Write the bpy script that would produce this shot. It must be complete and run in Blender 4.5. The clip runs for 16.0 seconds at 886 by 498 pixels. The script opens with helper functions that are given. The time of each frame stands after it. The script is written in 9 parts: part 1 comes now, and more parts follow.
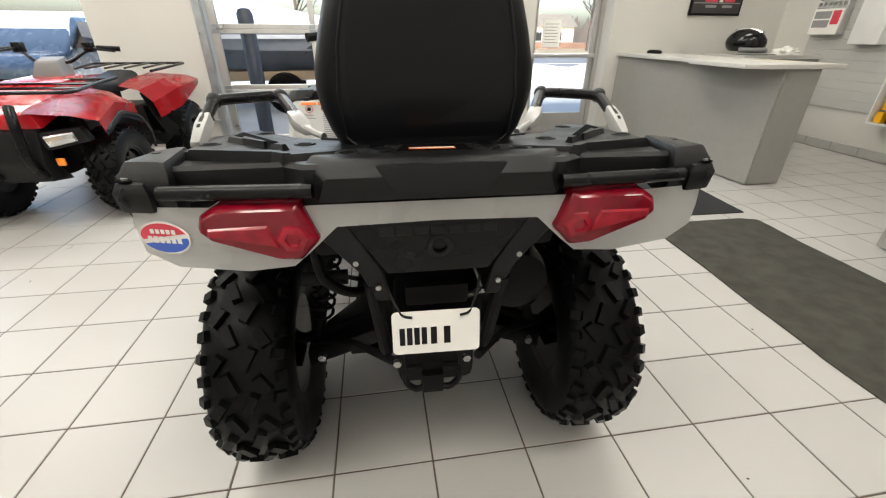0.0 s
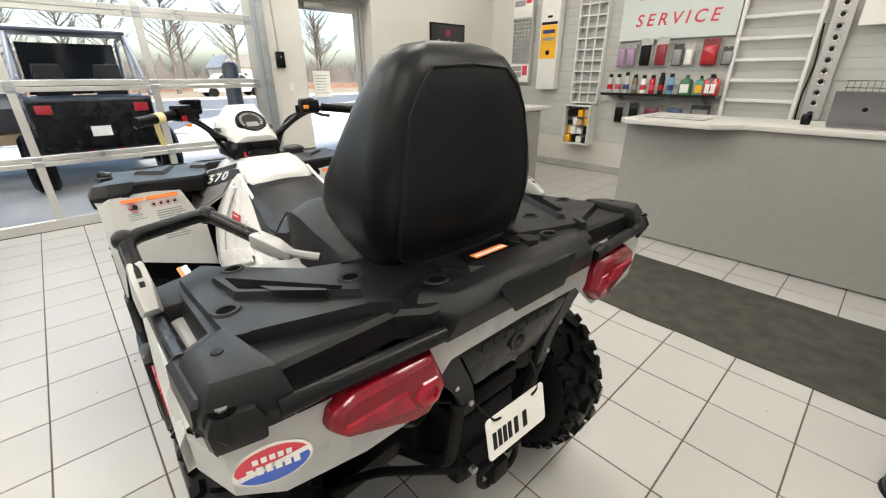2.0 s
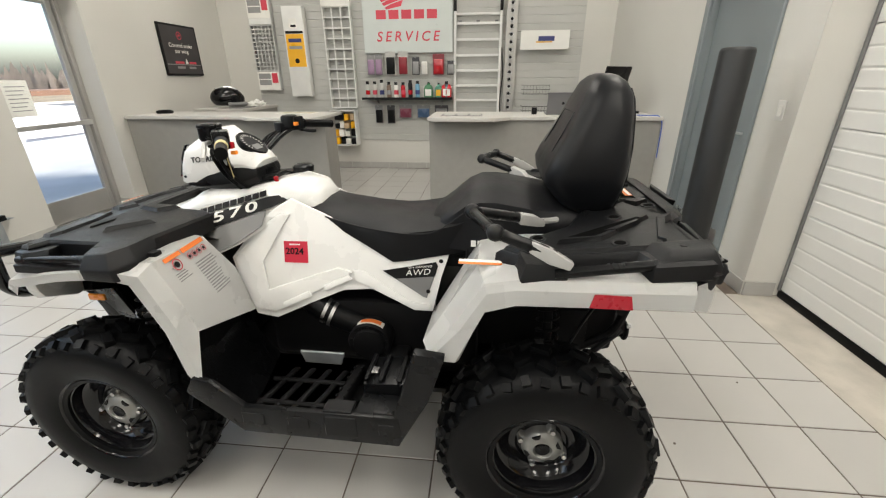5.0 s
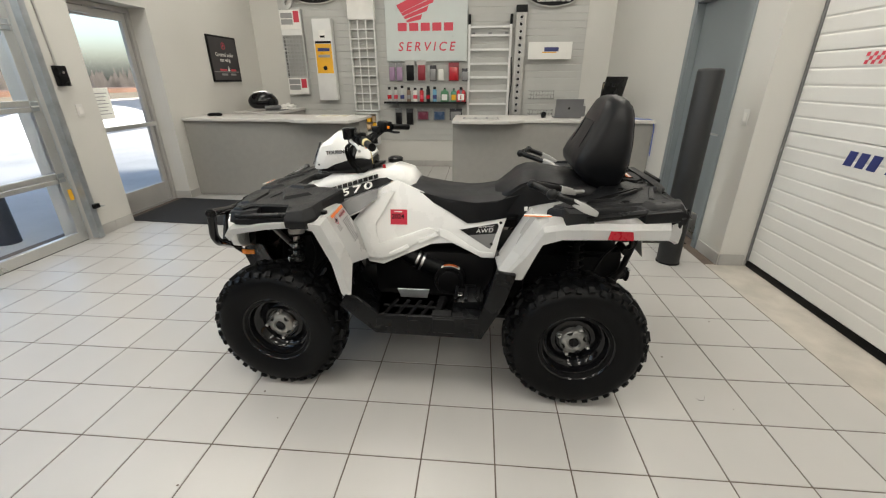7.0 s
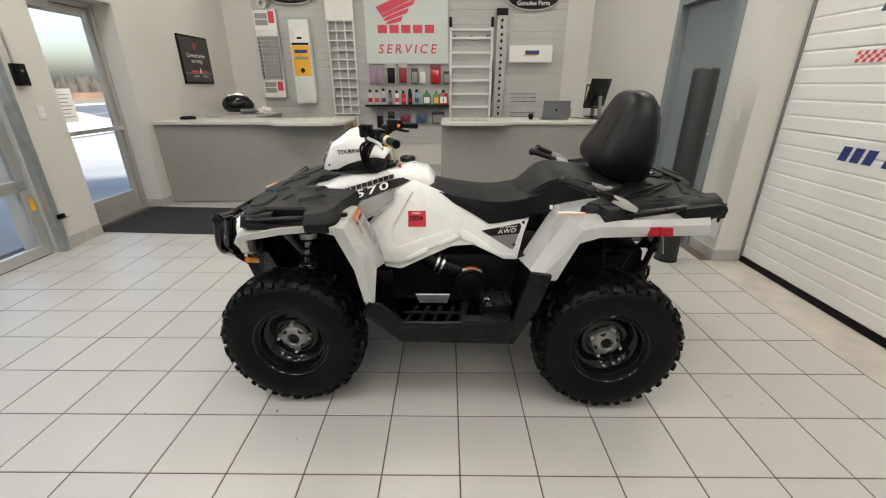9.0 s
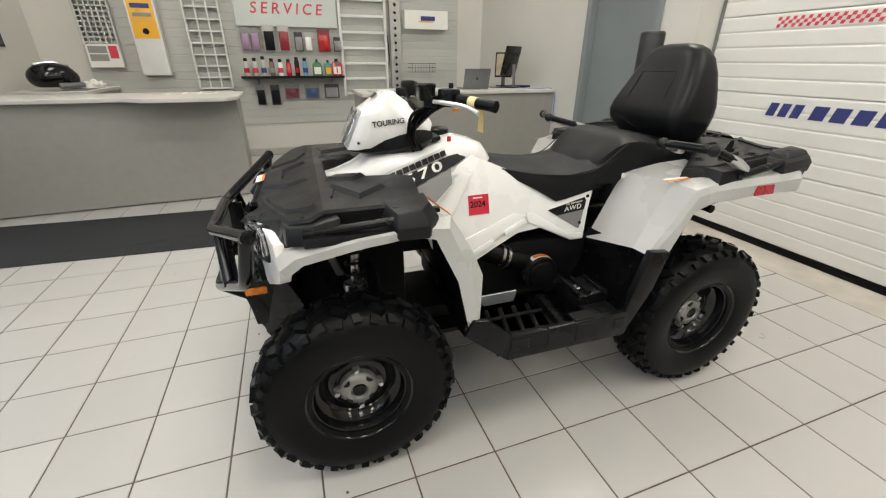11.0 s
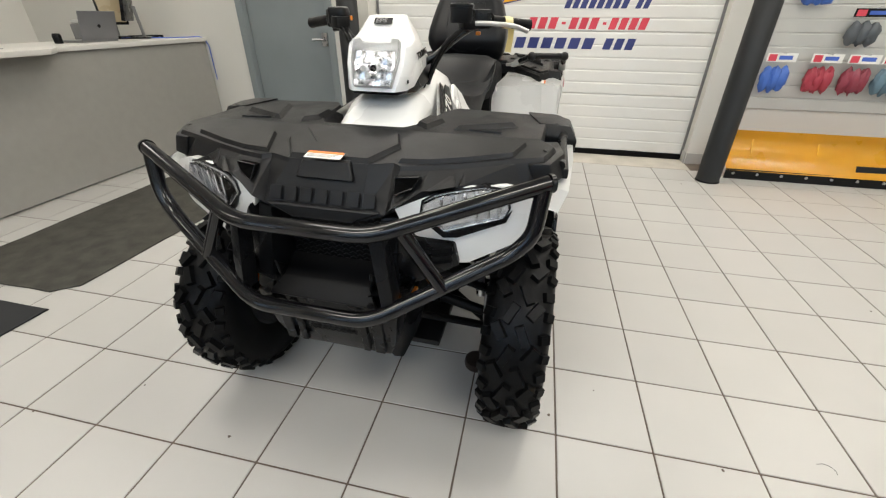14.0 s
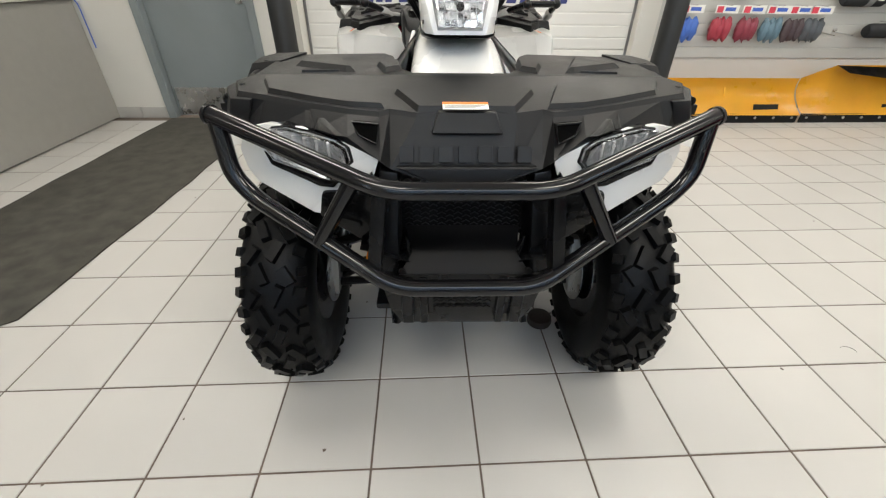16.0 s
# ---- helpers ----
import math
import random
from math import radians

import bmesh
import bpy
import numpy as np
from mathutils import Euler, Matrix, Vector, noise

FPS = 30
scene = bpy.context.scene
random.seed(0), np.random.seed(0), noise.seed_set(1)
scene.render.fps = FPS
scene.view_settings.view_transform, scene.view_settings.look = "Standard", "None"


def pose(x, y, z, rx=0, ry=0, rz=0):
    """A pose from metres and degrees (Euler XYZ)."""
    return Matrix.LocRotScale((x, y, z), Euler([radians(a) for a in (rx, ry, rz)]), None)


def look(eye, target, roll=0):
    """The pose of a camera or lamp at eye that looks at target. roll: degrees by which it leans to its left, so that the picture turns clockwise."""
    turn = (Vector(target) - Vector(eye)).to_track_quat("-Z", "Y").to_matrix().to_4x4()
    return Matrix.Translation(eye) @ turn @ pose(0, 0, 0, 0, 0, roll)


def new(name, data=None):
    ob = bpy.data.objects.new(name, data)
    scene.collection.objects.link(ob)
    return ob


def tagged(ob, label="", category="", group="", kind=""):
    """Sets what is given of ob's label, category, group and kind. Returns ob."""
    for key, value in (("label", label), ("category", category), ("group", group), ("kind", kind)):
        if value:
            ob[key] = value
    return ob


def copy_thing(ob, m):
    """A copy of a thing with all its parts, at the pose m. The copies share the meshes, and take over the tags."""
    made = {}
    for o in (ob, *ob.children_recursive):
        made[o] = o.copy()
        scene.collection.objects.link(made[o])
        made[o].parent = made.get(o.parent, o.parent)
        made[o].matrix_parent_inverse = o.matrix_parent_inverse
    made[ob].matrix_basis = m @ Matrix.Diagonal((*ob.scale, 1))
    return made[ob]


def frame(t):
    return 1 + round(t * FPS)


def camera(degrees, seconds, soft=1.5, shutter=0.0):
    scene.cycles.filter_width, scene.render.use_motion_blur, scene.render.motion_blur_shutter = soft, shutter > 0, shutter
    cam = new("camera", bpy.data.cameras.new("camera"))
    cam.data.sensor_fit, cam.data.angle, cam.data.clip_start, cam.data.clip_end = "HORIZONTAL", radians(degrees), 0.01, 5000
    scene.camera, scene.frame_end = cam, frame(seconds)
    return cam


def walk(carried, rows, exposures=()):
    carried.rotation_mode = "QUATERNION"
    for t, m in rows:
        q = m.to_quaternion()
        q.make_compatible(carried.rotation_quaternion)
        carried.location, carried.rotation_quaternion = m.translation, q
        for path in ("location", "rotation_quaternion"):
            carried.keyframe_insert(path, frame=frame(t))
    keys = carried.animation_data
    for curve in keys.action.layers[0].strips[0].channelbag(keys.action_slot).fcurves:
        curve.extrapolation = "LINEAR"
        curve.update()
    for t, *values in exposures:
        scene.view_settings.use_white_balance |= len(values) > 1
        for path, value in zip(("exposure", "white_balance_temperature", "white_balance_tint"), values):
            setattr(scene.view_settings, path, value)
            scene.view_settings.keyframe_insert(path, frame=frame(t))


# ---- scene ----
cam = camera(95.0, 16.0, soft=1.2)
PATH = [
    (0, (0.024, -0.023, 1.197), (0.300, 1.724, 0.264), 0.26),
    (0.5, (-0.020, 0.025, 1.247), (0.319, 1.770, 0.330), 0.16),
    (1, (-0.116, 0.113, 1.293), (0.443, 1.828, 0.429), -0.01),
    (1.5, (-0.276, 0.199, 1.300), (0.634, 1.745, 0.417), -0.15),
    (2, (-0.451, 0.274, 1.328), (0.798, 1.622, 0.540), -0.13),
    (2.5, (-0.562, 0.398, 1.340), (0.905, 1.515, 0.565), -0.25),
    (3, (-0.698, 0.544, 1.355), (0.940, 1.402, 0.595), -0.20),
    (3.5, (-0.906, 0.720, 1.378), (0.855, 1.390, 0.707), -0.14),
    (4, (-1.012, 0.915, 1.370), (0.805, 1.420, 0.704), -0.25),
    (4.5, (-1.114, 1.099, 1.369), (0.736, 1.394, 0.669), -0.27),
    (5, (-1.310, 1.254, 1.373), (0.524, 1.438, 0.597), -0.39),
    (7.5, (-2.036, 1.555, 1.466), (-0.195, 1.698, 0.697), -0.00),
    (8, (-2.034, 1.611, 1.453), (-0.184, 1.703, 0.700), -0.04),
    (10.5, (-1.549, 2.293, 1.339), (0.244, 1.958, 0.517), 0.41),
    (11, (-1.405, 2.561, 1.312), (0.300, 1.943, 0.470), 0.24),
    (11.5, (-1.236, 2.758, 1.275), (0.339, 1.894, 0.396), 0.12),
    (12, (-1.098, 2.992, 1.262), (0.302, 1.907, 0.334), -0.13),
    (12.5, (-0.956, 3.173, 1.233), (0.140, 1.824, 0.245), -0.13),
    (13, (-0.733, 3.316, 1.228), (0.140, 1.816, 0.233), -0.02),
    (13.5, (-0.529, 3.465, 1.235), (0.087, 1.824, 0.273), 0.08),
    (14, (-0.298, 3.558, 1.211), (0.071, 1.864, 0.215), 0.40),
    (14.5, (-0.083, 3.598, 1.210), (0.113, 1.901, 0.169), 0.46),
    (15, (0.092, 3.656, 1.214), (0.153, 1.937, 0.193), 0.59),
    (15.5, (0.205, 3.594, 1.175), (0.196, 1.886, 0.134), 0.66),
    (16, (0.271, 3.543, 1.139), (0.178, 1.882, 0.029), 0.73),
]
walk(cam, [(t, look(eye, target, roll)) for t, eye, target, roll in PATH], exposures=((0.0, 2.7), (1.5, 2.75), (3.5, 2.55), (5.0, 2.5), (8.0, 2.2), (11.0, 2.42), (12.5, 2.42), (14.5, 2.5), (16.0, 2.55)))

# ---- light ----
world = bpy.data.worlds.new("sky")
scene.world = world
world.use_nodes = True
wn = world.node_tree.nodes
sky = wn.new("ShaderNodeTexSky")
sky.sky_type, sky.sun_disc = "NISHITA", False
sky.sun_elevation, sky.sun_rotation = radians(28), radians(200)
sky.air_density, sky.dust_density = 1.0, 4.0
wn["Background"].inputs[1].default_value = 0.08
world.node_tree.links.new(sky.outputs[0], wn["Background"].inputs[0])
sun = new("sun", bpy.data.lights.new("sun", "SUN"))
sun.data.energy, sun.data.angle, sun.data.color = 1.1, radians(12), (1.0, 0.97, 0.92)
sun.matrix_world = look((4, 20, 14), (0, 30, 0))


def lamp_panel(x, y, z, sx, sy, power):
    """The light of one ceiling fixture."""
    ob = new("ceiling_lamp", bpy.data.lights.new("ceiling_lamp", "AREA"))
    ob.data.shape, ob.data.size, ob.data.size_y, ob.data.energy = "RECTANGLE", sx, sy, power
    ob.data.color = (1.0, 0.948, 0.848)
    ob.location = (x, y, z)
    return ob

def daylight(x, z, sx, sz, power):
    """An added area lamp, unseen, in place of sky light through the upper part of an opening in the front wall."""
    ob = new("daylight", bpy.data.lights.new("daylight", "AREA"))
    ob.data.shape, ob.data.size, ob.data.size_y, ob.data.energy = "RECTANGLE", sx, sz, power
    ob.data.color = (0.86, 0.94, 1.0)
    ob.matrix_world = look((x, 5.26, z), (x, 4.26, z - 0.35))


# fill lamps added to brighten surfaces that face the front wall
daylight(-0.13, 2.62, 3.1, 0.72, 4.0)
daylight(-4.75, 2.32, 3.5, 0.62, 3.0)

# ---- materials ----
def mat(name, color, rough=0.5, metal=0.0, var=0.08, scale=6.0, bump=0.0, bscale=150.0, coat=0.0, rvar=0.08, rnd=0.0, spec=0.5):
    m = bpy.data.materials.new(name)
    m.use_nodes = True
    n, l = m.node_tree.nodes, m.node_tree.links
    b = n["Principled BSDF"]
    tc = n.new("ShaderNodeTexCoord")
    big = n.new("ShaderNodeTexNoise")
    big.inputs["Scale"].default_value, big.inputs["Detail"].default_value = scale, 5.0
    fine = n.new("ShaderNodeTexNoise")
    fine.inputs["Scale"].default_value, fine.inputs["Detail"].default_value = bscale, 3.0
    l.new(tc.outputs["Object"], big.inputs["Vector"])
    l.new(tc.outputs["Object"], fine.inputs["Vector"])
    ramp = n.new("ShaderNodeMapRange")
    ramp.inputs[1].default_value, ramp.inputs[2].default_value = 0.3, 0.7
    ramp.inputs[3].default_value, ramp.inputs[4].default_value = 1.0 - var, 1.0 + var
    l.new(big.outputs["Fac"], ramp.inputs[0])
    mul = n.new("ShaderNodeMix")
    mul.data_type, mul.blend_type = "RGBA", "MULTIPLY"
    mul.inputs[0].default_value = 1.0
    mul.inputs[6].default_value = (*color, 1)
    l.new(ramp.outputs[0], mul.inputs[7])
    out = mul.outputs[2]
    if rnd:
        oi = n.new("ShaderNodeObjectInfo")
        r2 = n.new("ShaderNodeMapRange")
        r2.inputs[3].default_value, r2.inputs[4].default_value = 1.0 - rnd, 1.0 + rnd
        l.new(oi.outputs["Random"], r2.inputs[0])
        mu2 = n.new("ShaderNodeMix")
        mu2.data_type, mu2.blend_type = "RGBA", "MULTIPLY"
        mu2.inputs[0].default_value = 1.0
        l.new(out, mu2.inputs[6])
        l.new(r2.outputs[0], mu2.inputs[7])
        out = mu2.outputs[2]
    l.new(out, b.inputs["Base Color"])
    rr = n.new("ShaderNodeMapRange")
    rr.inputs[1].default_value, rr.inputs[2].default_value = 0.3, 0.7
    rr.inputs[3].default_value, rr.inputs[4].default_value = max(rough - rvar, 0.02), min(rough + rvar, 1.0)
    l.new(big.outputs["Fac"], rr.inputs[0])
    l.new(rr.outputs[0], b.inputs["Roughness"])
    b.inputs["Metallic"].default_value = metal
    b.inputs["Coat Weight"].default_value = coat
    b.inputs["Coat Roughness"].default_value = 0.08
    b.inputs["Specular IOR Level"].default_value = spec
    if bump:
        bp = n.new("ShaderNodeBump")
        bp.inputs["Strength"].default_value, bp.inputs["Distance"].default_value = bump, 0.002
        l.new(fine.outputs["Fac"], bp.inputs["Height"])
        l.new(bp.outputs[0], b.inputs["Normal"])
    return m


def glass_mat(name, color=(1, 1, 1), rough=0.0, ior=1.45):
    m = bpy.data.materials.new(name)
    m.use_nodes = True
    b = m.node_tree.nodes["Principled BSDF"]
    b.inputs["Base Color"].default_value = (*color, 1)
    b.inputs["Roughness"].default_value = rough
    b.inputs["Transmission Weight"].default_value = 1.0
    b.inputs["IOR"].default_value = ior
    return m


def glow_mat(name, color, strength):
    m = bpy.data.materials.new(name)
    m.use_nodes = True
    b = m.node_tree.nodes["Principled BSDF"]
    b.inputs["Base Color"].default_value = (*color, 1)
    b.inputs["Emission Color"].default_value = (*color, 1)
    b.inputs["Emission Strength"].default_value = strength
    return m


M_WALL = mat("wall_paint", (0.60, 0.588, 0.548), 0.6, var=0.03, scale=1.2, bump=0.15, bscale=60)
M_DOORWHITE = mat("door_white_steel", (0.68, 0.672, 0.645), 0.42, var=0.03, scale=2, bump=0.08, bscale=90)
M_TILE = mat("tile_glaze", (0.43, 0.42, 0.40), 0.33, var=0.03, scale=2.0, bump=0.008, bscale=40, rnd=0.03, rvar=0.02)
M_CONCRETE = mat("concrete", (0.44, 0.41, 0.36), 0.75, var=0.15, scale=5, bump=0.5, bscale=80)
M_GROUT = mat("grout", (0.11, 0.085, 0.068), 0.85, var=0.25, scale=9, bump=0.4)
M_BASETILE = mat("base_tile", (0.42, 0.41, 0.39), 0.35, var=0.08, scale=5)
M_CEIL = mat("ceiling_white", (0.80, 0.80, 0.78), 0.9, var=0.04, scale=3, bump=0.3, bscale=120)
M_ALU = mat("aluminium", (0.62, 0.62, 0.60), 0.35, metal=0.85, var=0.05, scale=4)
M_ALUPAINT = mat("grey_frame", (0.45, 0.44, 0.42), 0.4, metal=0.4, var=0.05, scale=4)
M_GALV = mat("galvanised", (0.42, 0.45, 0.47), 0.4, metal=0.8, var=0.15, scale=9)
M_GREYDOOR = mat("grey_door_paint", (0.20, 0.225, 0.235), 0.45, var=0.05, scale=3, bump=0.05)
M_COUNTER = mat("counter_laminate", (0.27, 0.26, 0.24), 0.5, var=0.04, scale=14, bump=0.06)
M_CTOP = mat("counter_top", (0.52, 0.505, 0.475), 0.38, var=0.006, scale=3, rvar=0.01)
M_SLAT = mat("slatwall_grey", (0.47, 0.47, 0.445), 0.5, var=0.04, scale=3)
# darker slat grey, the shade of the grooves put into the colour
M_SLOT_SHADE = mat("slat_slot", (0.22, 0.22, 0.21), 0.7)
M_MAT = mat("mat_carpet", (0.058, 0.056, 0.048), 0.95, var=0.25, scale=10, bump=0.8, bscale=420, spec=0.15)
M_MATBLACK = mat("mat_black", (0.028, 0.029, 0.031), 0.9, var=0.2, scale=12, bump=0.7, bscale=420, spec=0.2)
M_RUBBER = mat("rubber", (0.0028, 0.0030, 0.0034), 0.40, var=0.25, scale=14, bump=0.2, bscale=220, spec=0.13)
M_PAD = mat("bollard_pad", (0.010, 0.011, 0.012), 0.5, var=0.15, scale=6, bump=0.15, bscale=90)
M_PLASTIC = mat("black_plastic", (0.0055, 0.0058, 0.0066), 0.40, var=0.12, scale=8, bump=0.3, bscale=520, spec=0.27)
M_PLASTIC2 = mat("black_plastic_smooth", (0.005, 0.0053, 0.006), 0.27, var=0.1, scale=8, bump=0.1, bscale=300, spec=0.20)
M_DARK = mat("dark_mechanical", (0.004, 0.004, 0.0045), 0.55, var=0.3, scale=12, bump=0.1, spec=0.16)
M_GLOSSBLK = mat("gloss_black_steel", (0.004, 0.004, 0.005), 0.10, var=0.1, scale=10, coat=0.0, spec=0.42, rvar=0.03)
M_WHITE = mat("white_plastic", (0.77, 0.77, 0.755), 0.28, var=0.02, scale=5, coat=0.35, bump=0.02)
M_GREYP = mat("grey_plastic", (0.17, 0.17, 0.17), 0.4, var=0.06, scale=8)
M_VINYL = mat("seat_vinyl", (0.0075, 0.0078, 0.009), 0.46, var=0.1, scale=6, bump=0.35, bscale=330, spec=0.22)
M_VINYL2 = mat("seat_vinyl_smooth", (0.0050, 0.0055, 0.0066), 0.36, var=0.08, scale=5, bump=0.12, bscale=200, spec=0.2)
M_VINYL3 = mat("seat_vinyl_grain", (0.014, 0.014, 0.0155), 0.55, var=0.1, scale=6, bump=0.35, bscale=330, spec=0.2)
M_SILVER = mat("cast_silver", (0.55, 0.55, 0.54), 0.36, metal=0.7, var=0.1, scale=20, bump=0.1)
M_HUB = mat("hub_grey_cast", (0.25, 0.25, 0.24), 0.4, metal=0.5, var=0.15, scale=20, bump=0.1)
M_STEEL = mat("steel", (0.5, 0.5, 0.5), 0.3, metal=1.0, var=0.1, scale=20)
M_RED = mat("red_paint", (0.46, 0.008, 0.016), 0.25, var=0.05, scale=6, coat=0.6)
M_REDLENS = mat("red_lens", (0.17, 0.0015, 0.010), 0.14, var=0.25, scale=22, coat=0.3, spec=0.35)
M_REDLENS2 = mat("red_lens_inner", (0.26, 0.004, 0.016), 0.16, var=0.3, scale=30, coat=0.3, spec=0.35)
M_REFL = mat("red_reflector", (0.36, 0.007, 0.02), 0.3, var=0.05, scale=60, bump=0.1, bscale=700)
M_AMBER = mat("amber_lens", (0.85, 0.25, 0.02), 0.25, var=0.1, scale=30, coat=0.5)
M_STKRED = mat("sticker_red", (0.55, 0.02, 0.05), 0.4, var=0.04)
M_PAPER = mat("white_print", (0.78, 0.77, 0.73), 0.5, var=0.03)
M_ORANGE = mat("orange_print", (0.80, 0.20, 0.03), 0.5, var=0.05)
# near-black that puts the shade inside holes and slots into the colour
M_HOLE_SHADE = mat("deep_recess", (0.0015, 0.0015, 0.0015), 0.95, spec=0.05)
M_INK = mat("black_print", (0.006, 0.006, 0.0065), 0.5, spec=0.2)
M_GREYINK = mat("grey_print", (0.28, 0.28, 0.28), 0.6)
M_NAVY = mat("navy_vinyl", (0.03, 0.04, 0.16), 0.4, var=0.05)
M_CRIMSON = mat("red_vinyl", (0.60, 0.05, 0.08), 0.4, var=0.05)
M_YELLOW = mat("yellow_paint", (0.80, 0.42, 0.015), 0.32, var=0.06, scale=4, coat=0.3)
M_BLUE = mat("blue_print", (0.05, 0.12, 0.50), 0.45)
M_LED = mat("reflector_chrome", (0.74, 0.75, 0.77), 0.2, metal=0.8, var=0.12, scale=40)
M_CLAMP = mat("pale_grey_paint", (0.360, 0.360, 0.349), 0.35, var=0.05, scale=12, coat=0.2)
M_LENS = glass_mat("clear_lens", (0.96, 0.97, 0.98), 0.02)
M_GLASS = glass_mat("window_glass", (0.97, 0.985, 0.98), 0.0, 1.12)

# ---- shaping helpers ----
def part(name, bm, material, parent=None, label="", smooth=True, angle=40):
    """Links a bmesh as one mesh object, under a parent where one is given."""
    bmesh.ops.recalc_face_normals(bm, faces=bm.faces)
    me = bpy.data.meshes.new(name)
    bm.to_mesh(me)
    bm.free()
    me.materials.append(material)
    if smooth:
        me.shade_smooth()
        me.set_sharp_from_angle(angle=radians(angle))
    ob = new(name, me)
    if parent is not None:
        ob.parent = parent
    if label:
        ob["label"] = label
    return ob


def thing(name, m, label, category, group="", kind=""):
    ob = new(name)
    ob.matrix_world = m
    ob.empty_display_size = 0.1
    return tagged(ob, label, category, group, kind)


def bevelled(bm, w, seg=2, geom=None):
    if w > 0:
        edges = [e for e in bm.edges if len(e.link_faces) == 2 and e.calc_face_angle(0) > 0.5]
        bmesh.ops.bevel(bm, geom=edges, offset=w, segments=seg, profile=0.6, affect="EDGES", clamp_overlap=True)
    return bm


def box(x0, x1, y0, y1, z0, z1, bevel=0.0, bm=None, seg=2, m=None):
    b = bmesh.new()
    v = [b.verts.new((x, y, z)) for x in (x0, x1) for y in (y0, y1) for z in (z0, z1)]
    for f in ((0, 1, 3, 2), (4, 6, 7, 5), (0, 4, 5, 1), (2, 3, 7, 6), (0, 2, 6, 4), (1, 5, 7, 3)):
        b.faces.new([v[i] for i in f])
    bmesh.ops.recalc_face_normals(b, faces=b.faces)
    bevelled(b, bevel, seg)
    if m is not None:
        b.transform(m)
    return joined(bm, b)


def joined(bm, b):
    """Adds b to bm, if there is one."""
    if bm is None:
        return b
    tmp = bpy.data.meshes.new("tmp")
    b.to_mesh(tmp)
    b.free()
    bm.from_mesh(tmp)
    bpy.data.meshes.remove(tmp)
    return bm


def loft(loops, cap=True, closed=True, bevel=0.0, bm=None, seg=2):
    """Skins a row of point loops of equal length."""
    b = bmesh.new()
    rows = [[b.verts.new(p) for p in loop] for loop in loops]
    n = len(rows[0])
    for r0, r1 in zip(rows, rows[1:]):
        for i in range(n if closed else n - 1):
            b.faces.new((r0[i], r0[(i + 1) % n], r1[(i + 1) % n], r1[i]))
    if cap and closed:
        b.faces.new(rows[0][::-1])
        b.faces.new(rows[-1])
    bmesh.ops.recalc_face_normals(b, faces=b.faces)
    bevelled(b, bevel, seg)
    return joined(bm, b)


def prism(points, axis, lo, hi, bevel=0.0, bm=None, seg=2):
    """A polygon in the plane across axis, drawn out from lo to hi."""
    put = {"x": lambda a, b, c: (c, a, b), "y": lambda a, b, c: (a, c, b), "z": lambda a, b, c: (a, b, c)}[axis]
    return loft([[put(a, b, c) for a, b in points] for c in (lo, hi)], bevel=bevel, bm=bm, seg=seg)


def sheet(rows, thick, bevel=0.0, bm=None):
    """A panel of that thickness over a grid of points."""
    b = bmesh.new()
    vs = [[b.verts.new(p) for p in row] for row in rows]
    for r0, r1 in zip(vs, vs[1:]):
        for i in range(len(r0) - 1):
            b.faces.new((r0[i], r0[i + 1], r1[i + 1], r1[i]))
    bmesh.ops.solidify(b, geom=b.faces[:], thickness=thick)
    bmesh.ops.recalc_face_normals(b, faces=b.faces)
    bevelled(b, bevel, 1)
    return joined(bm, b)


def rounded_path(points, r, n=5):
    """A polyline with its corners rounded to radius-like length r."""
    pts = [Vector(p) for p in points]
    out = [pts[0]]
    for a, b, c in zip(pts, pts[1:], pts[2:]):
        d = min(r, (b - a).length * 0.45, (c - b).length * 0.45)
        p, q = b + (a - b).normalized() * d, b + (c - b).normalized() * d
        for i in range(n + 1):
            t = i / n
            out.append((1 - t) ** 2 * p + 2 * t * (1 - t) * b + t * t * q)
    out.append(pts[-1])
    return out


def tube(points, r, seg=12, round_r=0.0, cap=True, bm=None, closed=False):
    pts = rounded_path(points, round_r) if round_r else [Vector(p) for p in points]
    loops, up = [], None
    n = len(pts)
    for i, p in enumerate(pts):
        if closed:
            d = (pts[(i + 1) % n] - pts[i - 1]).normalized()
        else:
            d = (pts[min(i + 1, n - 1)] - pts[max(i - 1, 0)]).normalized()
        if up is None:
            up = d.orthogonal().normalized()
        up = (up - d * up.dot(d)).normalized()
        side = d.cross(up)
        rr = r[i] if isinstance(r, (list, tuple)) else r
        loops.append([p + rr * (math.cos(2 * math.pi * k / seg) * up + math.sin(2 * math.pi * k / seg) * side) for k in range(seg)])
    if closed:
        loops.append(loops[0])
    return loft(loops, cap=cap and not closed, bm=bm)


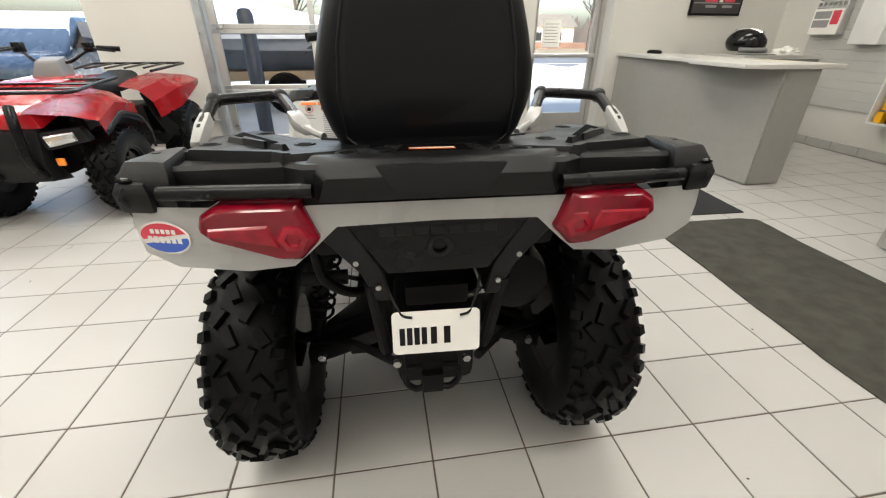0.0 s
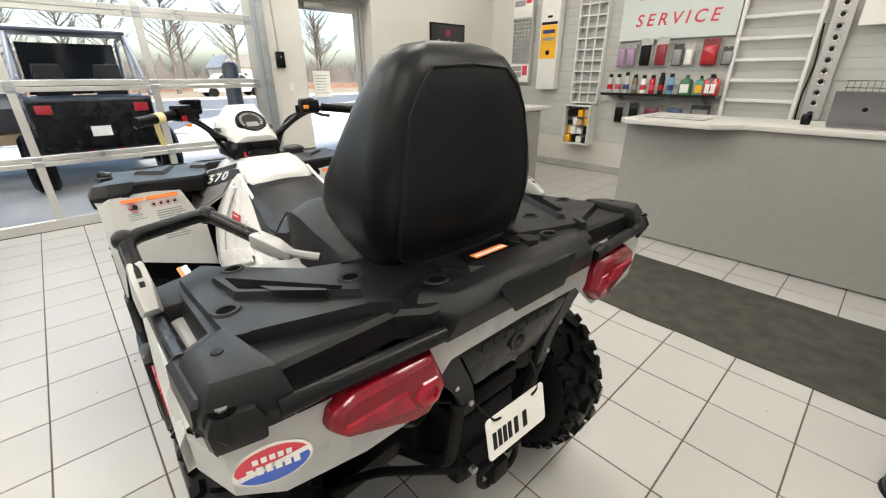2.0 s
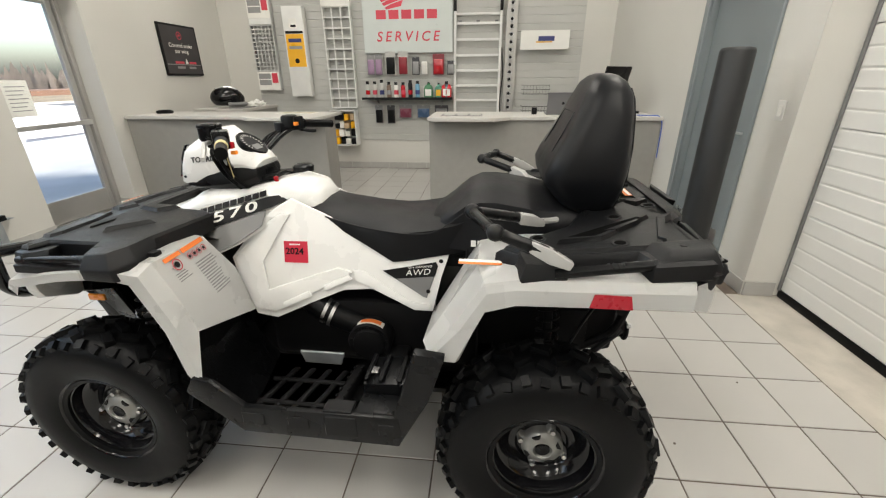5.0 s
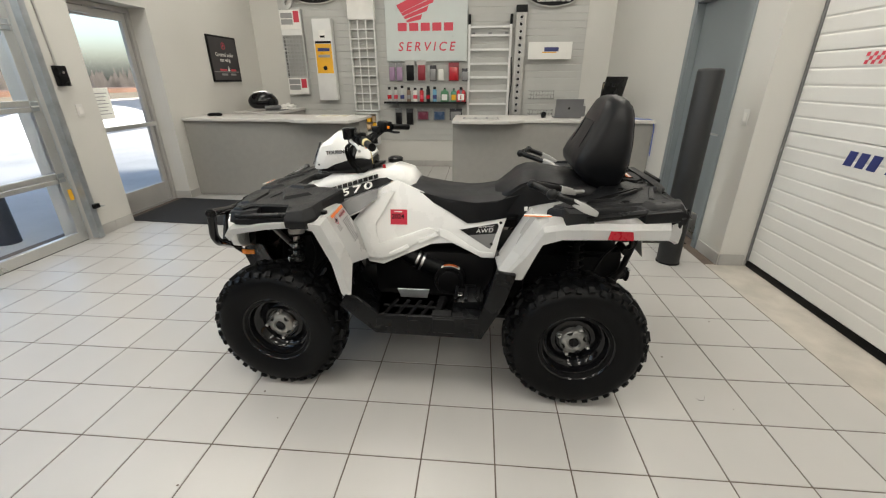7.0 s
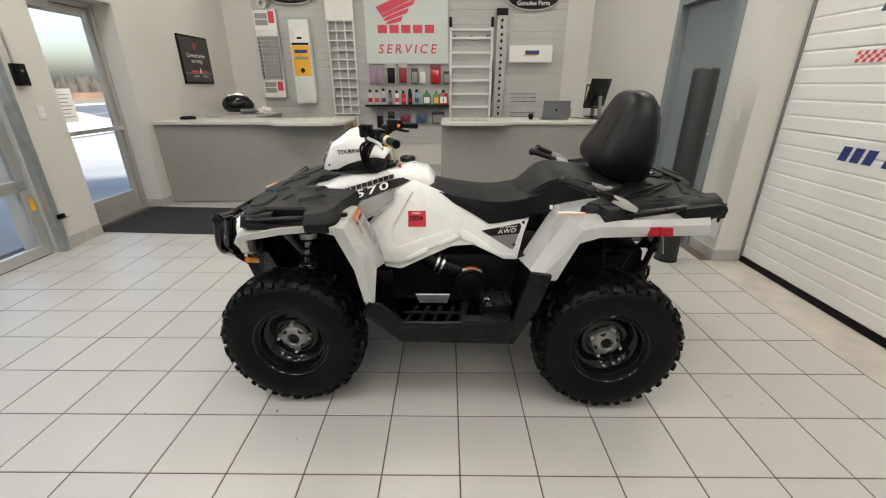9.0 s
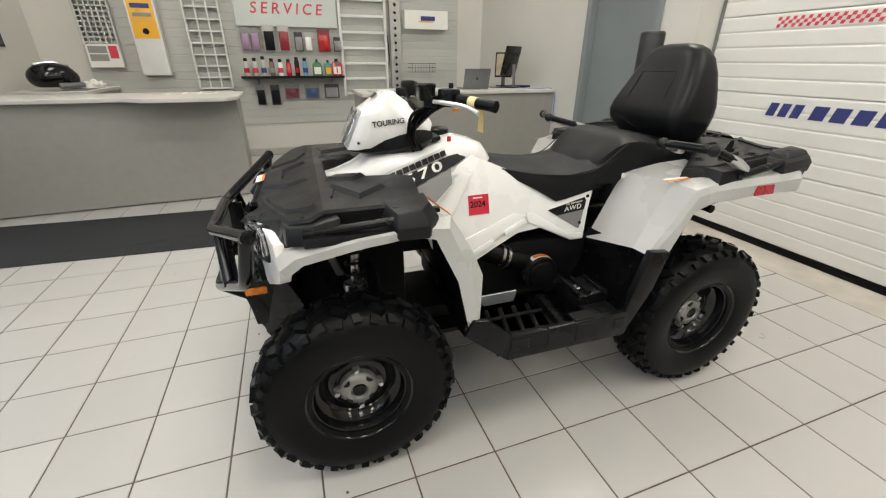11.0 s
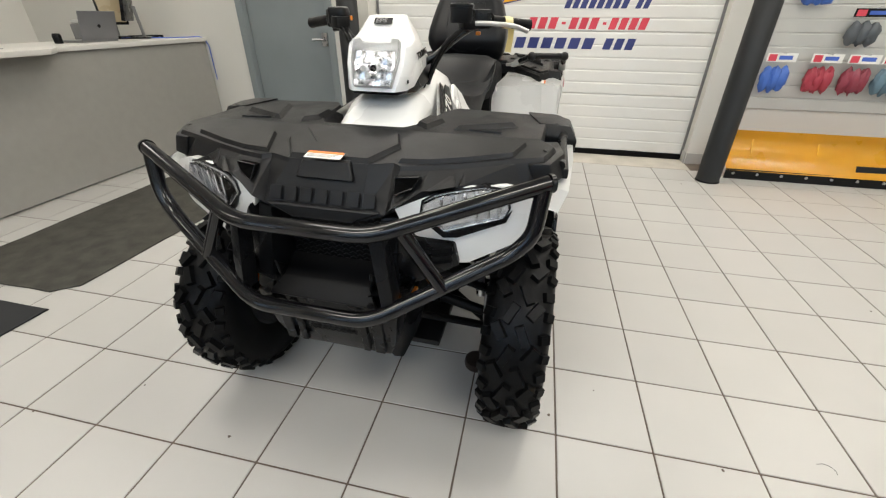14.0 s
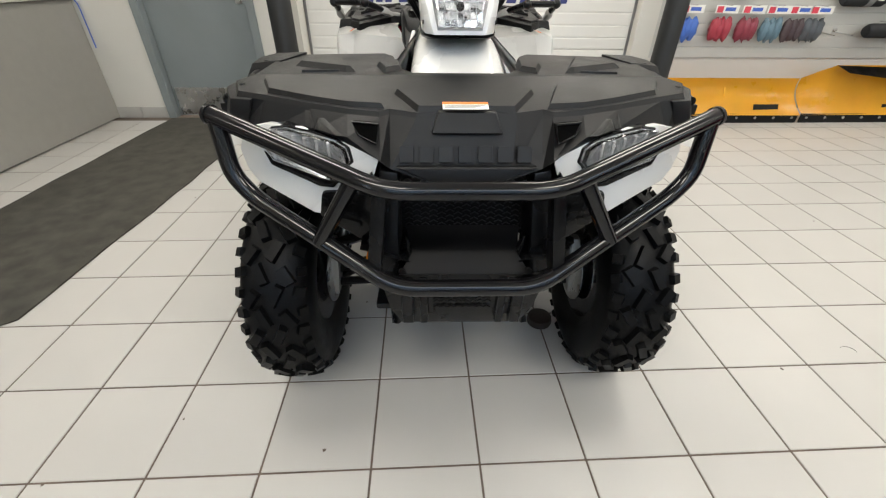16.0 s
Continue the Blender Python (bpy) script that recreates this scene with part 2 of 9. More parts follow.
def lathe(profile, seg=48, axis="x", closed=False, bm=None, m=None):
    """Turns (radius, along) pairs round an axis."""
    put = {"x": lambda r, h, a: (h, r * math.cos(a), r * math.sin(a)), "y": lambda r, h, a: (r * math.cos(a), h, r * math.sin(a)), "z": lambda r, h, a: (r * math.cos(a), r * math.sin(a), h)}[axis]
    b = bmesh.new()
    rows = [[b.verts.new(put(max(r, 1e-4), h, 2 * math.pi * k / seg)) for k in range(seg)] for r, h in profile]
    pairs = list(zip(rows, rows[1:])) + ([(rows[-1], rows[0])] if closed else [])
    for r0, r1 in pairs:
        for k in range(seg):
            b.faces.new((r0[k], r0[(k + 1) % seg], r1[(k + 1) % seg], r1[k]))
    if not closed:
        for r, end in ((rows[0], profile[0]), (rows[-1], profile[-1])):
            if end[0] > 1e-3:
                b.faces.new(r)
    bmesh.ops.remove_doubles(b, verts=b.verts, dist=1e-5)
    bmesh.ops.recalc_face_normals(b, faces=b.faces)
    if m is not None:
        b.transform(m)
    return joined(bm, b)


def rod(a, b, r, seg=12, bm=None):
    return tube([a, b], r, seg, bm=bm)


def rrect(w, h, r, n=4):
    """A rounded rectangle round the origin."""
    out = []
    for cx, cy, a0 in ((w - r, h - r, 0), (-w + r, h - r, 90), (-w + r, -h + r, 180), (w - r, -h + r, 270)):
        for i in range(n + 1):
            a = radians(a0 + 90 * i / n)
            out.append((cx + r * math.cos(a), cy + r * math.sin(a)))
    return out


def text_bm(words, size, depth=0.001, align="LEFT", shear=0.0, bold=0.0, spacing=1.0):
    """Letters in the x-y plane as a bmesh."""
    cu = bpy.data.curves.new("letters", "FONT")
    cu.body, cu.size, cu.extrude, cu.align_x, cu.shear, cu.offset, cu.space_character = words, size, depth, align, shear, bold, spacing
    cu.resolution_u = 3
    ob = bpy.data.objects.new("letters", cu)
    scene.collection.objects.link(ob)
    dg = bpy.context.evaluated_depsgraph_get()
    me = ob.evaluated_get(dg).to_mesh()
    bm = bmesh.new()
    bm.from_mesh(me)
    ob.evaluated_get(dg).to_mesh_clear()
    bpy.data.objects.remove(ob)
    bpy.data.curves.remove(cu)
    return bm


def on_plane(origin, right, up):
    """The matrix that lays x along right and y along up, at origin."""
    r = Vector(right).normalized()
    u = Vector(up)
    n = r.cross(u).normalized()
    u = n.cross(r)
    m = Matrix((r, u, n)).transposed().to_4x4()
    m.translation = Vector(origin)
    return m


def flat(points, depth, m, bm=None):
    """A thin flat plate of a polygon, laid by m."""
    b = prism(points, "z", 0, depth)
    b.transform(m)
    return joined(bm, b)


def rect(x0, x1, y0, y1):
    return [(x0, y0), (x1, y0), (x1, y1), (x0, y1)]

# ---- the room ----
FRONT, BACK, SLAT, FAR_LEFT = 5.30, -0.52, 5.33, -8.6
CEIL = 3.6
TILE, TX, TY = 0.305, 0.125, 0.189

M_SUB = M_GROUT
part("floor", box(FAR_LEFT - 0.3, SLAT + 0.2, -1.6, 5.75, -0.15, -0.0025), M_SUB, smooth=False)
floor = bpy.data.objects["floor"]
tagged(floor, "off-white square ceramic floor tiles with brown grout", "floor", kind="structure")

part("ceiling", box(FAR_LEFT - 0.3, SLAT + 0.3, -1.7, 5.9, CEIL, CEIL + 0.12), M_CEIL, smooth=False)
tagged(bpy.data.objects["ceiling"], "plain white ceiling", "ceiling", kind="structure")


def wall(name, pieces, label, material=M_WALL):
    bm = bmesh.new()
    for p in pieces:
        box(*p, bm=bm)
    return tagged(part(name, bm, material, smooth=False), label, "wall", kind="structure")


# front wall: overhead glass door, entrance door, display window
OD0, OD1, ODZ = -1.74, 1.47, 3.0
ED0, ED1, EDZ = 1.97, 2.95, 2.2
W0, W1 = -6.6, -2.88
T = 0.32
wall("wall_north", [(FAR_LEFT, W0, FRONT, FRONT + T, 0, CEIL), (W1, OD0, FRONT, FRONT + T, 0, CEIL), (OD1, ED0, FRONT, FRONT + T, 0, CEIL), (ED1, SLAT + 0.2, FRONT, FRONT + T, 0, CEIL),
                    (OD0, OD1, FRONT, FRONT + T, ODZ, CEIL), (ED0, ED1, FRONT, FRONT + T, EDZ, CEIL), (W0, W1, FRONT, FRONT + T, 2.7, CEIL), (W0, W1, FRONT, FRONT + T, 0, 0.25)], "off-white painted wall with large door openings")
wall("wall_east", [(SLAT, SLAT + 0.2, BACK - 0.2, FRONT, 0, CEIL)], "off-white painted wall behind the service counters")
GD0, GD1, GDZ = 1.72, 2.62, 2.12
wall("wall_south", [(GD1, SLAT, BACK - 0.2, BACK, 0, CEIL), (1.31, GD0, BACK - 0.2, BACK, 0, CEIL), (GD0, GD1, BACK - 0.2, BACK, GDZ, CEIL),
                    (-1.72, 1.31, BACK - 0.36, BACK - 0.02, 3.0, CEIL), (-1.92, -1.74, BACK - 0.36, BACK - 0.12, 0, CEIL),
                    (-1.92, 1.72, -1.12, -0.95, 0, CEIL), (1.312, 1.72, -0.95, BACK - 0.201, 0, CEIL), (-1.92, -1.745, -0.95, BACK - 0.361, 0, CEIL), (-1.92, 1.72, -0.95, BACK - 0.361, 3.02, CEIL)], "off-white painted wall with a grey door")
wall("wall_corner", [(FAR_LEFT, -1.92, -0.98, -0.80, 0, CEIL)], "off-white painted wall behind the accessory display")
wall("wall_west", [(FAR_LEFT - 0.2, FAR_LEFT, -0.98, FRONT + T, 0, CEIL)], "off-white painted wall")


def base_run(points, h=0.10):
    """Grey base tiles along a wall, one by one."""
    holder = None
    for (x0, y0), (x1, y1), nx, ny in points:
        length = math.hypot(x1 - x0, y1 - y0)
        n = max(1, round(length / 0.305))
        dx, dy = (x1 - x0) / length, (y1 - y0) / length
        for i in range(n):
            a, b = length * i / n + 0.002, length * (i + 1) / n - 0.002
            bm = bmesh.new()
            c = [(x0 + dx * s + nx * o, y0 + dy * s + ny * o) for s, o in ((a, 0.001), (b, 0.001), (b, 0.011), (a, 0.011))]
            prism(c, "z", 0.0, h, 0.002, bm=bm, seg=1)
            if holder is None:
                holder = tagged(part("baseboard", bm, M_BASETILE, smooth=False), "grey ceramic base tiles along the walls", "baseboard", kind="structure")
            else:
                part("base_tile", bm, M_BASETILE, holder, smooth=False)


base_run([((OD1 + 0.03, FRONT), (ED0, FRONT), 0, -1), ((ED1, FRONT), (3.15, FRONT), 0, -1), ((ED0, FRONT + 0.2), (ED0, FRONT), 1, 0), ((ED1, FRONT + 0.2), (ED1, FRONT), -1, 0), ((W1, FRONT), (OD0 - 0.03, FRONT), 0, -1),
          ((SLAT, 0.0), (SLAT, FRONT), -1, 0), ((GD1 + 0.06, BACK), (3.15, BACK), 0, 1), ((1.31, BACK), (GD0 - 0.06, BACK), 0, 1), ((1.31, BACK - 0.2), (1.31, BACK), -1, 0), ((-1.92, BACK - 0.12), (-1.74, BACK - 0.12), 0, 1), ((-1.74, BACK - 0.24), (-1.74, BACK - 0.12), 1, 0)])

# ceiling fixtures
M_DIFF = glow_mat("diffuser", (1, 0.97, 0.92), 0.55)
for lx, power in ((-6.6, 3.0), (-4.0, 4.4), (-1.4, 5.6), (1.2, 5.2), (3.8, 2.3)):
    for ly in (-0.15, 2.2, 4.5):
        fx = thing("ceiling_light", pose(lx, ly, CEIL), "white recessed ceiling light with a frosted diffuser", "ceiling light", "ceiling lights")
        bm = bmesh.new()
        for q in ((-0.62, 0.62, -0.32, -0.29, -0.03, -0.001), (-0.62, 0.62, 0.29, 0.32, -0.03, -0.001), (-0.62, -0.59, -0.29, 0.29, -0.03, -0.001), (0.59, 0.62, -0.29, 0.29, -0.03, -0.001)):
            box(*q, bm=bm)
        part("frame", bm, M_DOORWHITE, fx, smooth=False)
        part("diffuser", box(-0.59, 0.59, -0.29, 0.29, -0.012, -0.001), M_DIFF, fx, smooth=False)
        lamp_panel(lx, ly, CEIL - 0.035, 1.15, 0.56, power * (1.0 if ly < 3 else 1.08))

# ---- doors and windows ----
def pane(name, x0, x1, y, z0, z1, parent, t=0.006, m=None):
    ob = part(name, box(x0, x1, y, y + t, z0, z1), m or M_GLASS, parent, smooth=False)
    ob.visible_shadow = False
    return ob


# overhead glass door of four sections, three panes each
od = thing("door_1", pose(0, 0, 0), "closed aluminium overhead door with large glass panes", "door", kind="structure")
xs = [OD0 + 0.03, -0.625, 0.395, OD1 - 0.03]
YD = FRONT + 0.03
for k in range(5):
    z0, z1 = k * 0.622, (k + 1) * 0.622
    lo, hi = (0.10 if k == 0 else 0.052), 0.042
    part("bottom_rail", box(xs[0], xs[3], YD, YD + 0.045, z0 + 0.004, z0 + lo, 0.004, seg=1), M_ALU, od, smooth=False)
    part("top_rail", box(xs[0], xs[3], YD, YD + 0.045, z1 - hi, z1 - 0.001, 0.004, seg=1), M_ALU, od, smooth=False)
    for i, x in enumerate(xs):
        w = 0.085 if i in (0, 3) else 0.03
        a, b = (x, x + w) if i == 0 else (x - w, x) if i == 3 else (x - w, x + w)
        part("stile", box(a, b, YD + 0.001, YD + 0.044, z0 + lo, z1 - hi, 0.003, seg=1), M_ALU, od, smooth=False)
    for i in range(3):
        pane("pane", xs[i] + 0.02, xs[i + 1] - 0.02, YD + 0.02, z0 + lo - 0.01, z1 - hi + 0.01, od)
    if k:
        for x in (xs[0] + 0.06, xs[1], xs[2], xs[3] - 0.06):
            part("hinge", box(x - 0.035, x + 0.035, YD - 0.008, YD - 0.001, z0 - 0.035, z0 + 0.045, 0.003, seg=1), M_GALV, od, smooth=False)
            part("hinge_pin", rod((x - 0.04, YD - 0.010, z0 + 0.003), (x + 0.04, YD - 0.010, z0 + 0.003), 0.006, 8), M_STEEL, od)
part("door_seal", box(xs[0], xs[3], YD + 0.002, YD + 0.043, 0.0, 0.006), M_RUBBER, od, smooth=False)
for x, s in ((OD0 - 0.015, -1), (OD1 + 0.015, 1)):
    tr = tagged(part("trim", prism([(x - 0.028, FRONT - 0.075), (x + 0.028, FRONT - 0.075), (x + 0.028, FRONT - 0.070), (x - 0.022 * s - 0.002, FRONT - 0.070), (x - 0.022 * s - 0.002, FRONT - 0.002), (x - 0.028 * s, FRONT - 0.002)], "z", 0.01, 3.2), M_GALV, smooth=False), "galvanised steel door track", "door track", kind="structure")
    part("angle_bracket", box(min(x, x + 0.07 * s), max(x, x + 0.07 * s), FRONT - 0.012, FRONT - 0.002, 0.01, 3.2), M_GALV, tr, smooth=False)
    for z in (0.5, 1.2, 1.9, 2.6):
        part("bracket_bolt", rod((x + 0.05 * s, FRONT - 0.012, z), (x + 0.05 * s, FRONT - 0.022, z), 0.008, 8), M_STEEL, tr)
ph = thing("door_sensor", pose(OD1 + 0.045, FRONT - 0.08, 0.30), "small black door sensor on a steel bracket", "sensor", "door sensors")
part("bracket", box(-0.012, 0.10, 0.0, 0.078, -0.004, 0.0), M_GALV, ph, smooth=False)
part("body", box(-0.035, 0.03, -0.02, 0.02, 0.001, 0.045, 0.006), M_PLASTIC2, ph)
copy_thing(ph, pose(OD0 - 0.145, FRONT - 0.08, 0.30))
yl = thing("warning_tag", pose(OD1 - 0.055, YD - 0.004, 0.46), "yellow warning tag on the door frame", "tag")
part("tag", box(-0.02, 0.02, 0.001, 0.003, -0.05, 0.05), M_YELLOW, yl, smooth=False)

# entrance door in its deep reveal
ed = thing("door_2", pose(0, 0, 0), "closed glass entrance door in a grey metal frame", "door", kind="structure")
YE = FRONT + 0.20
part("frame_post", box(ED0 + 0.001, ED0 + 0.05, YE, YE + 0.11, 0, EDZ - 0.002, 0.004, seg=1), M_ALUPAINT, ed, smooth=False)
part("frame_post", box(ED1 - 0.05, ED1 - 0.001, YE, YE + 0.11, 0, EDZ - 0.002, 0.004, seg=1), M_ALUPAINT, ed, smooth=False)
part("frame_head", box(ED0 + 0.05, ED1 - 0.05, YE, YE + 0.11, EDZ - 0.055, EDZ - 0.002, 0.004, seg=1), M_ALUPAINT, ed, smooth=False)
DL, DR = ED0 + 0.055, ED1 - 0.055
part("door_stile", box(DL, DL + 0.06, YE + 0.03, YE + 0.075, 0.012, EDZ - 0.06, 0.005, seg=1), M_ALUPAINT, ed, smooth=False)
part("door_stile", box(DR - 0.06, DR, YE + 0.03, YE + 0.075, 0.012, EDZ - 0.06, 0.005, seg=1), M_ALUPAINT, ed, smooth=False)
part("door_rail", box(DL + 0.06, DR - 0.06, YE + 0.03, YE + 0.075, EDZ - 0.14, EDZ - 0.06, 0.005, seg=1), M_ALUPAINT, ed, smooth=False)
part("door_rail", box(DL + 0.06, DR - 0.06, YE + 0.03, YE + 0.075, 0.012, 0.25, 0.005, seg=1), M_ALUPAINT, ed, smooth=False)
pane("pane", DL + 0.055, DR - 0.055, YE + 0.05, 0.24, EDZ - 0.13, ed)
part("push_bar", box(DL + 0.01, DR - 0.01, YE - 0.03, YE - 0.012, 0.94, 0.985, 0.006), M_ALU, ed)
for x in (DL + 0.03, DR - 0.03):
    part("bar_bracket", box(x - 0.02, x + 0.02, YE - 0.012, YE + 0.03, 0.935, 0.99, 0.004, seg=1), M_ALU, ed)
part("door_closer", box(DL + 0.10, DL + 0.36, YE - 0.035, YE + 0.028, EDZ - 0.125, EDZ - 0.065, 0.008), M_ALUPAINT, ed)
part("closer_arm", tube([(DL + 0.30, YE - 0.02, EDZ - 0.06), (DL + 0.52, YE - 0.10, EDZ - 0.058), (DL + 0.30, YE + 0.02, EDZ - 0.056)], 0.008, 8), M_ALUPAINT, ed)
part("threshold", box(ED0 + 0.05, ED1 - 0.05, YE, YE + 0.11, 0.001, 0.010), M_ALU, ed, smooth=False)
nt = thing("paper_notice", pose(DL + 0.27, YE + 0.057, 1.22), "white paper notice taped to the glass", "notice")
part("paper", box(-0.12, 0.12, 0.0, 0.001, -0.16, 0.16), M_PAPER, nt, smooth=False)
for i in range(7):
    part("printed_bar", box(-0.09, 0.09 - 0.02 * (i % 3), -0.0008, -0.0001, 0.10 - i * 0.035, 0.108 - i * 0.035), M_GREYINK, nt, smooth=False)

# exit sign over the entrance
ex = thing("exit_sign", pose(2.33, FRONT - 0.03, 2.37), "white exit sign with red letters above the door", "exit sign")
part("housing", box(-0.16, 0.16, -0.025, 0.028, -0.10, 0.12, 0.008), M_DOORWHITE, ex)
bm = text_bm("EXIT", 0.15, 0.001, "CENTER", bold=0.003)
bm.transform(on_plane((0, -0.0265, -0.05), (1, 0, 0), (0, 0, 1)))
part("letters", bm, M_CRIMSON, ex, smooth=False)
part("lamp_head", lathe([(0, 0), (0.03, 0), (0.045, 0.05), (0.042, 0.055), (0, 0.05)], 20, "y", m=Matrix.Translation((0.20, -0.02, 0.05)) @ Matrix.Rotation(radians(150), 4, "X")), M_DOORWHITE, ex)

# light switch and door control on the pier
sw = thing("light_switch", pose(1.76, FRONT - 0.006, 1.19), "white double light switch on the wall", "switch", "switches")
part("plate", box(-0.035, 0.035, 0, 0.005, -0.058, 0.058, 0.002), M_DOORWHITE, sw)
part("rocker", box(-0.016, 0.016, -0.004, -0.0005, -0.032, 0.032, 0.001, seg=1), M_PAPER, sw)
copy_thing(sw, pose(1.45, BACK + 0.006, 1.18, 0, 0, 180))
dc = thing("door_control", pose(1.66, FRONT - 0.03, 1.49), "black door control box with a cable up the wall", "control box")
part("body", box(-0.045, 0.045, -0.03, 0.028, -0.085, 0.085, 0.008), M_PLASTIC2, dc)
part("button", lathe([(0, 0), (0.012, 0), (0.010, -0.008), (0, -0.008)], 12, "y", m=Matrix.Translation((0, -0.03, 0.03))), M_STEEL, dc)
part("cable", tube([(0, 0.018, 0.085), (-0.01, 0.02, 0.5), (-0.05, 0.02, 1.2), (-0.06, 0.02, 2.05)], 0.010, 8, 0.1), M_ALUPAINT, dc)

# display window
wd = thing("window_1", pose(0, 0, 0), "large fixed display window in an aluminium frame", "window", kind="structure")
for q in ((W0 + 0.001, W1 - 0.001, 0.251, 0.30), (W0 + 0.001, W1 - 0.001, 2.65, 2.699), (W0 + 0.001, W0 + 0.05, 0.30, 2.65), (W1 - 0.05, W1 - 0.001, 0.30, 2.65), ((W0 + W1) / 2 - 0.025, (W0 + W1) / 2 + 0.025, 0.30, 2.65)):
    part("window_frame", box(q[0], q[1], FRONT + 0.14, FRONT + 0.22, q[2], q[3], 0.003, seg=1), M_ALUPAINT, wd, smooth=False)
for a, b in ((W0 + 0.04, (W0 + W1) / 2 - 0.02), ((W0 + W1) / 2 + 0.02, W1 - 0.04)):
    pane("pane", a, b, FRONT + 0.18, 0.29, 2.66, wd)

# white sectional door with lettering
sd_ = thing("door_3", pose(0, 0, 0), "closed white ribbed sectional door with painted lettering", "door", kind="structure")
D0, D1, YB = -1.735, 1.305, -0.79
rib = []
for k in range(28):
    z = 0.055 + k * 0.1045
    rib += [(YB + 0.0375, z), (YB + 0.040, z + 0.006), (YB + 0.040, z + 0.086), (YB + 0.0388, z + 0.092), (YB + 0.0360, z + 0.096), (YB + 0.0360, z + 0.1015)]
for k in range(6):
    seg_pts = rib[k * 30:(k + 1) * 30] if k < 5 else rib[150:]
    if len(seg_pts) > 3:
        part("door_section", prism([(YB, seg_pts[0][1] + 0.0005)] + seg_pts + [(YB, seg_pts[-1][1])], "x", D0, D1), M_DOORWHITE, sd_, smooth=False)
part("bottom_seal", box(D0, D1, YB, YB + 0.045, 0.0, 0.052, 0.008), M_RUBBER, sd_)
for x in (D0 - 0.004, D1 - 0.02):
    part("side_seal", box(x, x + 0.022, YB + 0.042, YB + 0.052, 0.05, 3.0), M_GREYP, sd_, smooth=False)
YT = YB + 0.0412


def door_word(name, shapes, material, label=""):
    bm = bmesh.new()
    for pts in shapes:
        flat([(-x, z) for x, z in pts][::-1], 0.0015, on_plane((0, YT, 0), (-1, 0, 0), (0, 0, 1)), bm=bm)
    return part(name, bm, material, sd_, label, smooth=False)


def slant_bars(x_from, x_to, z0, z1, n, gap=0.28, lean=0.022):
    """Bars that run from x_from down to x_to, as the words do when seen from the room."""
    step = (x_from - x_to) / n
    out = []
    for i in range(n):
        a, b = x_from - i * step, x_from - (i + 1 - gap) * step
        out.append([(a, z0), (b, z0), (b - lean, z1), (a - lean, z1)])
    return out


for sh in slant_bars(0.745, 0.50, 0.955, 1.045, 3) + slant_bars(0.46, -0.76, 0.955, 1.045, 10) + slant_bars(-0.82, -1.10, 0.955, 1.045, 3):
    door_word("lettering_bar", [sh], M_NAVY)
for sh in slant_bars(-0.135, -0.41, 1.115, 1.205, 3) + slant_bars(-0.50, -0.76, 1.115, 1.205, 3) + slant_bars(-0.84, -1.17, 1.115, 1.205, 4):
    door_word("lettering_bar", [sh], M_CRIMSON)
for sh in slant_bars(-0.44, -0.98, 1.275, 1.345, 8) + slant_bars(-1.03, -1.15, 1.275, 1.345, 2):
    door_word("lettering_bar", [sh], M_NAVY)
for a, b in ((-0.437, -0.473), (-0.79, -0.82)):
    door_word("lettering_bar", [[(a, 1.15), (b, 1.15), (b, 1.17), (a, 1.17)]], M_CRIMSON)
door_word("swoosh", [[(0.12, 1.30), (0.10, 1.345), (-0.10, 1.40), (-0.35, 1.50), (-0.30, 1.42), (-0.06, 1.335)]], M_NAVY)
bm = bmesh.new()
flat([(-x, z) for x, z in [(0.10, 1.318), (0.085, 1.340), (-0.10, 1.392), (-0.33, 1.485), (-0.29, 1.42), (-0.06, 1.342)]][::-1], 0.0015, on_plane((0, YT + 0.0012, 0), (-1, 0, 0), (0, 0, 1)), bm=bm)
part("swoosh", bm, M_YELLOW, sd_, smooth=False)
chk = []
for i in range(26):
    for j in range(3):
        if (i + j) % 2 == 0:
            x = 0.86 - i * 0.024
            z = 1.53 + j * 0.022
            chk.append([(x, z), (x - 0.022, z), (x - 0.028, z + 0.022), (x - 0.006, z + 0.022)])
tagged(door_word("checker_print", chk, M_CRIMSON), kind="stuff")
for z in (1.535, 1.575):
    door_word("stripe", [[(0.20, z), (-1.2, z), (-1.2, z + 0.02), (0.19, z + 0.02)]], M_CRIMSON)
for i, j in ((0, 0), (1, 1), (2, 0), (1, -1), (2, 2), (3, 1), (3, 3), (4, 2)):
    x, z = 0.80 - i * 0.082, 1.80 + j * 0.082
    door_word("checker_square", [[(x, z), (x - 0.08, z), (x - 0.10, z + 0.08), (x - 0.02, z + 0.08)]], M_NAVY)

# grey steel door
gd = thing("door_4", pose(0, 0, 0), "closed grey steel door in a grey frame", "door", kind="structure")
for x0, x1, z0, z1 in ((GD0 - 0.055, GD0 + 0.012, 0, GDZ + 0.055), (GD1 - 0.012, GD1 + 0.055, 0, GDZ + 0.055), (GD0 + 0.012, GD1 - 0.012, GDZ - 0.012, GDZ + 0.055)):
    part("door_frame", box(x0, x1, BACK + 0.001, BACK + 0.022, z0, z1, 0.004, seg=1), M_GREYDOOR, gd, smooth=False)
    part("frame_reveal", box(max(x0, GD0 + 0.001), min(x1, GD1 - 0.001), BACK - 0.10, BACK, z0, min(z1, GDZ - 0.001)), M_GREYDOOR, gd, smooth=False)
part("door_leaf", box(GD0 + 0.015, GD1 - 0.015, BACK - 0.10, BACK - 0.055, 0.008, GDZ - 0.015, 0.003, seg=1), M_GREYDOOR, gd, smooth=False)
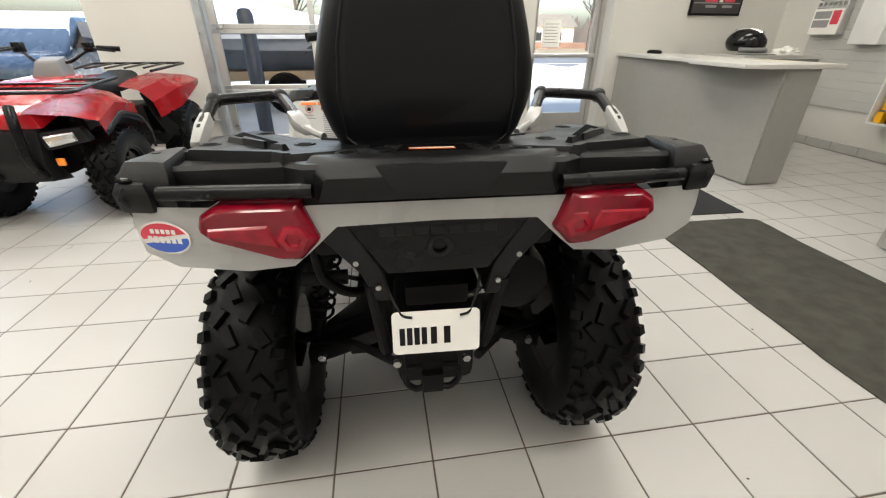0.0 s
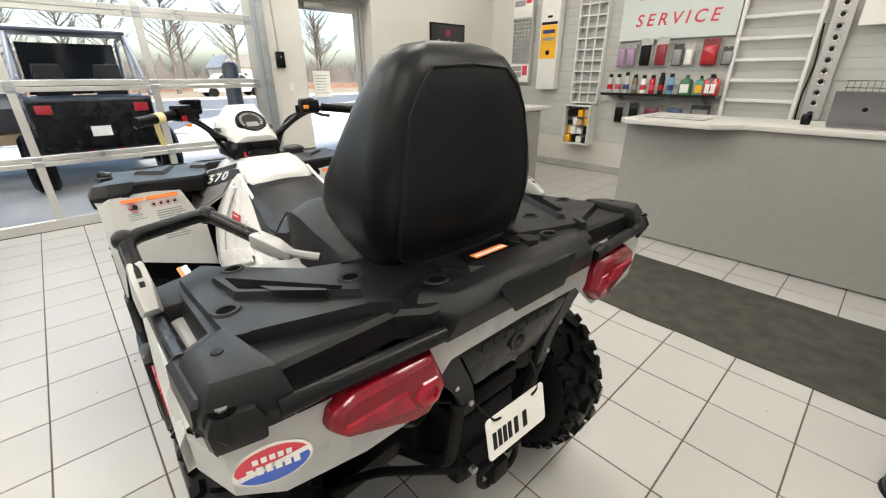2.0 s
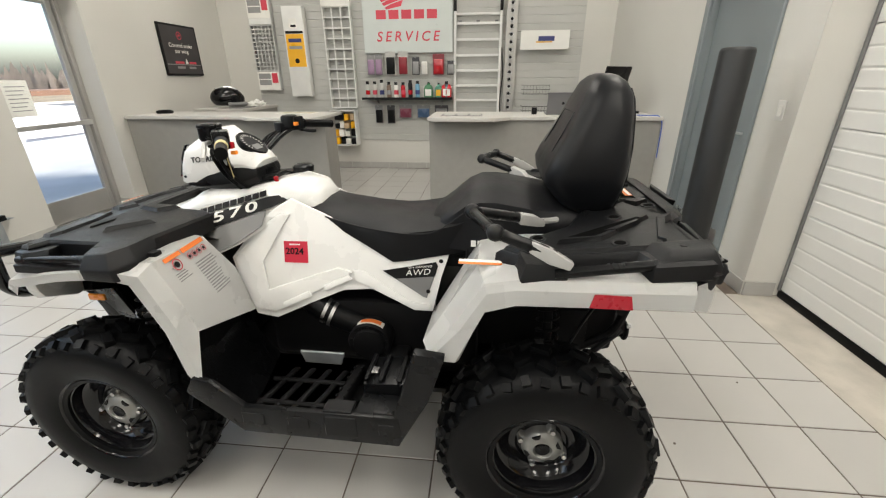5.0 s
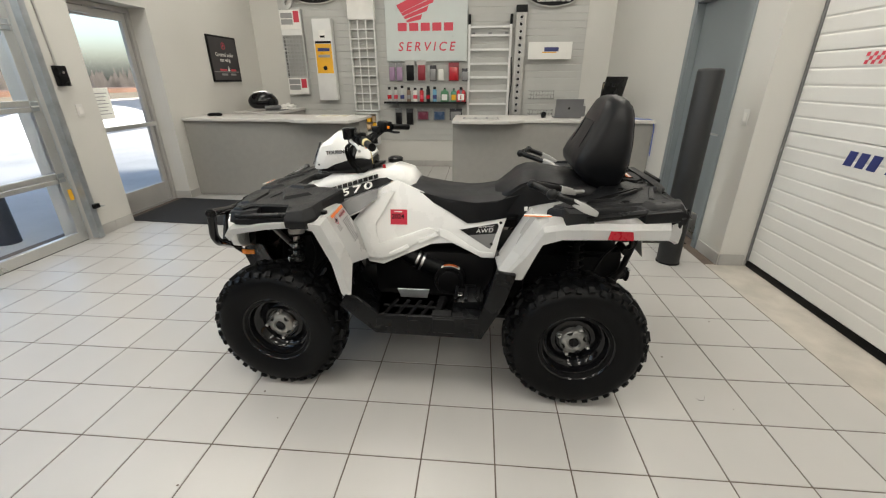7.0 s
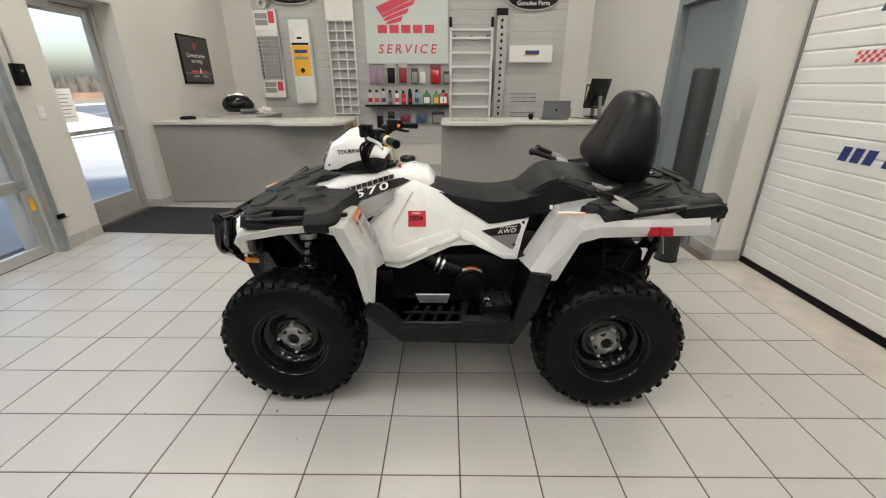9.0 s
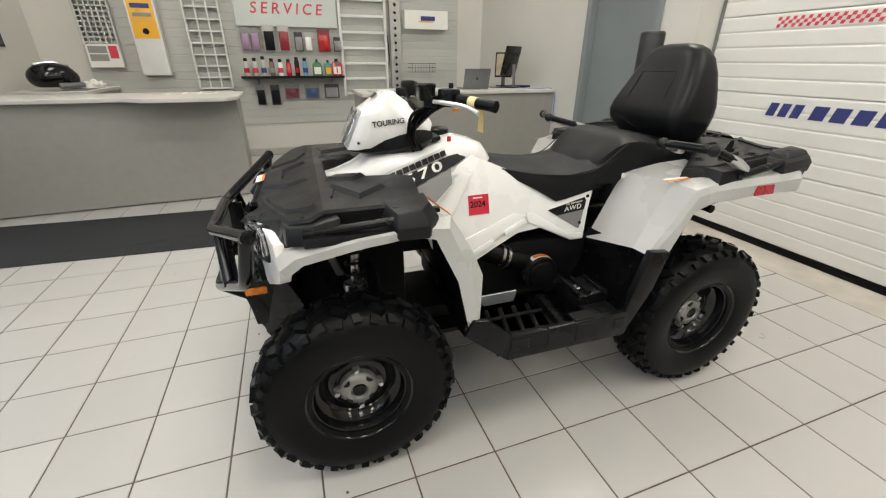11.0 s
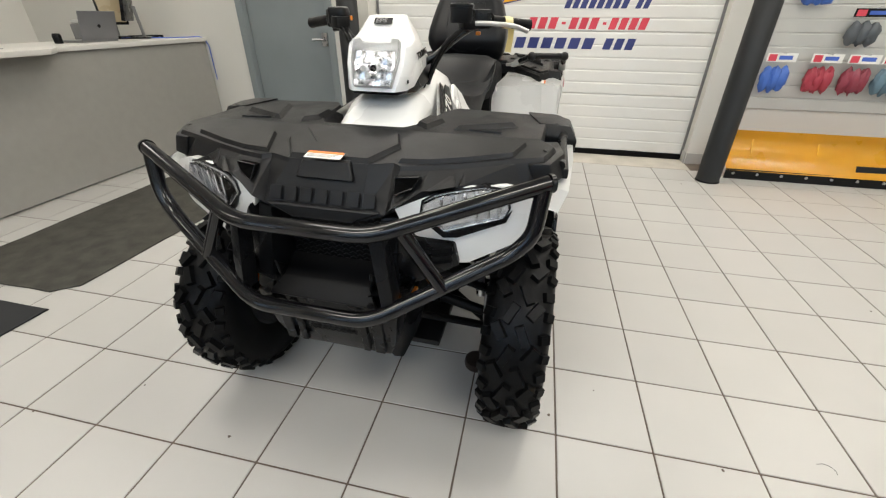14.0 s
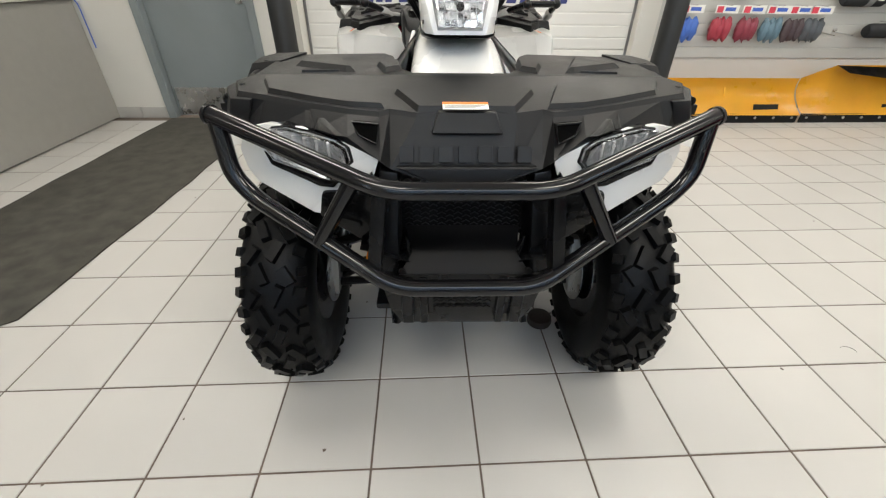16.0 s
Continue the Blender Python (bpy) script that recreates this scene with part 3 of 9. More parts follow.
part("kick_plate", box(GD0 + 0.04, GD1 - 0.04, BACK - 0.055, BACK - 0.0525, 0.02, 0.26), M_STEEL, gd, smooth=False)
part("door_handle", tube([(GD0 + 0.085, BACK - 0.054, 1.0), (GD0 + 0.085, BACK - 0.015, 1.0), (GD0 + 0.20, BACK - 0.015, 1.0)], 0.009, 10, 0.015), M_STEEL, gd)
part("handle_rose", box(GD0 + 0.055, GD0 + 0.115, BACK - 0.0545, BACK - 0.048, 0.94, 1.06, 0.002, seg=1), M_STEEL, gd)

# ---- padded posts ----
def post(x, y, r, h):
    p = thing("padded_post", pose(x, y, 0), "black padded steel guard post beside the sectional door", "guard post", "guard posts")
    part("pad", lathe([(0, 0.002), (r, 0.002), (r, h - 0.02), (r - 0.006, h - 0.005), (r - 0.02, h), (0, h + 0.004)], 32, "z"), M_PAD, p, angle=50)
    part("seam", box(-0.004, 0.004, -r - 0.001, -r + 0.004, 0.01, h - 0.03), M_RUBBER, p, smooth=False)
    part("base_ring", lathe([(r, 0.0), (r + 0.006, 0.0), (r + 0.004, 0.01), (r, 0.012)], 32, "z", closed=True), M_RUBBER, p)
    return p


post(1.345, -0.135, 0.088, 1.52)
post(-1.80, -0.17, 0.088, 1.85)

# ---- mats ----
def floor_mat(pts, label, m, wave, edge_m):
    """A mat with a slightly wavy edge and a hemmed border."""
    out = []
    n = len(pts)
    for i in range(n):
        a, b = Vector(pts[i]), Vector(pts[(i + 1) % n])
        k = max(2, int((b - a).length / 0.12))
        nrm = Vector((-(b - a).y, (b - a).x)).normalized()
        for j in range(k):
            t = j / k
            w = wave * (noise.noise((a.x + 3 * t * (b - a).length, i * 7.3, 0.4))) * min(1, 6 * t, 6 * (1 - t))
            out.append(tuple(a + (b - a) * t + nrm * w))
    t = thing("floor_mat", pose(0, 0, 0), label, "mat", "floor mats")
    top = shrink2(out, 0.006)
    part("mat", loft([[(x, y, 0.0015) for x, y in out], [(x, y, 0.006) for x, y in out], [(x, y, 0.009) for x, y in top]]), m, t)
    return t


def shrink2(pts, d):
    c = Vector((sum(p[0] for p in pts) / len(pts), sum(p[1] for p in pts) / len(pts)))
    return [tuple(Vector(p) + (c - Vector(p)).normalized() * d) for p in pts]


floor_mat([(1.765, -0.48), (2.635, -0.48), (2.70, 1.2), (2.73, 2.33), (2.62, 2.37), (1.97, 2.37), (1.87, 2.29), (1.80, 1.0)], "long worn grey-brown carpet runner on the tiles", M_MAT, 0.02, M_RUBBER)
floor_mat([(1.83, 2.48), (2.75, 2.47), (2.93, 5.42), (2.01, 5.42)], "black ribbed entrance mat on the tiles", M_MATBLACK, 0.004, M_RUBBER)

# ---- service counters ----
def counter(name, y0, y1, lobe0, lobe1, label, end_low, slant=0.0):
    """A straight counter whose top swells out between lobe0 and lobe1; end_low: the end panel is at y0."""
    c = thing(name, pose(3.35, (y0 + y1) / 2, 0), label, "counter", "service counters")
    ox, oy = 3.35, (y0 + y1) / 2
    part("front_panel", prism([(3.13 + slant - ox, y0 + 0.002 - oy), (3.152 + slant - ox, y0 + 0.002 - oy), (3.152 - ox, y1 - 0.002 - oy), (3.13 - ox, y1 - 0.002 - oy)], "z", 0.012, 0.966, 0.002, seg=1), M_COUNTER, c, smooth=False)
    part("plinth", box(3.175 + slant - ox, 3.20 + slant - ox, y0 + 0.03 - oy, y1 - 0.03 - oy, 0.0, 0.012), M_RUBBER, c, smooth=False)
    part("end_panel", box(3.155 + slant - ox, 3.60 - ox, y0 + 0.002 - oy, y0 + 0.024 - oy, 0.012, 0.966, 0.002, seg=1), M_COUNTER, c, smooth=False)
    part("end_panel", box(3.174 - ox, 3.60 - ox, y1 - 0.024 - oy, y1 - 0.002 - oy, 0.012, 0.966, 0.002, seg=1), M_COUNTER, c, smooth=False)
    part("back_panel", box(3.58 - ox, 3.598 - ox, y0 + 0.026 - oy, y1 - 0.026 - oy, 0.012, 0.90), M_COUNTER, c, smooth=False)
    edge = []
    n = 28
    for i in range(n + 1):
        y = y0 - 0.03 * end_low + (y1 - y0 + 0.03 * end_low) * i / n
        if lobe0 < y < lobe1:
            t = (y - lobe0) / (lobe1 - lobe0)
            sw_ = min(1.0, t / 0.16, (1 - t) / 0.22)
            x = 3.10 - 0.17 * (sw_ * sw_ * (3 - 2 * sw_))
        else:
            x = 3.10
        if end_low and i == 0:
            x += 0.10
        edge.append((x - ox, y - oy))
    poly = edge + [(3.78 - ox, y1 - oy), (3.78 - ox, y0 - 0.03 * end_low - oy)]
    part("counter_top", prism(poly, "z", 0.968, 1.003, 0.006), M_CTOP, c, angle=50)
    return c


counter("service_counter", 3.03, FRONT - 0.002, 2.9, 3.95, "grey laminate service counter with a rounded pale top", 1, 0.125)
counter("service_counter", BACK + 0.002, 1.84, 1.0, 1.95, "grey laminate service counter with a rounded pale top", 0)
bk = thing("work_counter", pose(4.9, 4.95, 0), "pale worktop in the corner behind the counter", "counter")
part("worktop", box(-0.62, 0.42, -0.38, 0.345, 0.96, 0.998, 0.005), M_CTOP, bk)
part("side_panel", box(-0.60, -0.578, -0.36, 0.34, 0.0, 0.958), M_COUNTER, bk, smooth=False)
part("front_panel", box(-0.576, 0.42, -0.36, -0.338, 0.0, 0.958), M_COUNTER, bk, smooth=False)

# things on the counters
sc = thing("card_scanner", pose(3.45, 5.06, 1.004, 0, 0, 25), "small black hand scanner lying on the counter", "scanner")
part("body", loft([[(a * k, b * 2.6 * k, z) for a, b in rrect(0.035, 0.035, 0.02)] for k, z in ((0.9, 0), (1, 0.012), (0.95, 0.03), (0.6, 0.042))]), M_PLASTIC2, sc)
part("window", box(-0.02, 0.02, 0.05, 0.075, 0.032, 0.036), M_GREYP, sc)
for (x, y, r), lab in (((3.55, 3.45, 0), "papers under a clear counter mat"), ((3.30, 1.50, 0), "dark printed counter mat")):
    cm = thing("counter_mat", pose(x, y, 1.0035), lab, "counter mat", "counter mats")
    part("mat", box(-0.13, 0.13, -0.22, 0.22, 0.0, 0.004, 0.001, seg=1), M_GREYP if "dark" in lab else M_PAPER, cm, smooth=False)
    for i in range(3):
        part("print", box(-0.11, 0.11, -0.20 + i * 0.14, -0.09 + i * 0.14, 0.0042, 0.005), M_SLAT if "dark" in lab else mat("faded_print", (0.55, 0.5, 0.38), 0.6), cm, smooth=False)
# helmet on the corner worktop
hm = thing("helmet", pose(4.62, 4.86, 1.0, 0, 0, 205), "black motorcycle helmet with a clear visor, in a bag", "helmet")
bm = bmesh.new()
bmesh.ops.create_uvsphere(bm, u_segments=28, v_segments=18, radius=0.135)
bmesh.ops.scale(bm, vec=(0.95, 1.18, 1.0), verts=bm.verts)
bmesh.ops.translate(bm, vec=(0, 0, 0.125), verts=bm.verts)
for v in bm.verts:
    v.co.z = max(v.co.z, 0.03)
part("shell", bm, M_GLOSSBLK, hm)
part("visor", loft([[(0.135 * math.cos(a) * k, 0.165 * math.sin(a) * k, z) for a in np.linspace(0.35, math.pi - 0.35, 14)] + [(0.128 * math.cos(a) * k, 0.155 * math.sin(a) * k, z) for a in np.linspace(math.pi - 0.35, 0.35, 14)] for k, z in ((1.0, 0.075), (1.02, 0.12), (0.97, 0.16))]), M_GLOSSBLK, hm)
part("chin_bar", tube([(0.12 * math.cos(a), 0.165 * math.sin(a), 0.045) for a in np.linspace(0.1, math.pi - 0.1, 14)], 0.028, 10), M_GREYP, hm)
part("crest", loft([[(-0.03, -0.10, 0.235), (0.03, -0.10, 0.235), (0.02, -0.10, 0.252), (-0.02, -0.10, 0.252)], [(-0.04, 0.03, 0.255), (0.04, 0.03, 0.255), (0.03, 0.03, 0.27), (-0.03, 0.03, 0.27)], [(-0.03, 0.12, 0.215), (0.03, 0.12, 0.215), (0.02, 0.12, 0.228), (-0.02, 0.12, 0.228)]]), M_STEEL, hm)
cl = thing("shop_cloth", pose(4.95, 4.72, 1.0), "crumpled grey and white cloth on the worktop", "cloth")
bm = bmesh.new()
bmesh.ops.create_icosphere(bm, subdivisions=4, radius=0.10)
for v in bm.verts:
    d = 1 + 0.45 * noise.noise(v.co * 22) + 0.2 * noise.noise(v.co * 55)
    v.co = Vector((v.co.x * 1.5 * d, v.co.y * d, max(0.001, (v.co.z + 0.03) * 0.6 * d)))
part("folds", bm, M_PAPER, cl)
tr_ = thing("document_tray", pose(4.55, 4.72, 0.998), "flat dark tray on the worktop", "tray")
part("tray", box(-0.17, 0.17, -0.11, 0.11, 0.0, 0.012, 0.003), M_GREYP, tr_)
hm.scale = (1.32, 1.36, 1.08)
hm.location = (4.55, 4.93, 1.0)

# laptop with its back to the room
lp = thing("laptop", pose(3.33, 0.44, 1.0035), "open silver laptop seen from behind", "laptop")
part("keyboard_base", box(0.0, 0.22, -0.16, 0.16, 0.0, 0.016, 0.004), M_GREYP, lp)
b = box(-0.004, 0.004, -0.163, 0.163, 0.0, 0.215, 0.003)
b.transform(Matrix.Translation((0.0, 0, 0.016)) @ Matrix.Rotation(radians(-14), 4, "Y"))
scr = part("screen", b, mat("laptop_shell", (0.20, 0.20, 0.21), 0.38, metal=0.6), lp)
part("logo_disc", lathe([(0, 0), (0.014, 0), (0.014, 0.0008), (0, 0.0008)], 20, "x", m=Matrix.Translation((-0.030, 0, 0.118)) @ Matrix.Rotation(radians(-14), 4, "Y") @ Matrix.Rotation(math.pi, 4, "Z")), M_INK, scr)
# two small till screens, back to back
for (mx, my, yaw, sw_, sh_), lab in (((3.80, -0.16, 150, 0.11, 0.15), "small black till screen, lit beige"), ((3.52, -0.13, 35, 0.185, 0.165), "black computer monitor on a stand, turned away")):
    mn = thing("monitor", pose(mx, my, 1.0035, 0, 0, yaw), lab, "monitor", "till screens")
    b = box(-0.014, 0.014, -sw_, sw_, -sh_, sh_, 0.006)
    tilt = Matrix.Translation((0.02, 0, 0.31 if sw_ > 0.15 else 0.26)) @ Matrix.Rotation(radians(-12), 4, "Y")
    b.transform(tilt)
    scn = part("screen", b, M_PLASTIC2, mn)
    b = box(0.0142, 0.0155, 0.015 - sw_, sw_ - 0.015, 0.02 - sh_, sh_ - 0.02)
    b.transform(tilt)
    # the screen's light is put into a plain beige colour, with no emission
    part("display", b, mat("display_beige", (0.34, 0.28, 0.18), 0.3), scn)
    part("stand", loft([[(-0.05, -0.025, 0.012), (-0.03, -0.025, 0.012), (-0.03, 0.025, 0.012), (-0.05, 0.025, 0.012)], [(-0.035, -0.02, 0.27), (-0.010, -0.02, 0.27), (-0.010, 0.02, 0.27), (-0.035, 0.02, 0.27)]], bevel=0.004), M_GREYP, mn)
    part("foot", box(-0.10, 0.06, -0.09, 0.09, 0.0, 0.014, 0.005), M_PLASTIC2, mn)
pr = thing("card_printer", pose(3.66, 0.26, 1.0035, 0, 0, 10), "small black and grey label printer", "printer")
part("body", box(-0.07, 0.07, -0.08, 0.08, 0.0, 0.13, 0.015), M_GREYP, pr)
part("lid", box(-0.06, 0.06, -0.07, 0.07, 0.131, 0.16, 0.012), M_SLAT, pr)
pt = thing("card_terminal", pose(3.42, 0.72, 1.0035), "small black desk speaker", "speaker")
part("body", lathe([(0, 0), (0.028, 0), (0.03, 0.05), (0.024, 0.07), (0, 0.072)], 16, "z"), M_PLASTIC2, pt)
kb = thing("keyboard", pose(3.62, -0.30, 1.0035, 0, 0, -20), "black keyboard and papers on the counter", "keyboard")
part("body", box(-0.06, 0.06, -0.14, 0.14, 0, 0.022, 0.006), M_PLASTIC2, kb)
cb_ = thing("cable", pose(3.4, -0.2, 1.0035), "blue network cable lying over the counter", "cable")
part("lead", tube([(0.2, 0.2, 0.005), (0.05, 0.05, 0.005), (-0.10, -0.06, 0.005), (-0.2, -0.20, 0.006), (-0.26, -0.29, 0.012), (-0.315, -0.305, -0.06), (-0.31, -0.312, -0.4)], 0.0045, 8, 0.06), M_BLUE, cb_)
cc = thing("cable", pose(3.55, -0.1, 1.0035), "black power cable lying over the counter", "cable")
part("lead", tube([(0.1, 0.25, 0.005), (-0.06, 0.10, 0.005), (0.02, -0.05, 0.005), (-0.12, -0.16, 0.005), (0.0, -0.3, 0.005)], 0.005, 8, 0.06), M_INK, cc)

# ---- slat wall and what hangs on it ----
SX = SLAT - 0.02
slw = thing("slat_wall", pose(SLAT, 2.36, 0), "pale grey slotted display wall", "slat wall", kind="structure")
z = 0.455
while z < 3.1:
    part("slat", prism([(-0.019, z + 0.003), (-0.019, z + 0.088), (-0.016, z + 0.0915), (-0.016, z + 0.101), (-0.001, z + 0.101), (-0.001, z + 0.0005), (-0.016, z + 0.0005)], "y", -2.46, 2.46), M_SLAT, slw, smooth=False)
    # thin strip that paints the groove's shade
    part("slot", box(-0.0158, -0.0152, -2.46, 2.46, z + 0.0915, z + 0.1015), M_SLOT_SHADE, slw, smooth=False)
    z += 0.1016


def on_wall(name, y, z, label, cat, group=""):
    return thing(name, pose(SX - 0.001, y, z), label, cat, group)


# large service sign
sg_ = on_wall("service_sign", 2.405, 1.72, "pale grey square service sign with a red wing shape", "sign")
part("sign_box", box(-0.055, -0.004, -0.655, 0.655, 0.0, 1.31, 0.006), mat("sign_face", (0.56, 0.60, 0.58), 0.35, var=0.02), sg_, smooth=False)
FM = on_plane((-0.0556, 0.655, 0.0), (0, -1, 0), (0, 0, 1))
for k in range(5):
    bx = 0.26 - 0.0 * k
    pts = [(0.19 + 0.035 * k, 0.80 - 0.055 * k), (0.22 + 0.035 * k, 0.74 - 0.045 * k), (0.97 - 0.10 * k, 1.06 - 0.115 * k), (1.0 - 0.10 * k, 1.135 - 0.115 * k), (0.30 + 0.03 * k, 0.845 - 0.055 * k)]
    part("wing_bar", flat(pts, 0.002, FM), M_CRIMSON, sg_, smooth=False)
for i in range(5):
    part("name_bar", flat(rect(0.20 + i * 0.185, 0.345 + i * 0.185, 0.44, 0.555), 0.002, FM), M_CRIMSON, sg_, smooth=False)
bm = text_bm("SERVICE", 0.185, 0.0012, shear=0.18, bold=0.002, spacing=1.45)
bm.transform(FM @ Matrix.Translation((0.19, 0.155, 0.001)))
part("word", bm, M_CRIMSON, sg_, smooth=False)

# oval signs
for y, z, w, h, lab, words in ((4.17, 2.74, 0.42, 0.185, "black oval service sign with a wrench shape", "Service"), (0.45, 2.66, 0.42, 0.20, "black oval parts sign", "Genuine Parts")):
    o = on_wall("oval_sign", y, z, lab, "sign", "oval signs")
    ell = [(w * math.cos(a), h * math.sin(a)) for a in np.linspace(0, 2 * math.pi, 41)[:-1]]
    OM = on_plane((-0.05, 0, 0), (0, -1, 0), (0, 0, 1))
    b = prism(ell, "z", -0.045, 0.0, 0.005)
    b.transform(OM)
    part("rim", b, M_SLAT, o)
    part("face", flat([(a * 0.955, b_ * 0.91) for a, b_ in ell], 0.002, OM @ Matrix.Translation((0, 0, 0.0002))), M_INK, o, smooth=False)
    bm = text_bm(words, 0.088, 0.0008, "CENTER", shear=0.25 if words == "Service" else 0.0, bold=0.001)
    bm.transform(OM @ Matrix.Translation((0.08 if words == "Service" else 0, -0.125, 0.003)))
    part("word", bm, M_PAPER, o, smooth=False)
    if words == "Service":
        b = tube([(-0.085, 0.42, -0.16), (-0.085, 0.10, 0.05), (-0.085, -0.18, 0.15)], 0.03, 10)
        part("wrench_handle", b, M_SILVER, o)
        b = lathe([(0.035, -0.02), (0.085, -0.02), (0.085, 0.02), (0.035, 0.02)], 8, "x", closed=True, m=Matrix.Translation((-0.085, 0.45, -0.17)))
        part("wrench_head", b, M_SILVER, o)
        for i in range(6):
            part("name_bar", box(-0.118, -0.116, 0.17 - i * 0.075, 0.225 - i * 0.075, 0.015 + i * 0.022, 0.085 + i * 0.022), M_PAPER, o, smooth=False)
    else:
        part("name_bar", flat(rect(-0.25, 0.25, 0.0, 0.09), 0.001, OM @ Matrix.Translation((0, 0, 0.002))), M_PAPER, o, smooth=False)


def box_rack(y, z0, z1, w, label, cols, pitch, m, card_top=None, card_low=None, d=0.09):
    """A hanging wire display rack with thin bars."""
    r = on_wall("display_rack", y, z0, label, "display rack", "display racks")
    h = z1 - z0
    for i in range(cols + 1):
        yy = -w / 2 + w * i / cols
        part("upright", box(-d, -d + 0.008, yy - 0.009, yy + 0.009, 0, h, 0.002, seg=1), m, r, smooth=False)
    for yy in (-w / 2, w / 2):
        part("side", box(-d + 0.01, -0.003, yy - 0.004, yy + 0.004, 0.0, h), m, r, smooth=False)
    n = int(h / pitch)
    for k in range(n + 1):
        zz = h * k / n
        part("cross_bar", box(-d - 0.002, -d + 0.006, -w / 2, w / 2, zz - 0.008, zz + 0.008), m, r, smooth=False)
        if k < n:
            part("shelf", box(-d + 0.008, -0.004, -w / 2 + 0.005, w / 2 - 0.005, zz + 0.001, zz + 0.004), m, r, smooth=False)
    return r


M_WIRE = mat("white_wire", (0.72, 0.72, 0.70), 0.4, var=0.04)
M_MESH = mat("grey_wire", (0.50, 0.50, 0.49), 0.45, var=0.06)
r = box_rack(4.60, 1.22, 2.50, 0.34, "grey mesh rack with red and white cards", 6, 0.055, M_MESH)
for zz, hh in ((0.98, 0.28), (0.0, 0.26)):
    part("card", box(-0.102, -0.094, -0.17, 0.17, zz, zz + hh), M_PAPER, r, smooth=False)
    part("card_block", box(-0.1045, -0.1025, -0.15, -0.06, zz + 0.10, zz + hh - 0.02), M_CRIMSON, r, smooth=False)
    for i in range(2):
        part("card_photo", box(-0.1045, -0.1025, -0.04, 0.15, zz + 0.07 + i * 0.09, zz + 0.145 + i * 0.09), M_GREYINK, r, smooth=False)
part("header", box(-0.10, -0.004, -0.17, 0.17, 0.90, 0.98, 0.004, seg=1), M_WIRE, r, smooth=False)
r = box_rack(3.44, 0.96, 2.33, 0.40, "tall white wire rack with small pockets", 3, 0.125, M_WIRE)
part("header_card", box(-0.10, -0.005, -0.215, 0.215, 1.37, 1.68, 0.004, seg=1), M_PAPER, r, smooth=False)
# tall white dispenser with a yellow label
dp = on_wall("parts_dispenser", 4.085, 1.125, "tall white dispenser with a yellow label", "dispenser")
part("body", box(-0.13, -0.004, -0.155, 0.155, 0.0, 1.22, 0.008), M_WIRE, dp)
part("yellow_label", box(-0.1318, -0.1303, -0.135, 0.135, 0.42, 0.86), M_YELLOW, dp, smooth=False)
part("label_stripe", box(-0.1318, -0.1303, -0.135, 0.135, 0.865, 0.90), M_INK, dp, smooth=False)
part("name_bar", box(-0.1332, -0.132, -0.10, 0.10, 0.75, 0.80), M_NAVY, dp, smooth=False)
part("name_bar", box(-0.1332, -0.132, -0.10, 0.10, 0.66, 0.70), M_GREYINK, dp, smooth=False)
part("label_disc", lathe([(0, 0), (0.035, 0), (0.035, 0.0012), (0, 0.0012)], 20, "x", m=Matrix.Translation((-0.133, 0, 0.50))), M_INK, dp)
part("small_label", box(-0.1318, -0.1303, -0.05, 0.06, 0.93, 1.06), M_PAPER, dp, smooth=False)
part("printed_bar", box(-0.1332, -0.132, -0.04, 0.04, 0.95, 0.98), M_INK, dp, smooth=False)
# boxed goods low on the wall
gb_ = on_wall("goods_box", 3.455, 0.39, "white open display box of small packets", "display box")
for q in ((-0.20, -0.004, -0.20, 0.20, 0.0, 0.012), (-0.20, -0.004, -0.20, -0.188, 0.014, 0.52), (-0.20, -0.004, 0.188, 0.20, 0.014, 0.52), (-0.016, -0.004, -0.186, 0.186, 0.014, 0.52), (-0.20, -0.004, -0.20, 0.20, 0.522, 0.535)):
    part("panel", box(*q), M_WIRE, gb_, smooth=False)
cols_ = [M_PAPER, M_YELLOW, M_INK, M_GREYINK, mat("kraft", (0.50, 0.36, 0.22), 0.7), M_PAPER]
for i in range(4):
    for j in range(4):
        a, c = -0.17 + i * 0.086, 0.02 + j * 0.122
        part("packet", box(-0.19 + random.uniform(0, 0.05), -0.03, a, a + random.uniform(0.055, 0.078), c, c + random.uniform(0.06, 0.11), 0.002, seg=1), random.choice(cols_), gb_, smooth=False)

# product shelf
sh_ = on_wall("wall_shelf", 2.40, 1.10, "dark narrow shelf on the slotted wall", "shelf")
part("board", box(-0.26, -0.003, -0.66, 0.70, -0.014, 0.0, 0.002, seg=1), M_GREYP, sh_, smooth=False)
part("lip", box(-0.268, -0.262, -0.66, 0.70, -0.02, 0.012), M_INK, sh_, smooth=False)
for yy in (-0.5, 0.5):
    part("bracket", prism([(-0.22, -0.016), (-0.004, -0.016), (-0.004, -0.10)], "y", yy, yy + 0.006), M_GREYP, sh_, smooth=False)
cans = [M_INK, M_INK, M_INK, mat("can_brown", (0.16, 0.10, 0.07), 0.4), M_PAPER, M_RED, M_INK, mat("can_blue", (0.15, 0.35, 0.50), 0.4), mat("can_green", (0.04, 0.16, 0.07), 0.4), mat("can_teal", (0.06, 0.22, 0.15), 0.4), M_RED, mat("can_slate", (0.10, 0.12, 0.14), 0.4)]
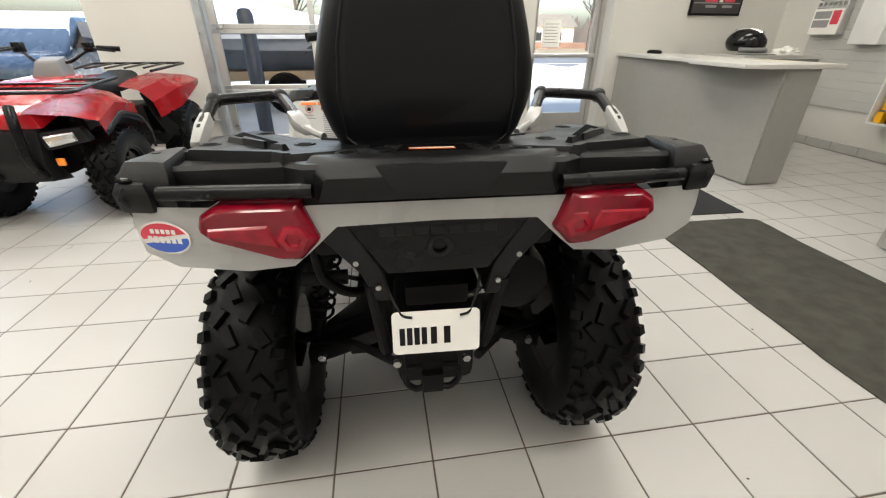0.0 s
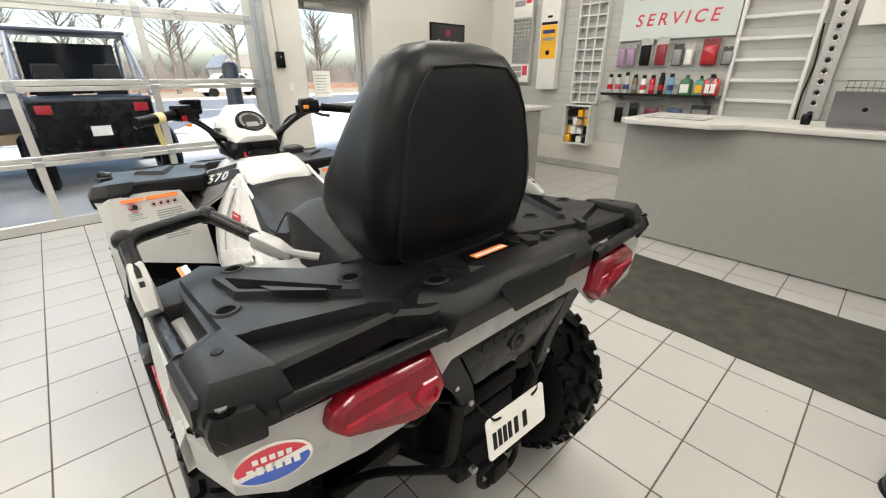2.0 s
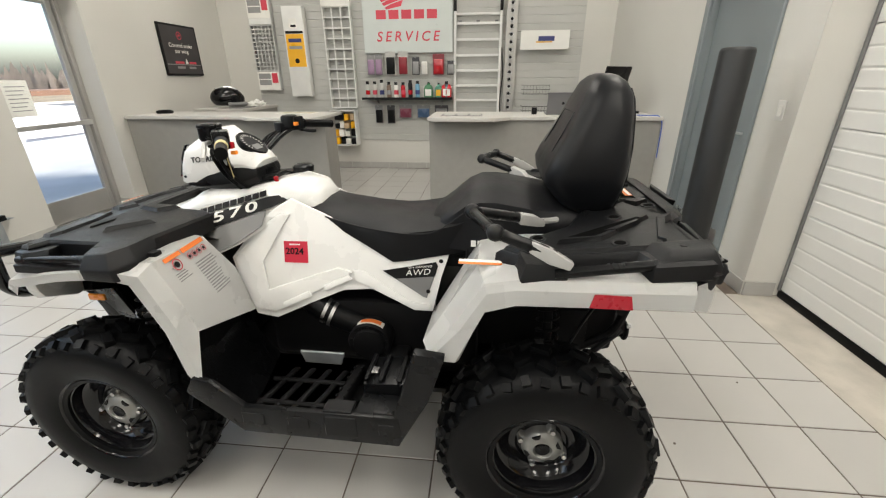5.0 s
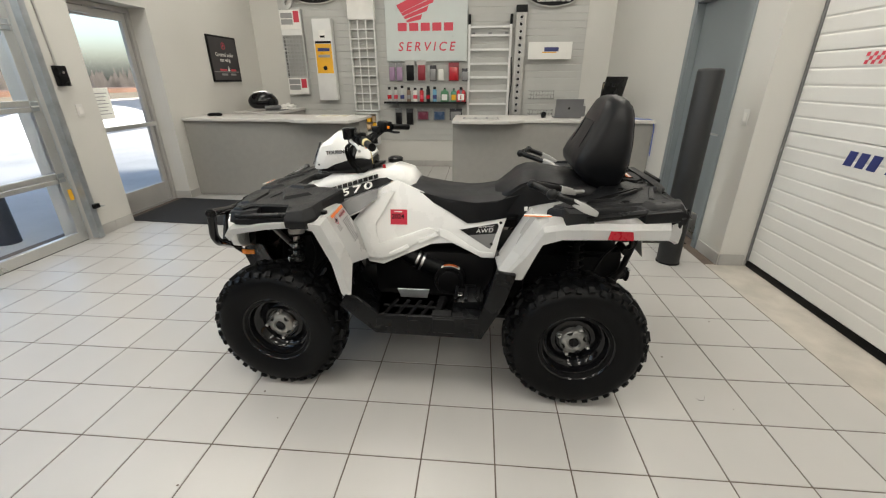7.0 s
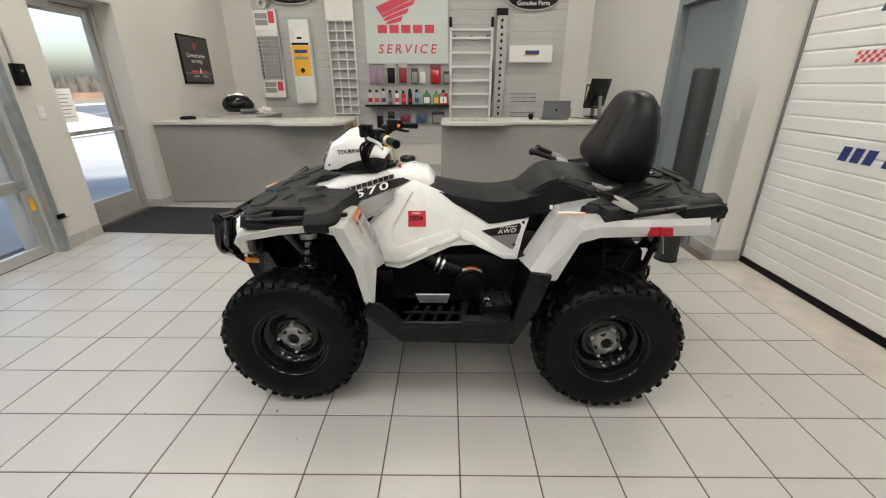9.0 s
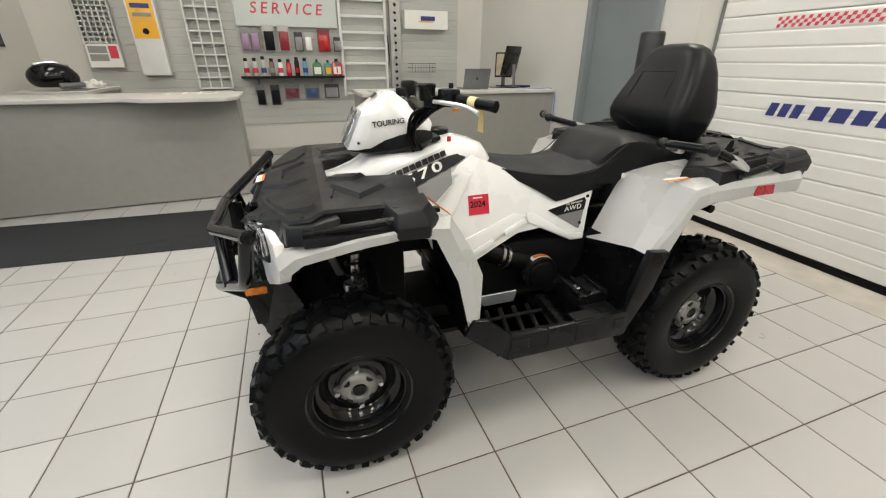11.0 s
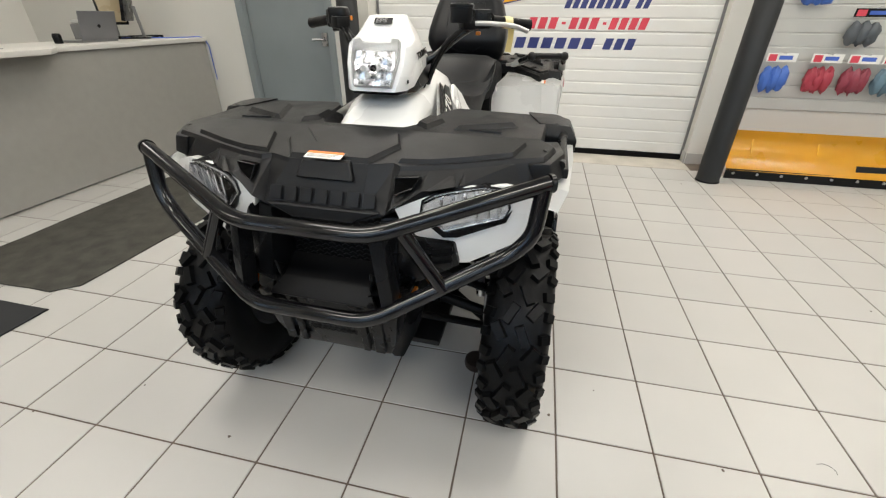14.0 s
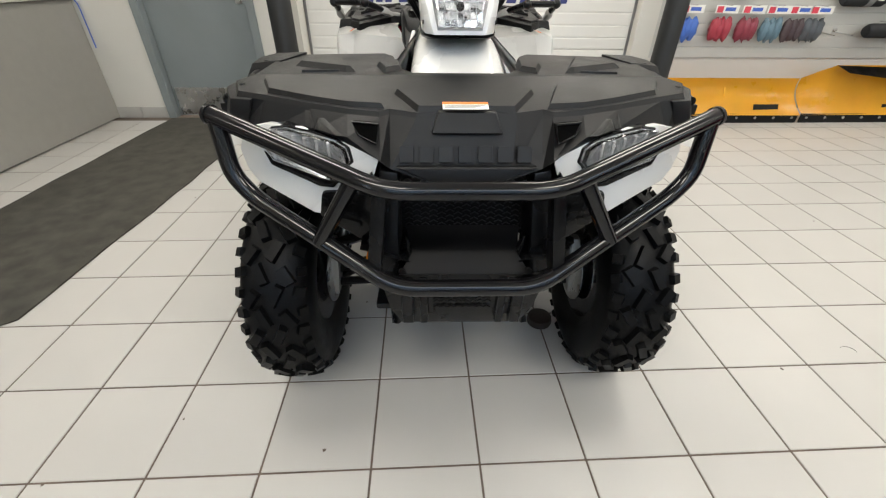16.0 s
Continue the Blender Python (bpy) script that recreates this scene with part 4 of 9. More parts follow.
for row in range(2):
    for i, m_ in enumerate(cans):
        y = 3.02 - i * 0.108
        if 8 <= i <= 10 or row:
            continue
        cn = thing("spray_can", pose(SX - 0.19 + 0.09 * row, y, 1.101), "aerosol can of workshop fluid on the shelf", "spray can", "cans on the shelf")
        h = random.uniform(0.20, 0.25)
        part("can", lathe([(0, 0), (0.032, 0), (0.033, 0.006), (0.033, h - 0.05), (0.026, h - 0.035), (0, h - 0.035)], 18, "z"), M_SLAT if i < 3 else m_, cn)
        part("cap", lathe([(0, h - 0.036), (0.024, h - 0.036), (0.024, h), (0.02, h + 0.006), (0, h + 0.006)], 16, "z"), m_ if i < 3 else M_INK, cn)
        part("label_band", lathe([(0.0333, 0.05), (0.0338, 0.05), (0.0338, 0.11), (0.0333, 0.11)], 18, "z", closed=True), random.choice([M_RED, M_CRIMSON, M_NAVY, M_GREYINK]), cn)
for i, (y, w, h, m_) in enumerate(((2.10, 0.13, 0.20, cans[8]), (1.95, 0.10, 0.19, cans[9]), (1.83, 0.15, 0.21, M_RED))):
    jg = thing("oil_jug", pose(SX - 0.17, y, 1.101), "plastic oil jug on the shelf", "oil jug", "jugs on the shelf")
    part("jug", loft([[(a, b, z) for a, b in rrect(0.05 * k, w / 2 * k, 0.015)] for k, z in ((1, 0), (1, h * 0.7), (0.8, h * 0.85), (0.35, h * 0.92), (0.35, h))]), m_, jg)
    part("cap", lathe([(0, h + 0.001), (0.016, h + 0.001), (0.016, h + 0.02), (0, h + 0.02)], 14, "z"), M_INK, jg)
    part("label", box(-0.0525, -0.051, -w * 0.35, w * 0.35, 0.03, h * 0.6), M_PAPER if i != 1 else M_YELLOW, jg, smooth=False)


CARDS = [M_SLAT, M_GREYINK, M_GREYINK, mat("card_wine", (0.22, 0.03, 0.04), 0.45), mat("card_charcoal", (0.05, 0.05, 0.055), 0.4)]


def blister(y, z, w, h, m_, label, d=0.06, body_h=0.78):
    """A hanging pack on a hook: backing card and a rounded plastic blister."""
    p = on_wall("hanging_pack", y, z, label, "packet", "hanging packs")
    part("hook", tube([(-0.0, 0, h + 0.01), (-d - 0.08, 0, h + 0.01), (-d - 0.09, 0, h + 0.025)], 0.003, 6), M_STEEL, p)
    part("card", box(-d - 0.004, -d, -w / 2, w / 2, 0, h + 0.02, 0.001, seg=1), random.choice(CARDS) if m_ is not M_PAPER else M_SLAT, p, smooth=False)
    part("blister_body", loft([[(-d - 0.0045, a, b + h * body_h / 2 + 0.01) for a, b in rrect(w * 0.42, h * body_h / 2, 0.012)], [(-d - 0.022, a, b + h * body_h / 2 + 0.01) for a, b in rrect(w * 0.40, h * body_h / 2 - 0.004, 0.012)], [(-d - 0.03, a, b + h * body_h / 2 + 0.01) for a, b in rrect(w * 0.33, h * body_h / 2 - 0.015, 0.008)]]), m_, p)
    return p


M_LILAC = mat("pack_lilac", (0.38, 0.25, 0.38), 0.4)
for y, w, h, m_ in ((2.98, 0.11, 0.26, M_LILAC), (2.86, 0.11, 0.26, M_LILAC), (2.68, 0.15, 0.30, M_INK), (2.49, 0.15, 0.30, mat("pack_wine", (0.25, 0.02, 0.03), 0.35)), (2.30, 0.11, 0.22, M_GREYINK), (2.17, 0.10, 0.22, M_PAPER), (1.96, 0.17, 0.26, M_RED), (1.77, 0.12, 0.17, M_GREYINK)):
    blister(y, 1.42, w, h, m_, "hanging blister pack of small parts")
for y, w, h, m_ in ((2.90, 0.12, 0.25, M_INK), (2.71, 0.12, 0.25, M_INK), (2.48, 0.21, 0.17, mat("pack_plum", (0.20, 0.04, 0.07), 0.3)), (2.20, 0.21, 0.17, mat("pack_blue", (0.05, 0.10, 0.20), 0.3)), (1.92, 0.21, 0.17, M_GREYINK)):
    blister(y, 0.72 if h > 0.2 else 0.80, w, h, m_, "hanging blister pack with eyewear or cables")

# pale loading ramp hung on the wall
rp_ = on_wall("loading_ramp", 1.39, 0.82, "pale aluminium loading ramp hung on the wall", "ramp")
for yy in (-0.325, 0.325):
    part("rail", box(-0.075, -0.035, yy - 0.018, yy + 0.018, 0.0, 1.42, 0.004, seg=1), M_WIRE, rp_, smooth=False)
    part("tip", box(-0.078, -0.032, yy - 0.021, yy + 0.021, 1.42, 1.56, 0.006), M_INK, rp_)
for k in range(7):
    zz = 0.02 + k * 0.205
    part("rung", box(-0.072, -0.038, -0.305, 0.305, zz, zz + 0.034, 0.004, seg=1), M_WIRE, rp_, smooth=False)
part("top_bar", box(-0.072, -0.038, -0.305, 0.305, 1.37, 1.40, 0.004, seg=1), M_WIRE, rp_, smooth=False)
for yy in (-0.26, 0.0, 0.26):
    part("bracket", box(-0.034, -0.002, yy - 0.025, yy + 0.025, 1.25, 1.31, 0.003, seg=1), M_GREYP, rp_, smooth=False)
pc = on_wall("perforated_channel", 0.915, 0.90, "grey perforated metal channel with round holes", "channel")
part("channel", box(-0.06, -0.004, -0.08, 0.08, 0.0, 1.50, 0.004, seg=1), M_ALUPAINT, pc, smooth=False)
part("cap", box(-0.066, -0.002, -0.085, 0.085, 1.501, 1.60, 0.006), M_INK, pc)
for k in range(15):
    part("hole_ring", lathe([(0.020, 0), (0.034, 0), (0.030, 0.008), (0.020, 0.004)], 16, "x", closed=True, m=Matrix.Translation((-0.061, 0, 0.06 + k * 0.098)) @ Matrix.Rotation(math.pi, 4, "Z")), M_STEEL, pc)
    # the dark inside of each hole is painted as a flat black disc
    part("hole", lathe([(0, 0), (0.02, 0), (0.02, 0.001), (0, 0.001)], 16, "x", m=Matrix.Translation((-0.062, 0, 0.06 + k * 0.098))), M_INK, pc)
ws = on_wall("shop_card", 0.45, 1.735, "white rectangular shop card with a small print", "sign")
part("card", box(-0.13, -0.115, -0.335, 0.335, 0.0, 0.245, 0.002, seg=1), M_PAPER, ws, smooth=False)
part("print", box(-0.1312, -0.1302, -0.13, 0.09, 0.11, 0.17), M_NAVY, ws, smooth=False)
part("print", box(-0.1312, -0.1302, -0.10, 0.12, 0.09, 0.105), M_YELLOW, ws, smooth=False)
for yy in (-0.28, 0.28):
    part("bracket", rod((-0.115, yy, 0.02), (-0.003, yy, 0.02), 0.006, 8), M_GREYP, ws)
for zz in (1.15, 0.86):
    wb = on_wall("wire_basket", 0.52, zz, "empty black wire basket on the slotted wall", "basket", "wire baskets")
    for k in range(3):
        part("hoop", tube([(-0.006, -0.20, k * 0.06), (-0.19, -0.19, k * 0.06), (-0.19, 0.19, k * 0.06), (-0.006, 0.20, k * 0.06)], 0.0035, 6, 0.02), M_INK, wb)
    for i in range(9):
        yy = -0.18 + i * 0.045
        part("wire", tube([(-0.008, yy, 0), (-0.19, yy, 0.0), (-0.19, yy, 0.12)], 0.002, 5), M_INK, wb)
rc = thing("power_lead", pose(SX, 1.02, 0), "black power lead hanging down the slotted wall", "cable")
part("lead", tube([(-0.012, 0.02, 1.78), (-0.012, -0.01, 1.4), (-0.012, 0.02, 1.1), (-0.012, 0.0, 0.75)], 0.007, 8, 0.1), M_INK, rc)

# framed poster on the front wall
po = thing("framed_poster", pose(4.30, FRONT, 1.73), "black framed poster with white words and a red emblem", "poster")
part("frame", box(-0.355, 0.355, -0.024, -0.002, -0.305, 0.305, 0.005), M_INK, po)
part("print", box(-0.33, 0.33, -0.0252, -0.0242, -0.28, 0.28), mat("poster_dark", (0.035, 0.033, 0.035), 0.35, var=0.3, scale=3), po, smooth=False)
PM = on_plane((0, -0.0258, 0), (1, 0, 0), (0, 0, 1))
for i, w in enumerate(("Covered under", "our wing.")):
    bm = text_bm(w, 0.072, 0.0004, "CENTER", bold=0.0008)
    bm.transform(PM @ Matrix.Translation((0.0, 0.035 - i * 0.068, 0)))
    part("word", bm, M_PAPER, po, smooth=False)
part("emblem", lathe([(0.038, 0), (0.048, 0), (0.048, 0.0008), (0.038, 0.0008)], 24, "z", closed=True, m=PM @ Matrix.Translation((0, 0.175, 0))), M_CRIMSON, po)
part("emblem", flat([(-0.03, -0.018), (0.03, 0.0), (0.0, 0.025)], 0.0008, PM @ Matrix.Translation((0, 0.175, 0))), M_CRIMSON, po, smooth=False)
part("print_peak", flat([(0.02, -0.16), (0.08, -0.16), (0.05, -0.09)], 0.0006, PM), M_PAPER, po, smooth=False)
for a, b, m_ in ((-0.17, 0.0, M_CRIMSON), (0.10, 0.24, M_CRIMSON), (-0.15, 0.0, M_GREYINK), (0.08, 0.22, M_GREYINK)):
    zz = -0.16 if m_ is M_CRIMSON else -0.22
    part("print_bar", flat(rect(a, b, zz, zz + 0.028), 0.0005, PM), m_, po, smooth=False)
part("print_bar", flat(rect(-0.32, 0.32, -0.175, -0.165), 0.0004, PM), M_GREYINK, po, smooth=False)

# ---- the white quad bike ----
YO = 1.75
atv = thing("quad_bike", pose(0.154, YO, 0, 0, 0, -1.4), "white touring quad bike with black racks and a padded backrest", "quad bike")


def ap(name, bm, material, parent=None, label="", smooth=True, angle=35):
    """One part of the quad bike, drawn in metres along the room."""
    bmesh.ops.translate(bm, verts=bm.verts, vec=(0, -YO, 0))
    return part(name, bm, material, parent or atv, label, smooth, angle)


def mir(points, s):
    return [(s * p[0], *p[1:]) for p in points]


def tyre_bm(R, w, rim):
    h = w / 2
    prof = [(rim - 0.012, -h * 0.78), (rim + 0.004, -h * 0.86), (rim + 0.022, -h * 0.95), (rim + 0.055, -h * 1.01), (R - 0.085, -h * 1.03), (R - 0.058, -h * 1.0), (R - 0.038, -h * 0.90), (R - 0.025, -h * 0.72), (R - 0.017, -h * 0.45), (R - 0.013, 0)]
    prof = prof + [(r, -a) for r, a in prof[-2::-1]]
    return lathe(prof, 64, "x", closed=True)


def tread_bm(R, w):
    """Spaced lugs: slanted pairs on the crown, square ones on the shoulders."""
    h, bm, n = w / 2, bmesh.new(), 18
    pitch = 2 * math.pi / n
    for k in range(n):
        for side in (-1, 1):
            a = k * pitch + (pitch / 2 if side > 0 else 0)
            for hh, off, yaw, lx, ly, drop, tilt in ((0.20, 0.0, 26, 0.0135, 0.031, 0.008, 2), (0.50, 0.42, -34, 0.0150, 0.026, 0.011, 9), (0.82, 0.02, 10, 0.017, 0.014, 0.027, 33), (0.87, 0.52, -6, 0.015, 0.013, 0.032, 42)):
                jig = 0.03 * math.sin(7.1 * k + 3.3 * hh)
                m = Matrix.Rotation(a + off * pitch + jig * pitch, 4, "X") @ Matrix.Translation((side * h * hh, 0, R - drop)) @ Matrix.Rotation(radians(side * tilt), 4, "Y") @ Matrix.Rotation(radians(side * yaw), 4, "Z")
                lo = [(-lx, -ly, -0.016), (lx, -ly, -0.016), (lx, ly, -0.016), (-lx, ly, -0.016)]
                hi = [(-lx * 0.82, -ly * 0.86, 0.0085), (lx * 0.70, -ly * 0.90, 0.0085), (lx * 0.86, ly * 0.80, 0.0085), (-lx * 0.74, ly * 0.88, 0.0085)]
                vs = [[bm.verts.new(m @ Vector(p)) for p in r] for r in (lo, hi)]
                bm.faces.new(vs[1])
                for q in range(4):
                    bm.faces.new((vs[0][q], vs[0][(q + 1) % 4], vs[1][(q + 1) % 4], vs[1][q]))
    return bm


def rim_bm(rim, w):
    """A dished steel rim with a stepped well."""
    h = w / 2
    prof = [(rim - 0.006, -h * 0.80), (rim + 0.012, -h * 0.80), (rim + 0.012, -h * 0.76), (rim - 0.004, -h * 0.70), (rim - 0.02, -h * 0.2), (rim - 0.02, h * 0.45), (rim - 0.004, h * 0.70), (rim + 0.012, h * 0.80), (rim + 0.014, h * 0.86), (rim + 0.008, h * 0.90), (rim + 0.002, h * 0.86),
            (rim - 0.004, h * 0.72), (rim - 0.016, h * 0.66), (rim - 0.020, h * 0.52), (rim - 0.024, h * 0.34), (rim - 0.040, h * 0.26), (rim - 0.048, h * 0.10), (rim - 0.054, h * 0.04), (rim - 0.062, h * 0.12), (0.082, h * 0.14), (0.076, h * 0.06), (0.0, h * 0.06)]
    return lathe(prof, 56, "x")


def hub_bm(x):
    """A round cast hub with four bolt ears."""
    bm = lathe([(0.0, x - 0.03), (0.062, x - 0.03), (0.064, x - 0.004), (0.058, x + 0.006), (0.040, x + 0.014), (0.030, x + 0.016), (0.024, x + 0.004), (0.0, x + 0.004)], 32, "x")
    for k in range(4):
        b = loft([[(x - 0.03, -0.020, 0.040), (x + 0.002, -0.016, 0.040), (x + 0.002, 0.016, 0.040), (x - 0.03, 0.020, 0.040)], [(x - 0.03, -0.010, 0.082), (x - 0.002, -0.009, 0.080), (x - 0.002, 0.009, 0.080), (x - 0.03, 0.010, 0.082)]], bevel=0.003, seg=1)
        b.transform(Matrix.Rotation(math.pi / 4 + k * math.pi / 2, 4, "X"))
        joined(bm, b)
    return bm


def hub_pocket_bm(x, k):
    """One black plug between two ears that paints the shade of a sunk triangle."""
    b = loft([[(x + d, -0.014, 0.054), (x + d, 0.014, 0.054), (x + d, 0.0, 0.034)] for d in (-0.004, 0.0125)])
    b.transform(Matrix.Rotation(k * math.pi / 2, 4, "X"))
    return b


wheel_meshes = {}
tread_meshes = {}


def add_wheel(owner, l, y, z, side, R, w, rim, key, steer=0.0, hub_mat=M_HUB):
    wh = new("wheel")
    wh.parent = owner
    wh.matrix_basis = pose(l, y, z, 0, 0, (0 if side > 0 else 180) + steer) @ Matrix.Rotation(random.uniform(0, 1), 4, "X")
    if key not in wheel_meshes:
        nuts = [lathe([(0.0, 0), (0.008, 0), (0.008, 0.014), (0.0, 0.014)], 6, "x", m=Matrix.Translation((w * 0.15 - 0.004, 0.072 * math.cos(k * math.pi / 2 + 0.785), 0.072 * math.sin(k * math.pi / 2 + 0.785)))) for k in range(4)]
        tr = part("tread", tread_bm(R, w), M_RUBBER, smooth=False)
        tread_meshes[key] = tr.data
        bpy.data.objects.remove(tr)
        obs = [part("tyre", tyre_bm(R, w, rim), M_RUBBER, wh, angle=30), part("rim", rim_bm(rim, w), M_GLOSSBLK, wh), part("hub", hub_bm(w * 0.15), hub_mat, wh, "dark grey cast hub"), part("hub_cap", lathe([(0, w * 0.15), (0.023, w * 0.15), (0.022, w * 0.15 + 0.012), (0.016, w * 0.15 + 0.010), (0, w * 0.15 + 0.008)], 20, "x"), M_PLASTIC2, wh)]
        obs += [part("wheel_nut", b, M_STEEL, wh) for b in nuts] + [part("hub_pocket", hub_pocket_bm(w * 0.15, k), M_INK, wh, smooth=False) for k in range(4)]
        wheel_meshes[key] = [(o.name.split(".")[0], o.data) for o in obs]
    else:
        for nm, me in wheel_meshes[key]:
            o = new(nm, me)
            o.parent = wh
    o = new("tread", tread_meshes[key])
    o.parent = wh
    tagged(o, kind="stuff")
    return wh


FY, RY = 2.458 - YO, 1.034 - YO
for s in (-1, 1):
    add_wheel(atv, s * 0.490, FY, 0.326, s, 0.330, 0.180, 0.163, "front")
    add_wheel(atv, s * 0.476, RY, 0.326, s, 0.330, 0.212, 0.163, "rear")

# frame, engine and the dark inner mass
for q in ((-0.17, 0.17, 1.15, 2.62, 0.30, 0.36, 0.012), (-0.13, 0.13, 2.2, 2.60, 0.36, 0.66, 0.02), (-0.20, 0.20, 1.25, 2.05, 0.36, 0.62, 0.03), (-0.12, 0.12, 1.55, 2.25, 0.60, 0.88, 0.03), (-0.14, 0.14, 0.85, 1.3, 0.42, 0.60, 0.02), (-0.20, 0.20, 0.78, 1.30, 0.74, 0.86, 0.02), (-0.13, 0.13, 1.28, 1.52, 0.74, 0.84, 0.02)):
    ap("engine_block", box(*q), M_DARK)
# unseen plate, added to deepen the shadow on the tiles below
ap("belly_plate", box(-0.25, 0.25, 1.02, 2.58, 0.268, 0.290, 0.006), M_PLASTIC)
bm = bmesh.new()
for s in (-1, 1):
    tube(mir([(0.12, 2.68, 0.42), (0.13, 2.45, 0.33), (0.16, 2.1, 0.31), (0.16, 1.4, 0.31), (0.13, 1.0, 0.36), (0.12, 0.75, 0.50), (0.14, 0.70, 0.74)], s), 0.016, 10, 0.06, bm=bm)
    tube(mir([(0.13, 2.62, 0.40), (0.15, 2.56, 0.66), (0.14, 2.40, 0.86), (0.11, 1.9, 0.88)], s), 0.014, 10, 0.05, bm=bm)
    tube(mir([(0.13, 1.5, 0.78), (0.15, 1.1, 0.84), (0.18, 0.72, 0.84)], s), 0.014, 10, 0.05, bm=bm)
ap("frame", bm, M_DARK)
bm = lathe([(0, -0.03), (0.078, -0.03), (0.080, 0.034), (0.075, 0.042), (0.060, 0.039), (0.056, 0.050), (0.030, 0.054), (0, 0.054)], 36, "x", m=Matrix.Translation((-0.225, 1.64, 0.484)) @ Matrix.Rotation(math.pi, 4, "Z"))
box(-0.27, -0.19, 1.50, 1.62, 0.39, 0.44, 0.012, bm=bm)
ap("clutch_cover", bm, M_DARK, label="round black clutch cover with a ribbed rim")
arc_at = lambda x, a, r: (x, 1.64 + r * math.cos(a), 0.484 + r * math.sin(a))
arc = [radians(58 + 9 * k) for k in range(9)]
clb = ap("warning_label", sheet([[arc_at(x, a, 0.0812) for a in arc] for x in (-0.226, -0.257)], 0.0008), M_PAPER, label="curved white and orange warning label")
ap("label_band", sheet([[arc_at(x, a, 0.0822) for a in arc[1:-1]] for x in (-0.229, -0.249)], 0.0008), M_ORANGE, clb)
for k in range(14):
    b = box(0.0005, 0.004, -0.004, 0.004, 0.060, 0.073, 0.001, seg=1)
    b.transform(Matrix.Translation((-0.225, 1.64, 0.484)) @ Matrix.Rotation(math.pi, 4, "Z") @ Matrix.Rotation(k * math.tau / 14, 4, "X") @ Matrix.Translation((0.0385, 0, 0)))
    ap("cover_rib", b, M_DARK)
tube_pts = [(-0.16, 1.92, 0.62), (-0.20, 1.83, 0.58), (-0.20, 1.74, 0.54), (-0.20, 1.66, 0.515)]
ap("intake_hose", tube(tube_pts, 0.045, 16, 0.05), M_RUBBER)
for yy, zz in ((1.815, 0.574), (1.79, 0.562)):
    ap("hose_clamp", lathe([(0.047, -0.006), (0.049, -0.006), (0.049, 0.006), (0.047, 0.006)], 28, "y", closed=True, m=Matrix.Translation((-0.20, yy, zz)) @ Matrix.Rotation(radians(24), 4, "X")), M_STEEL)

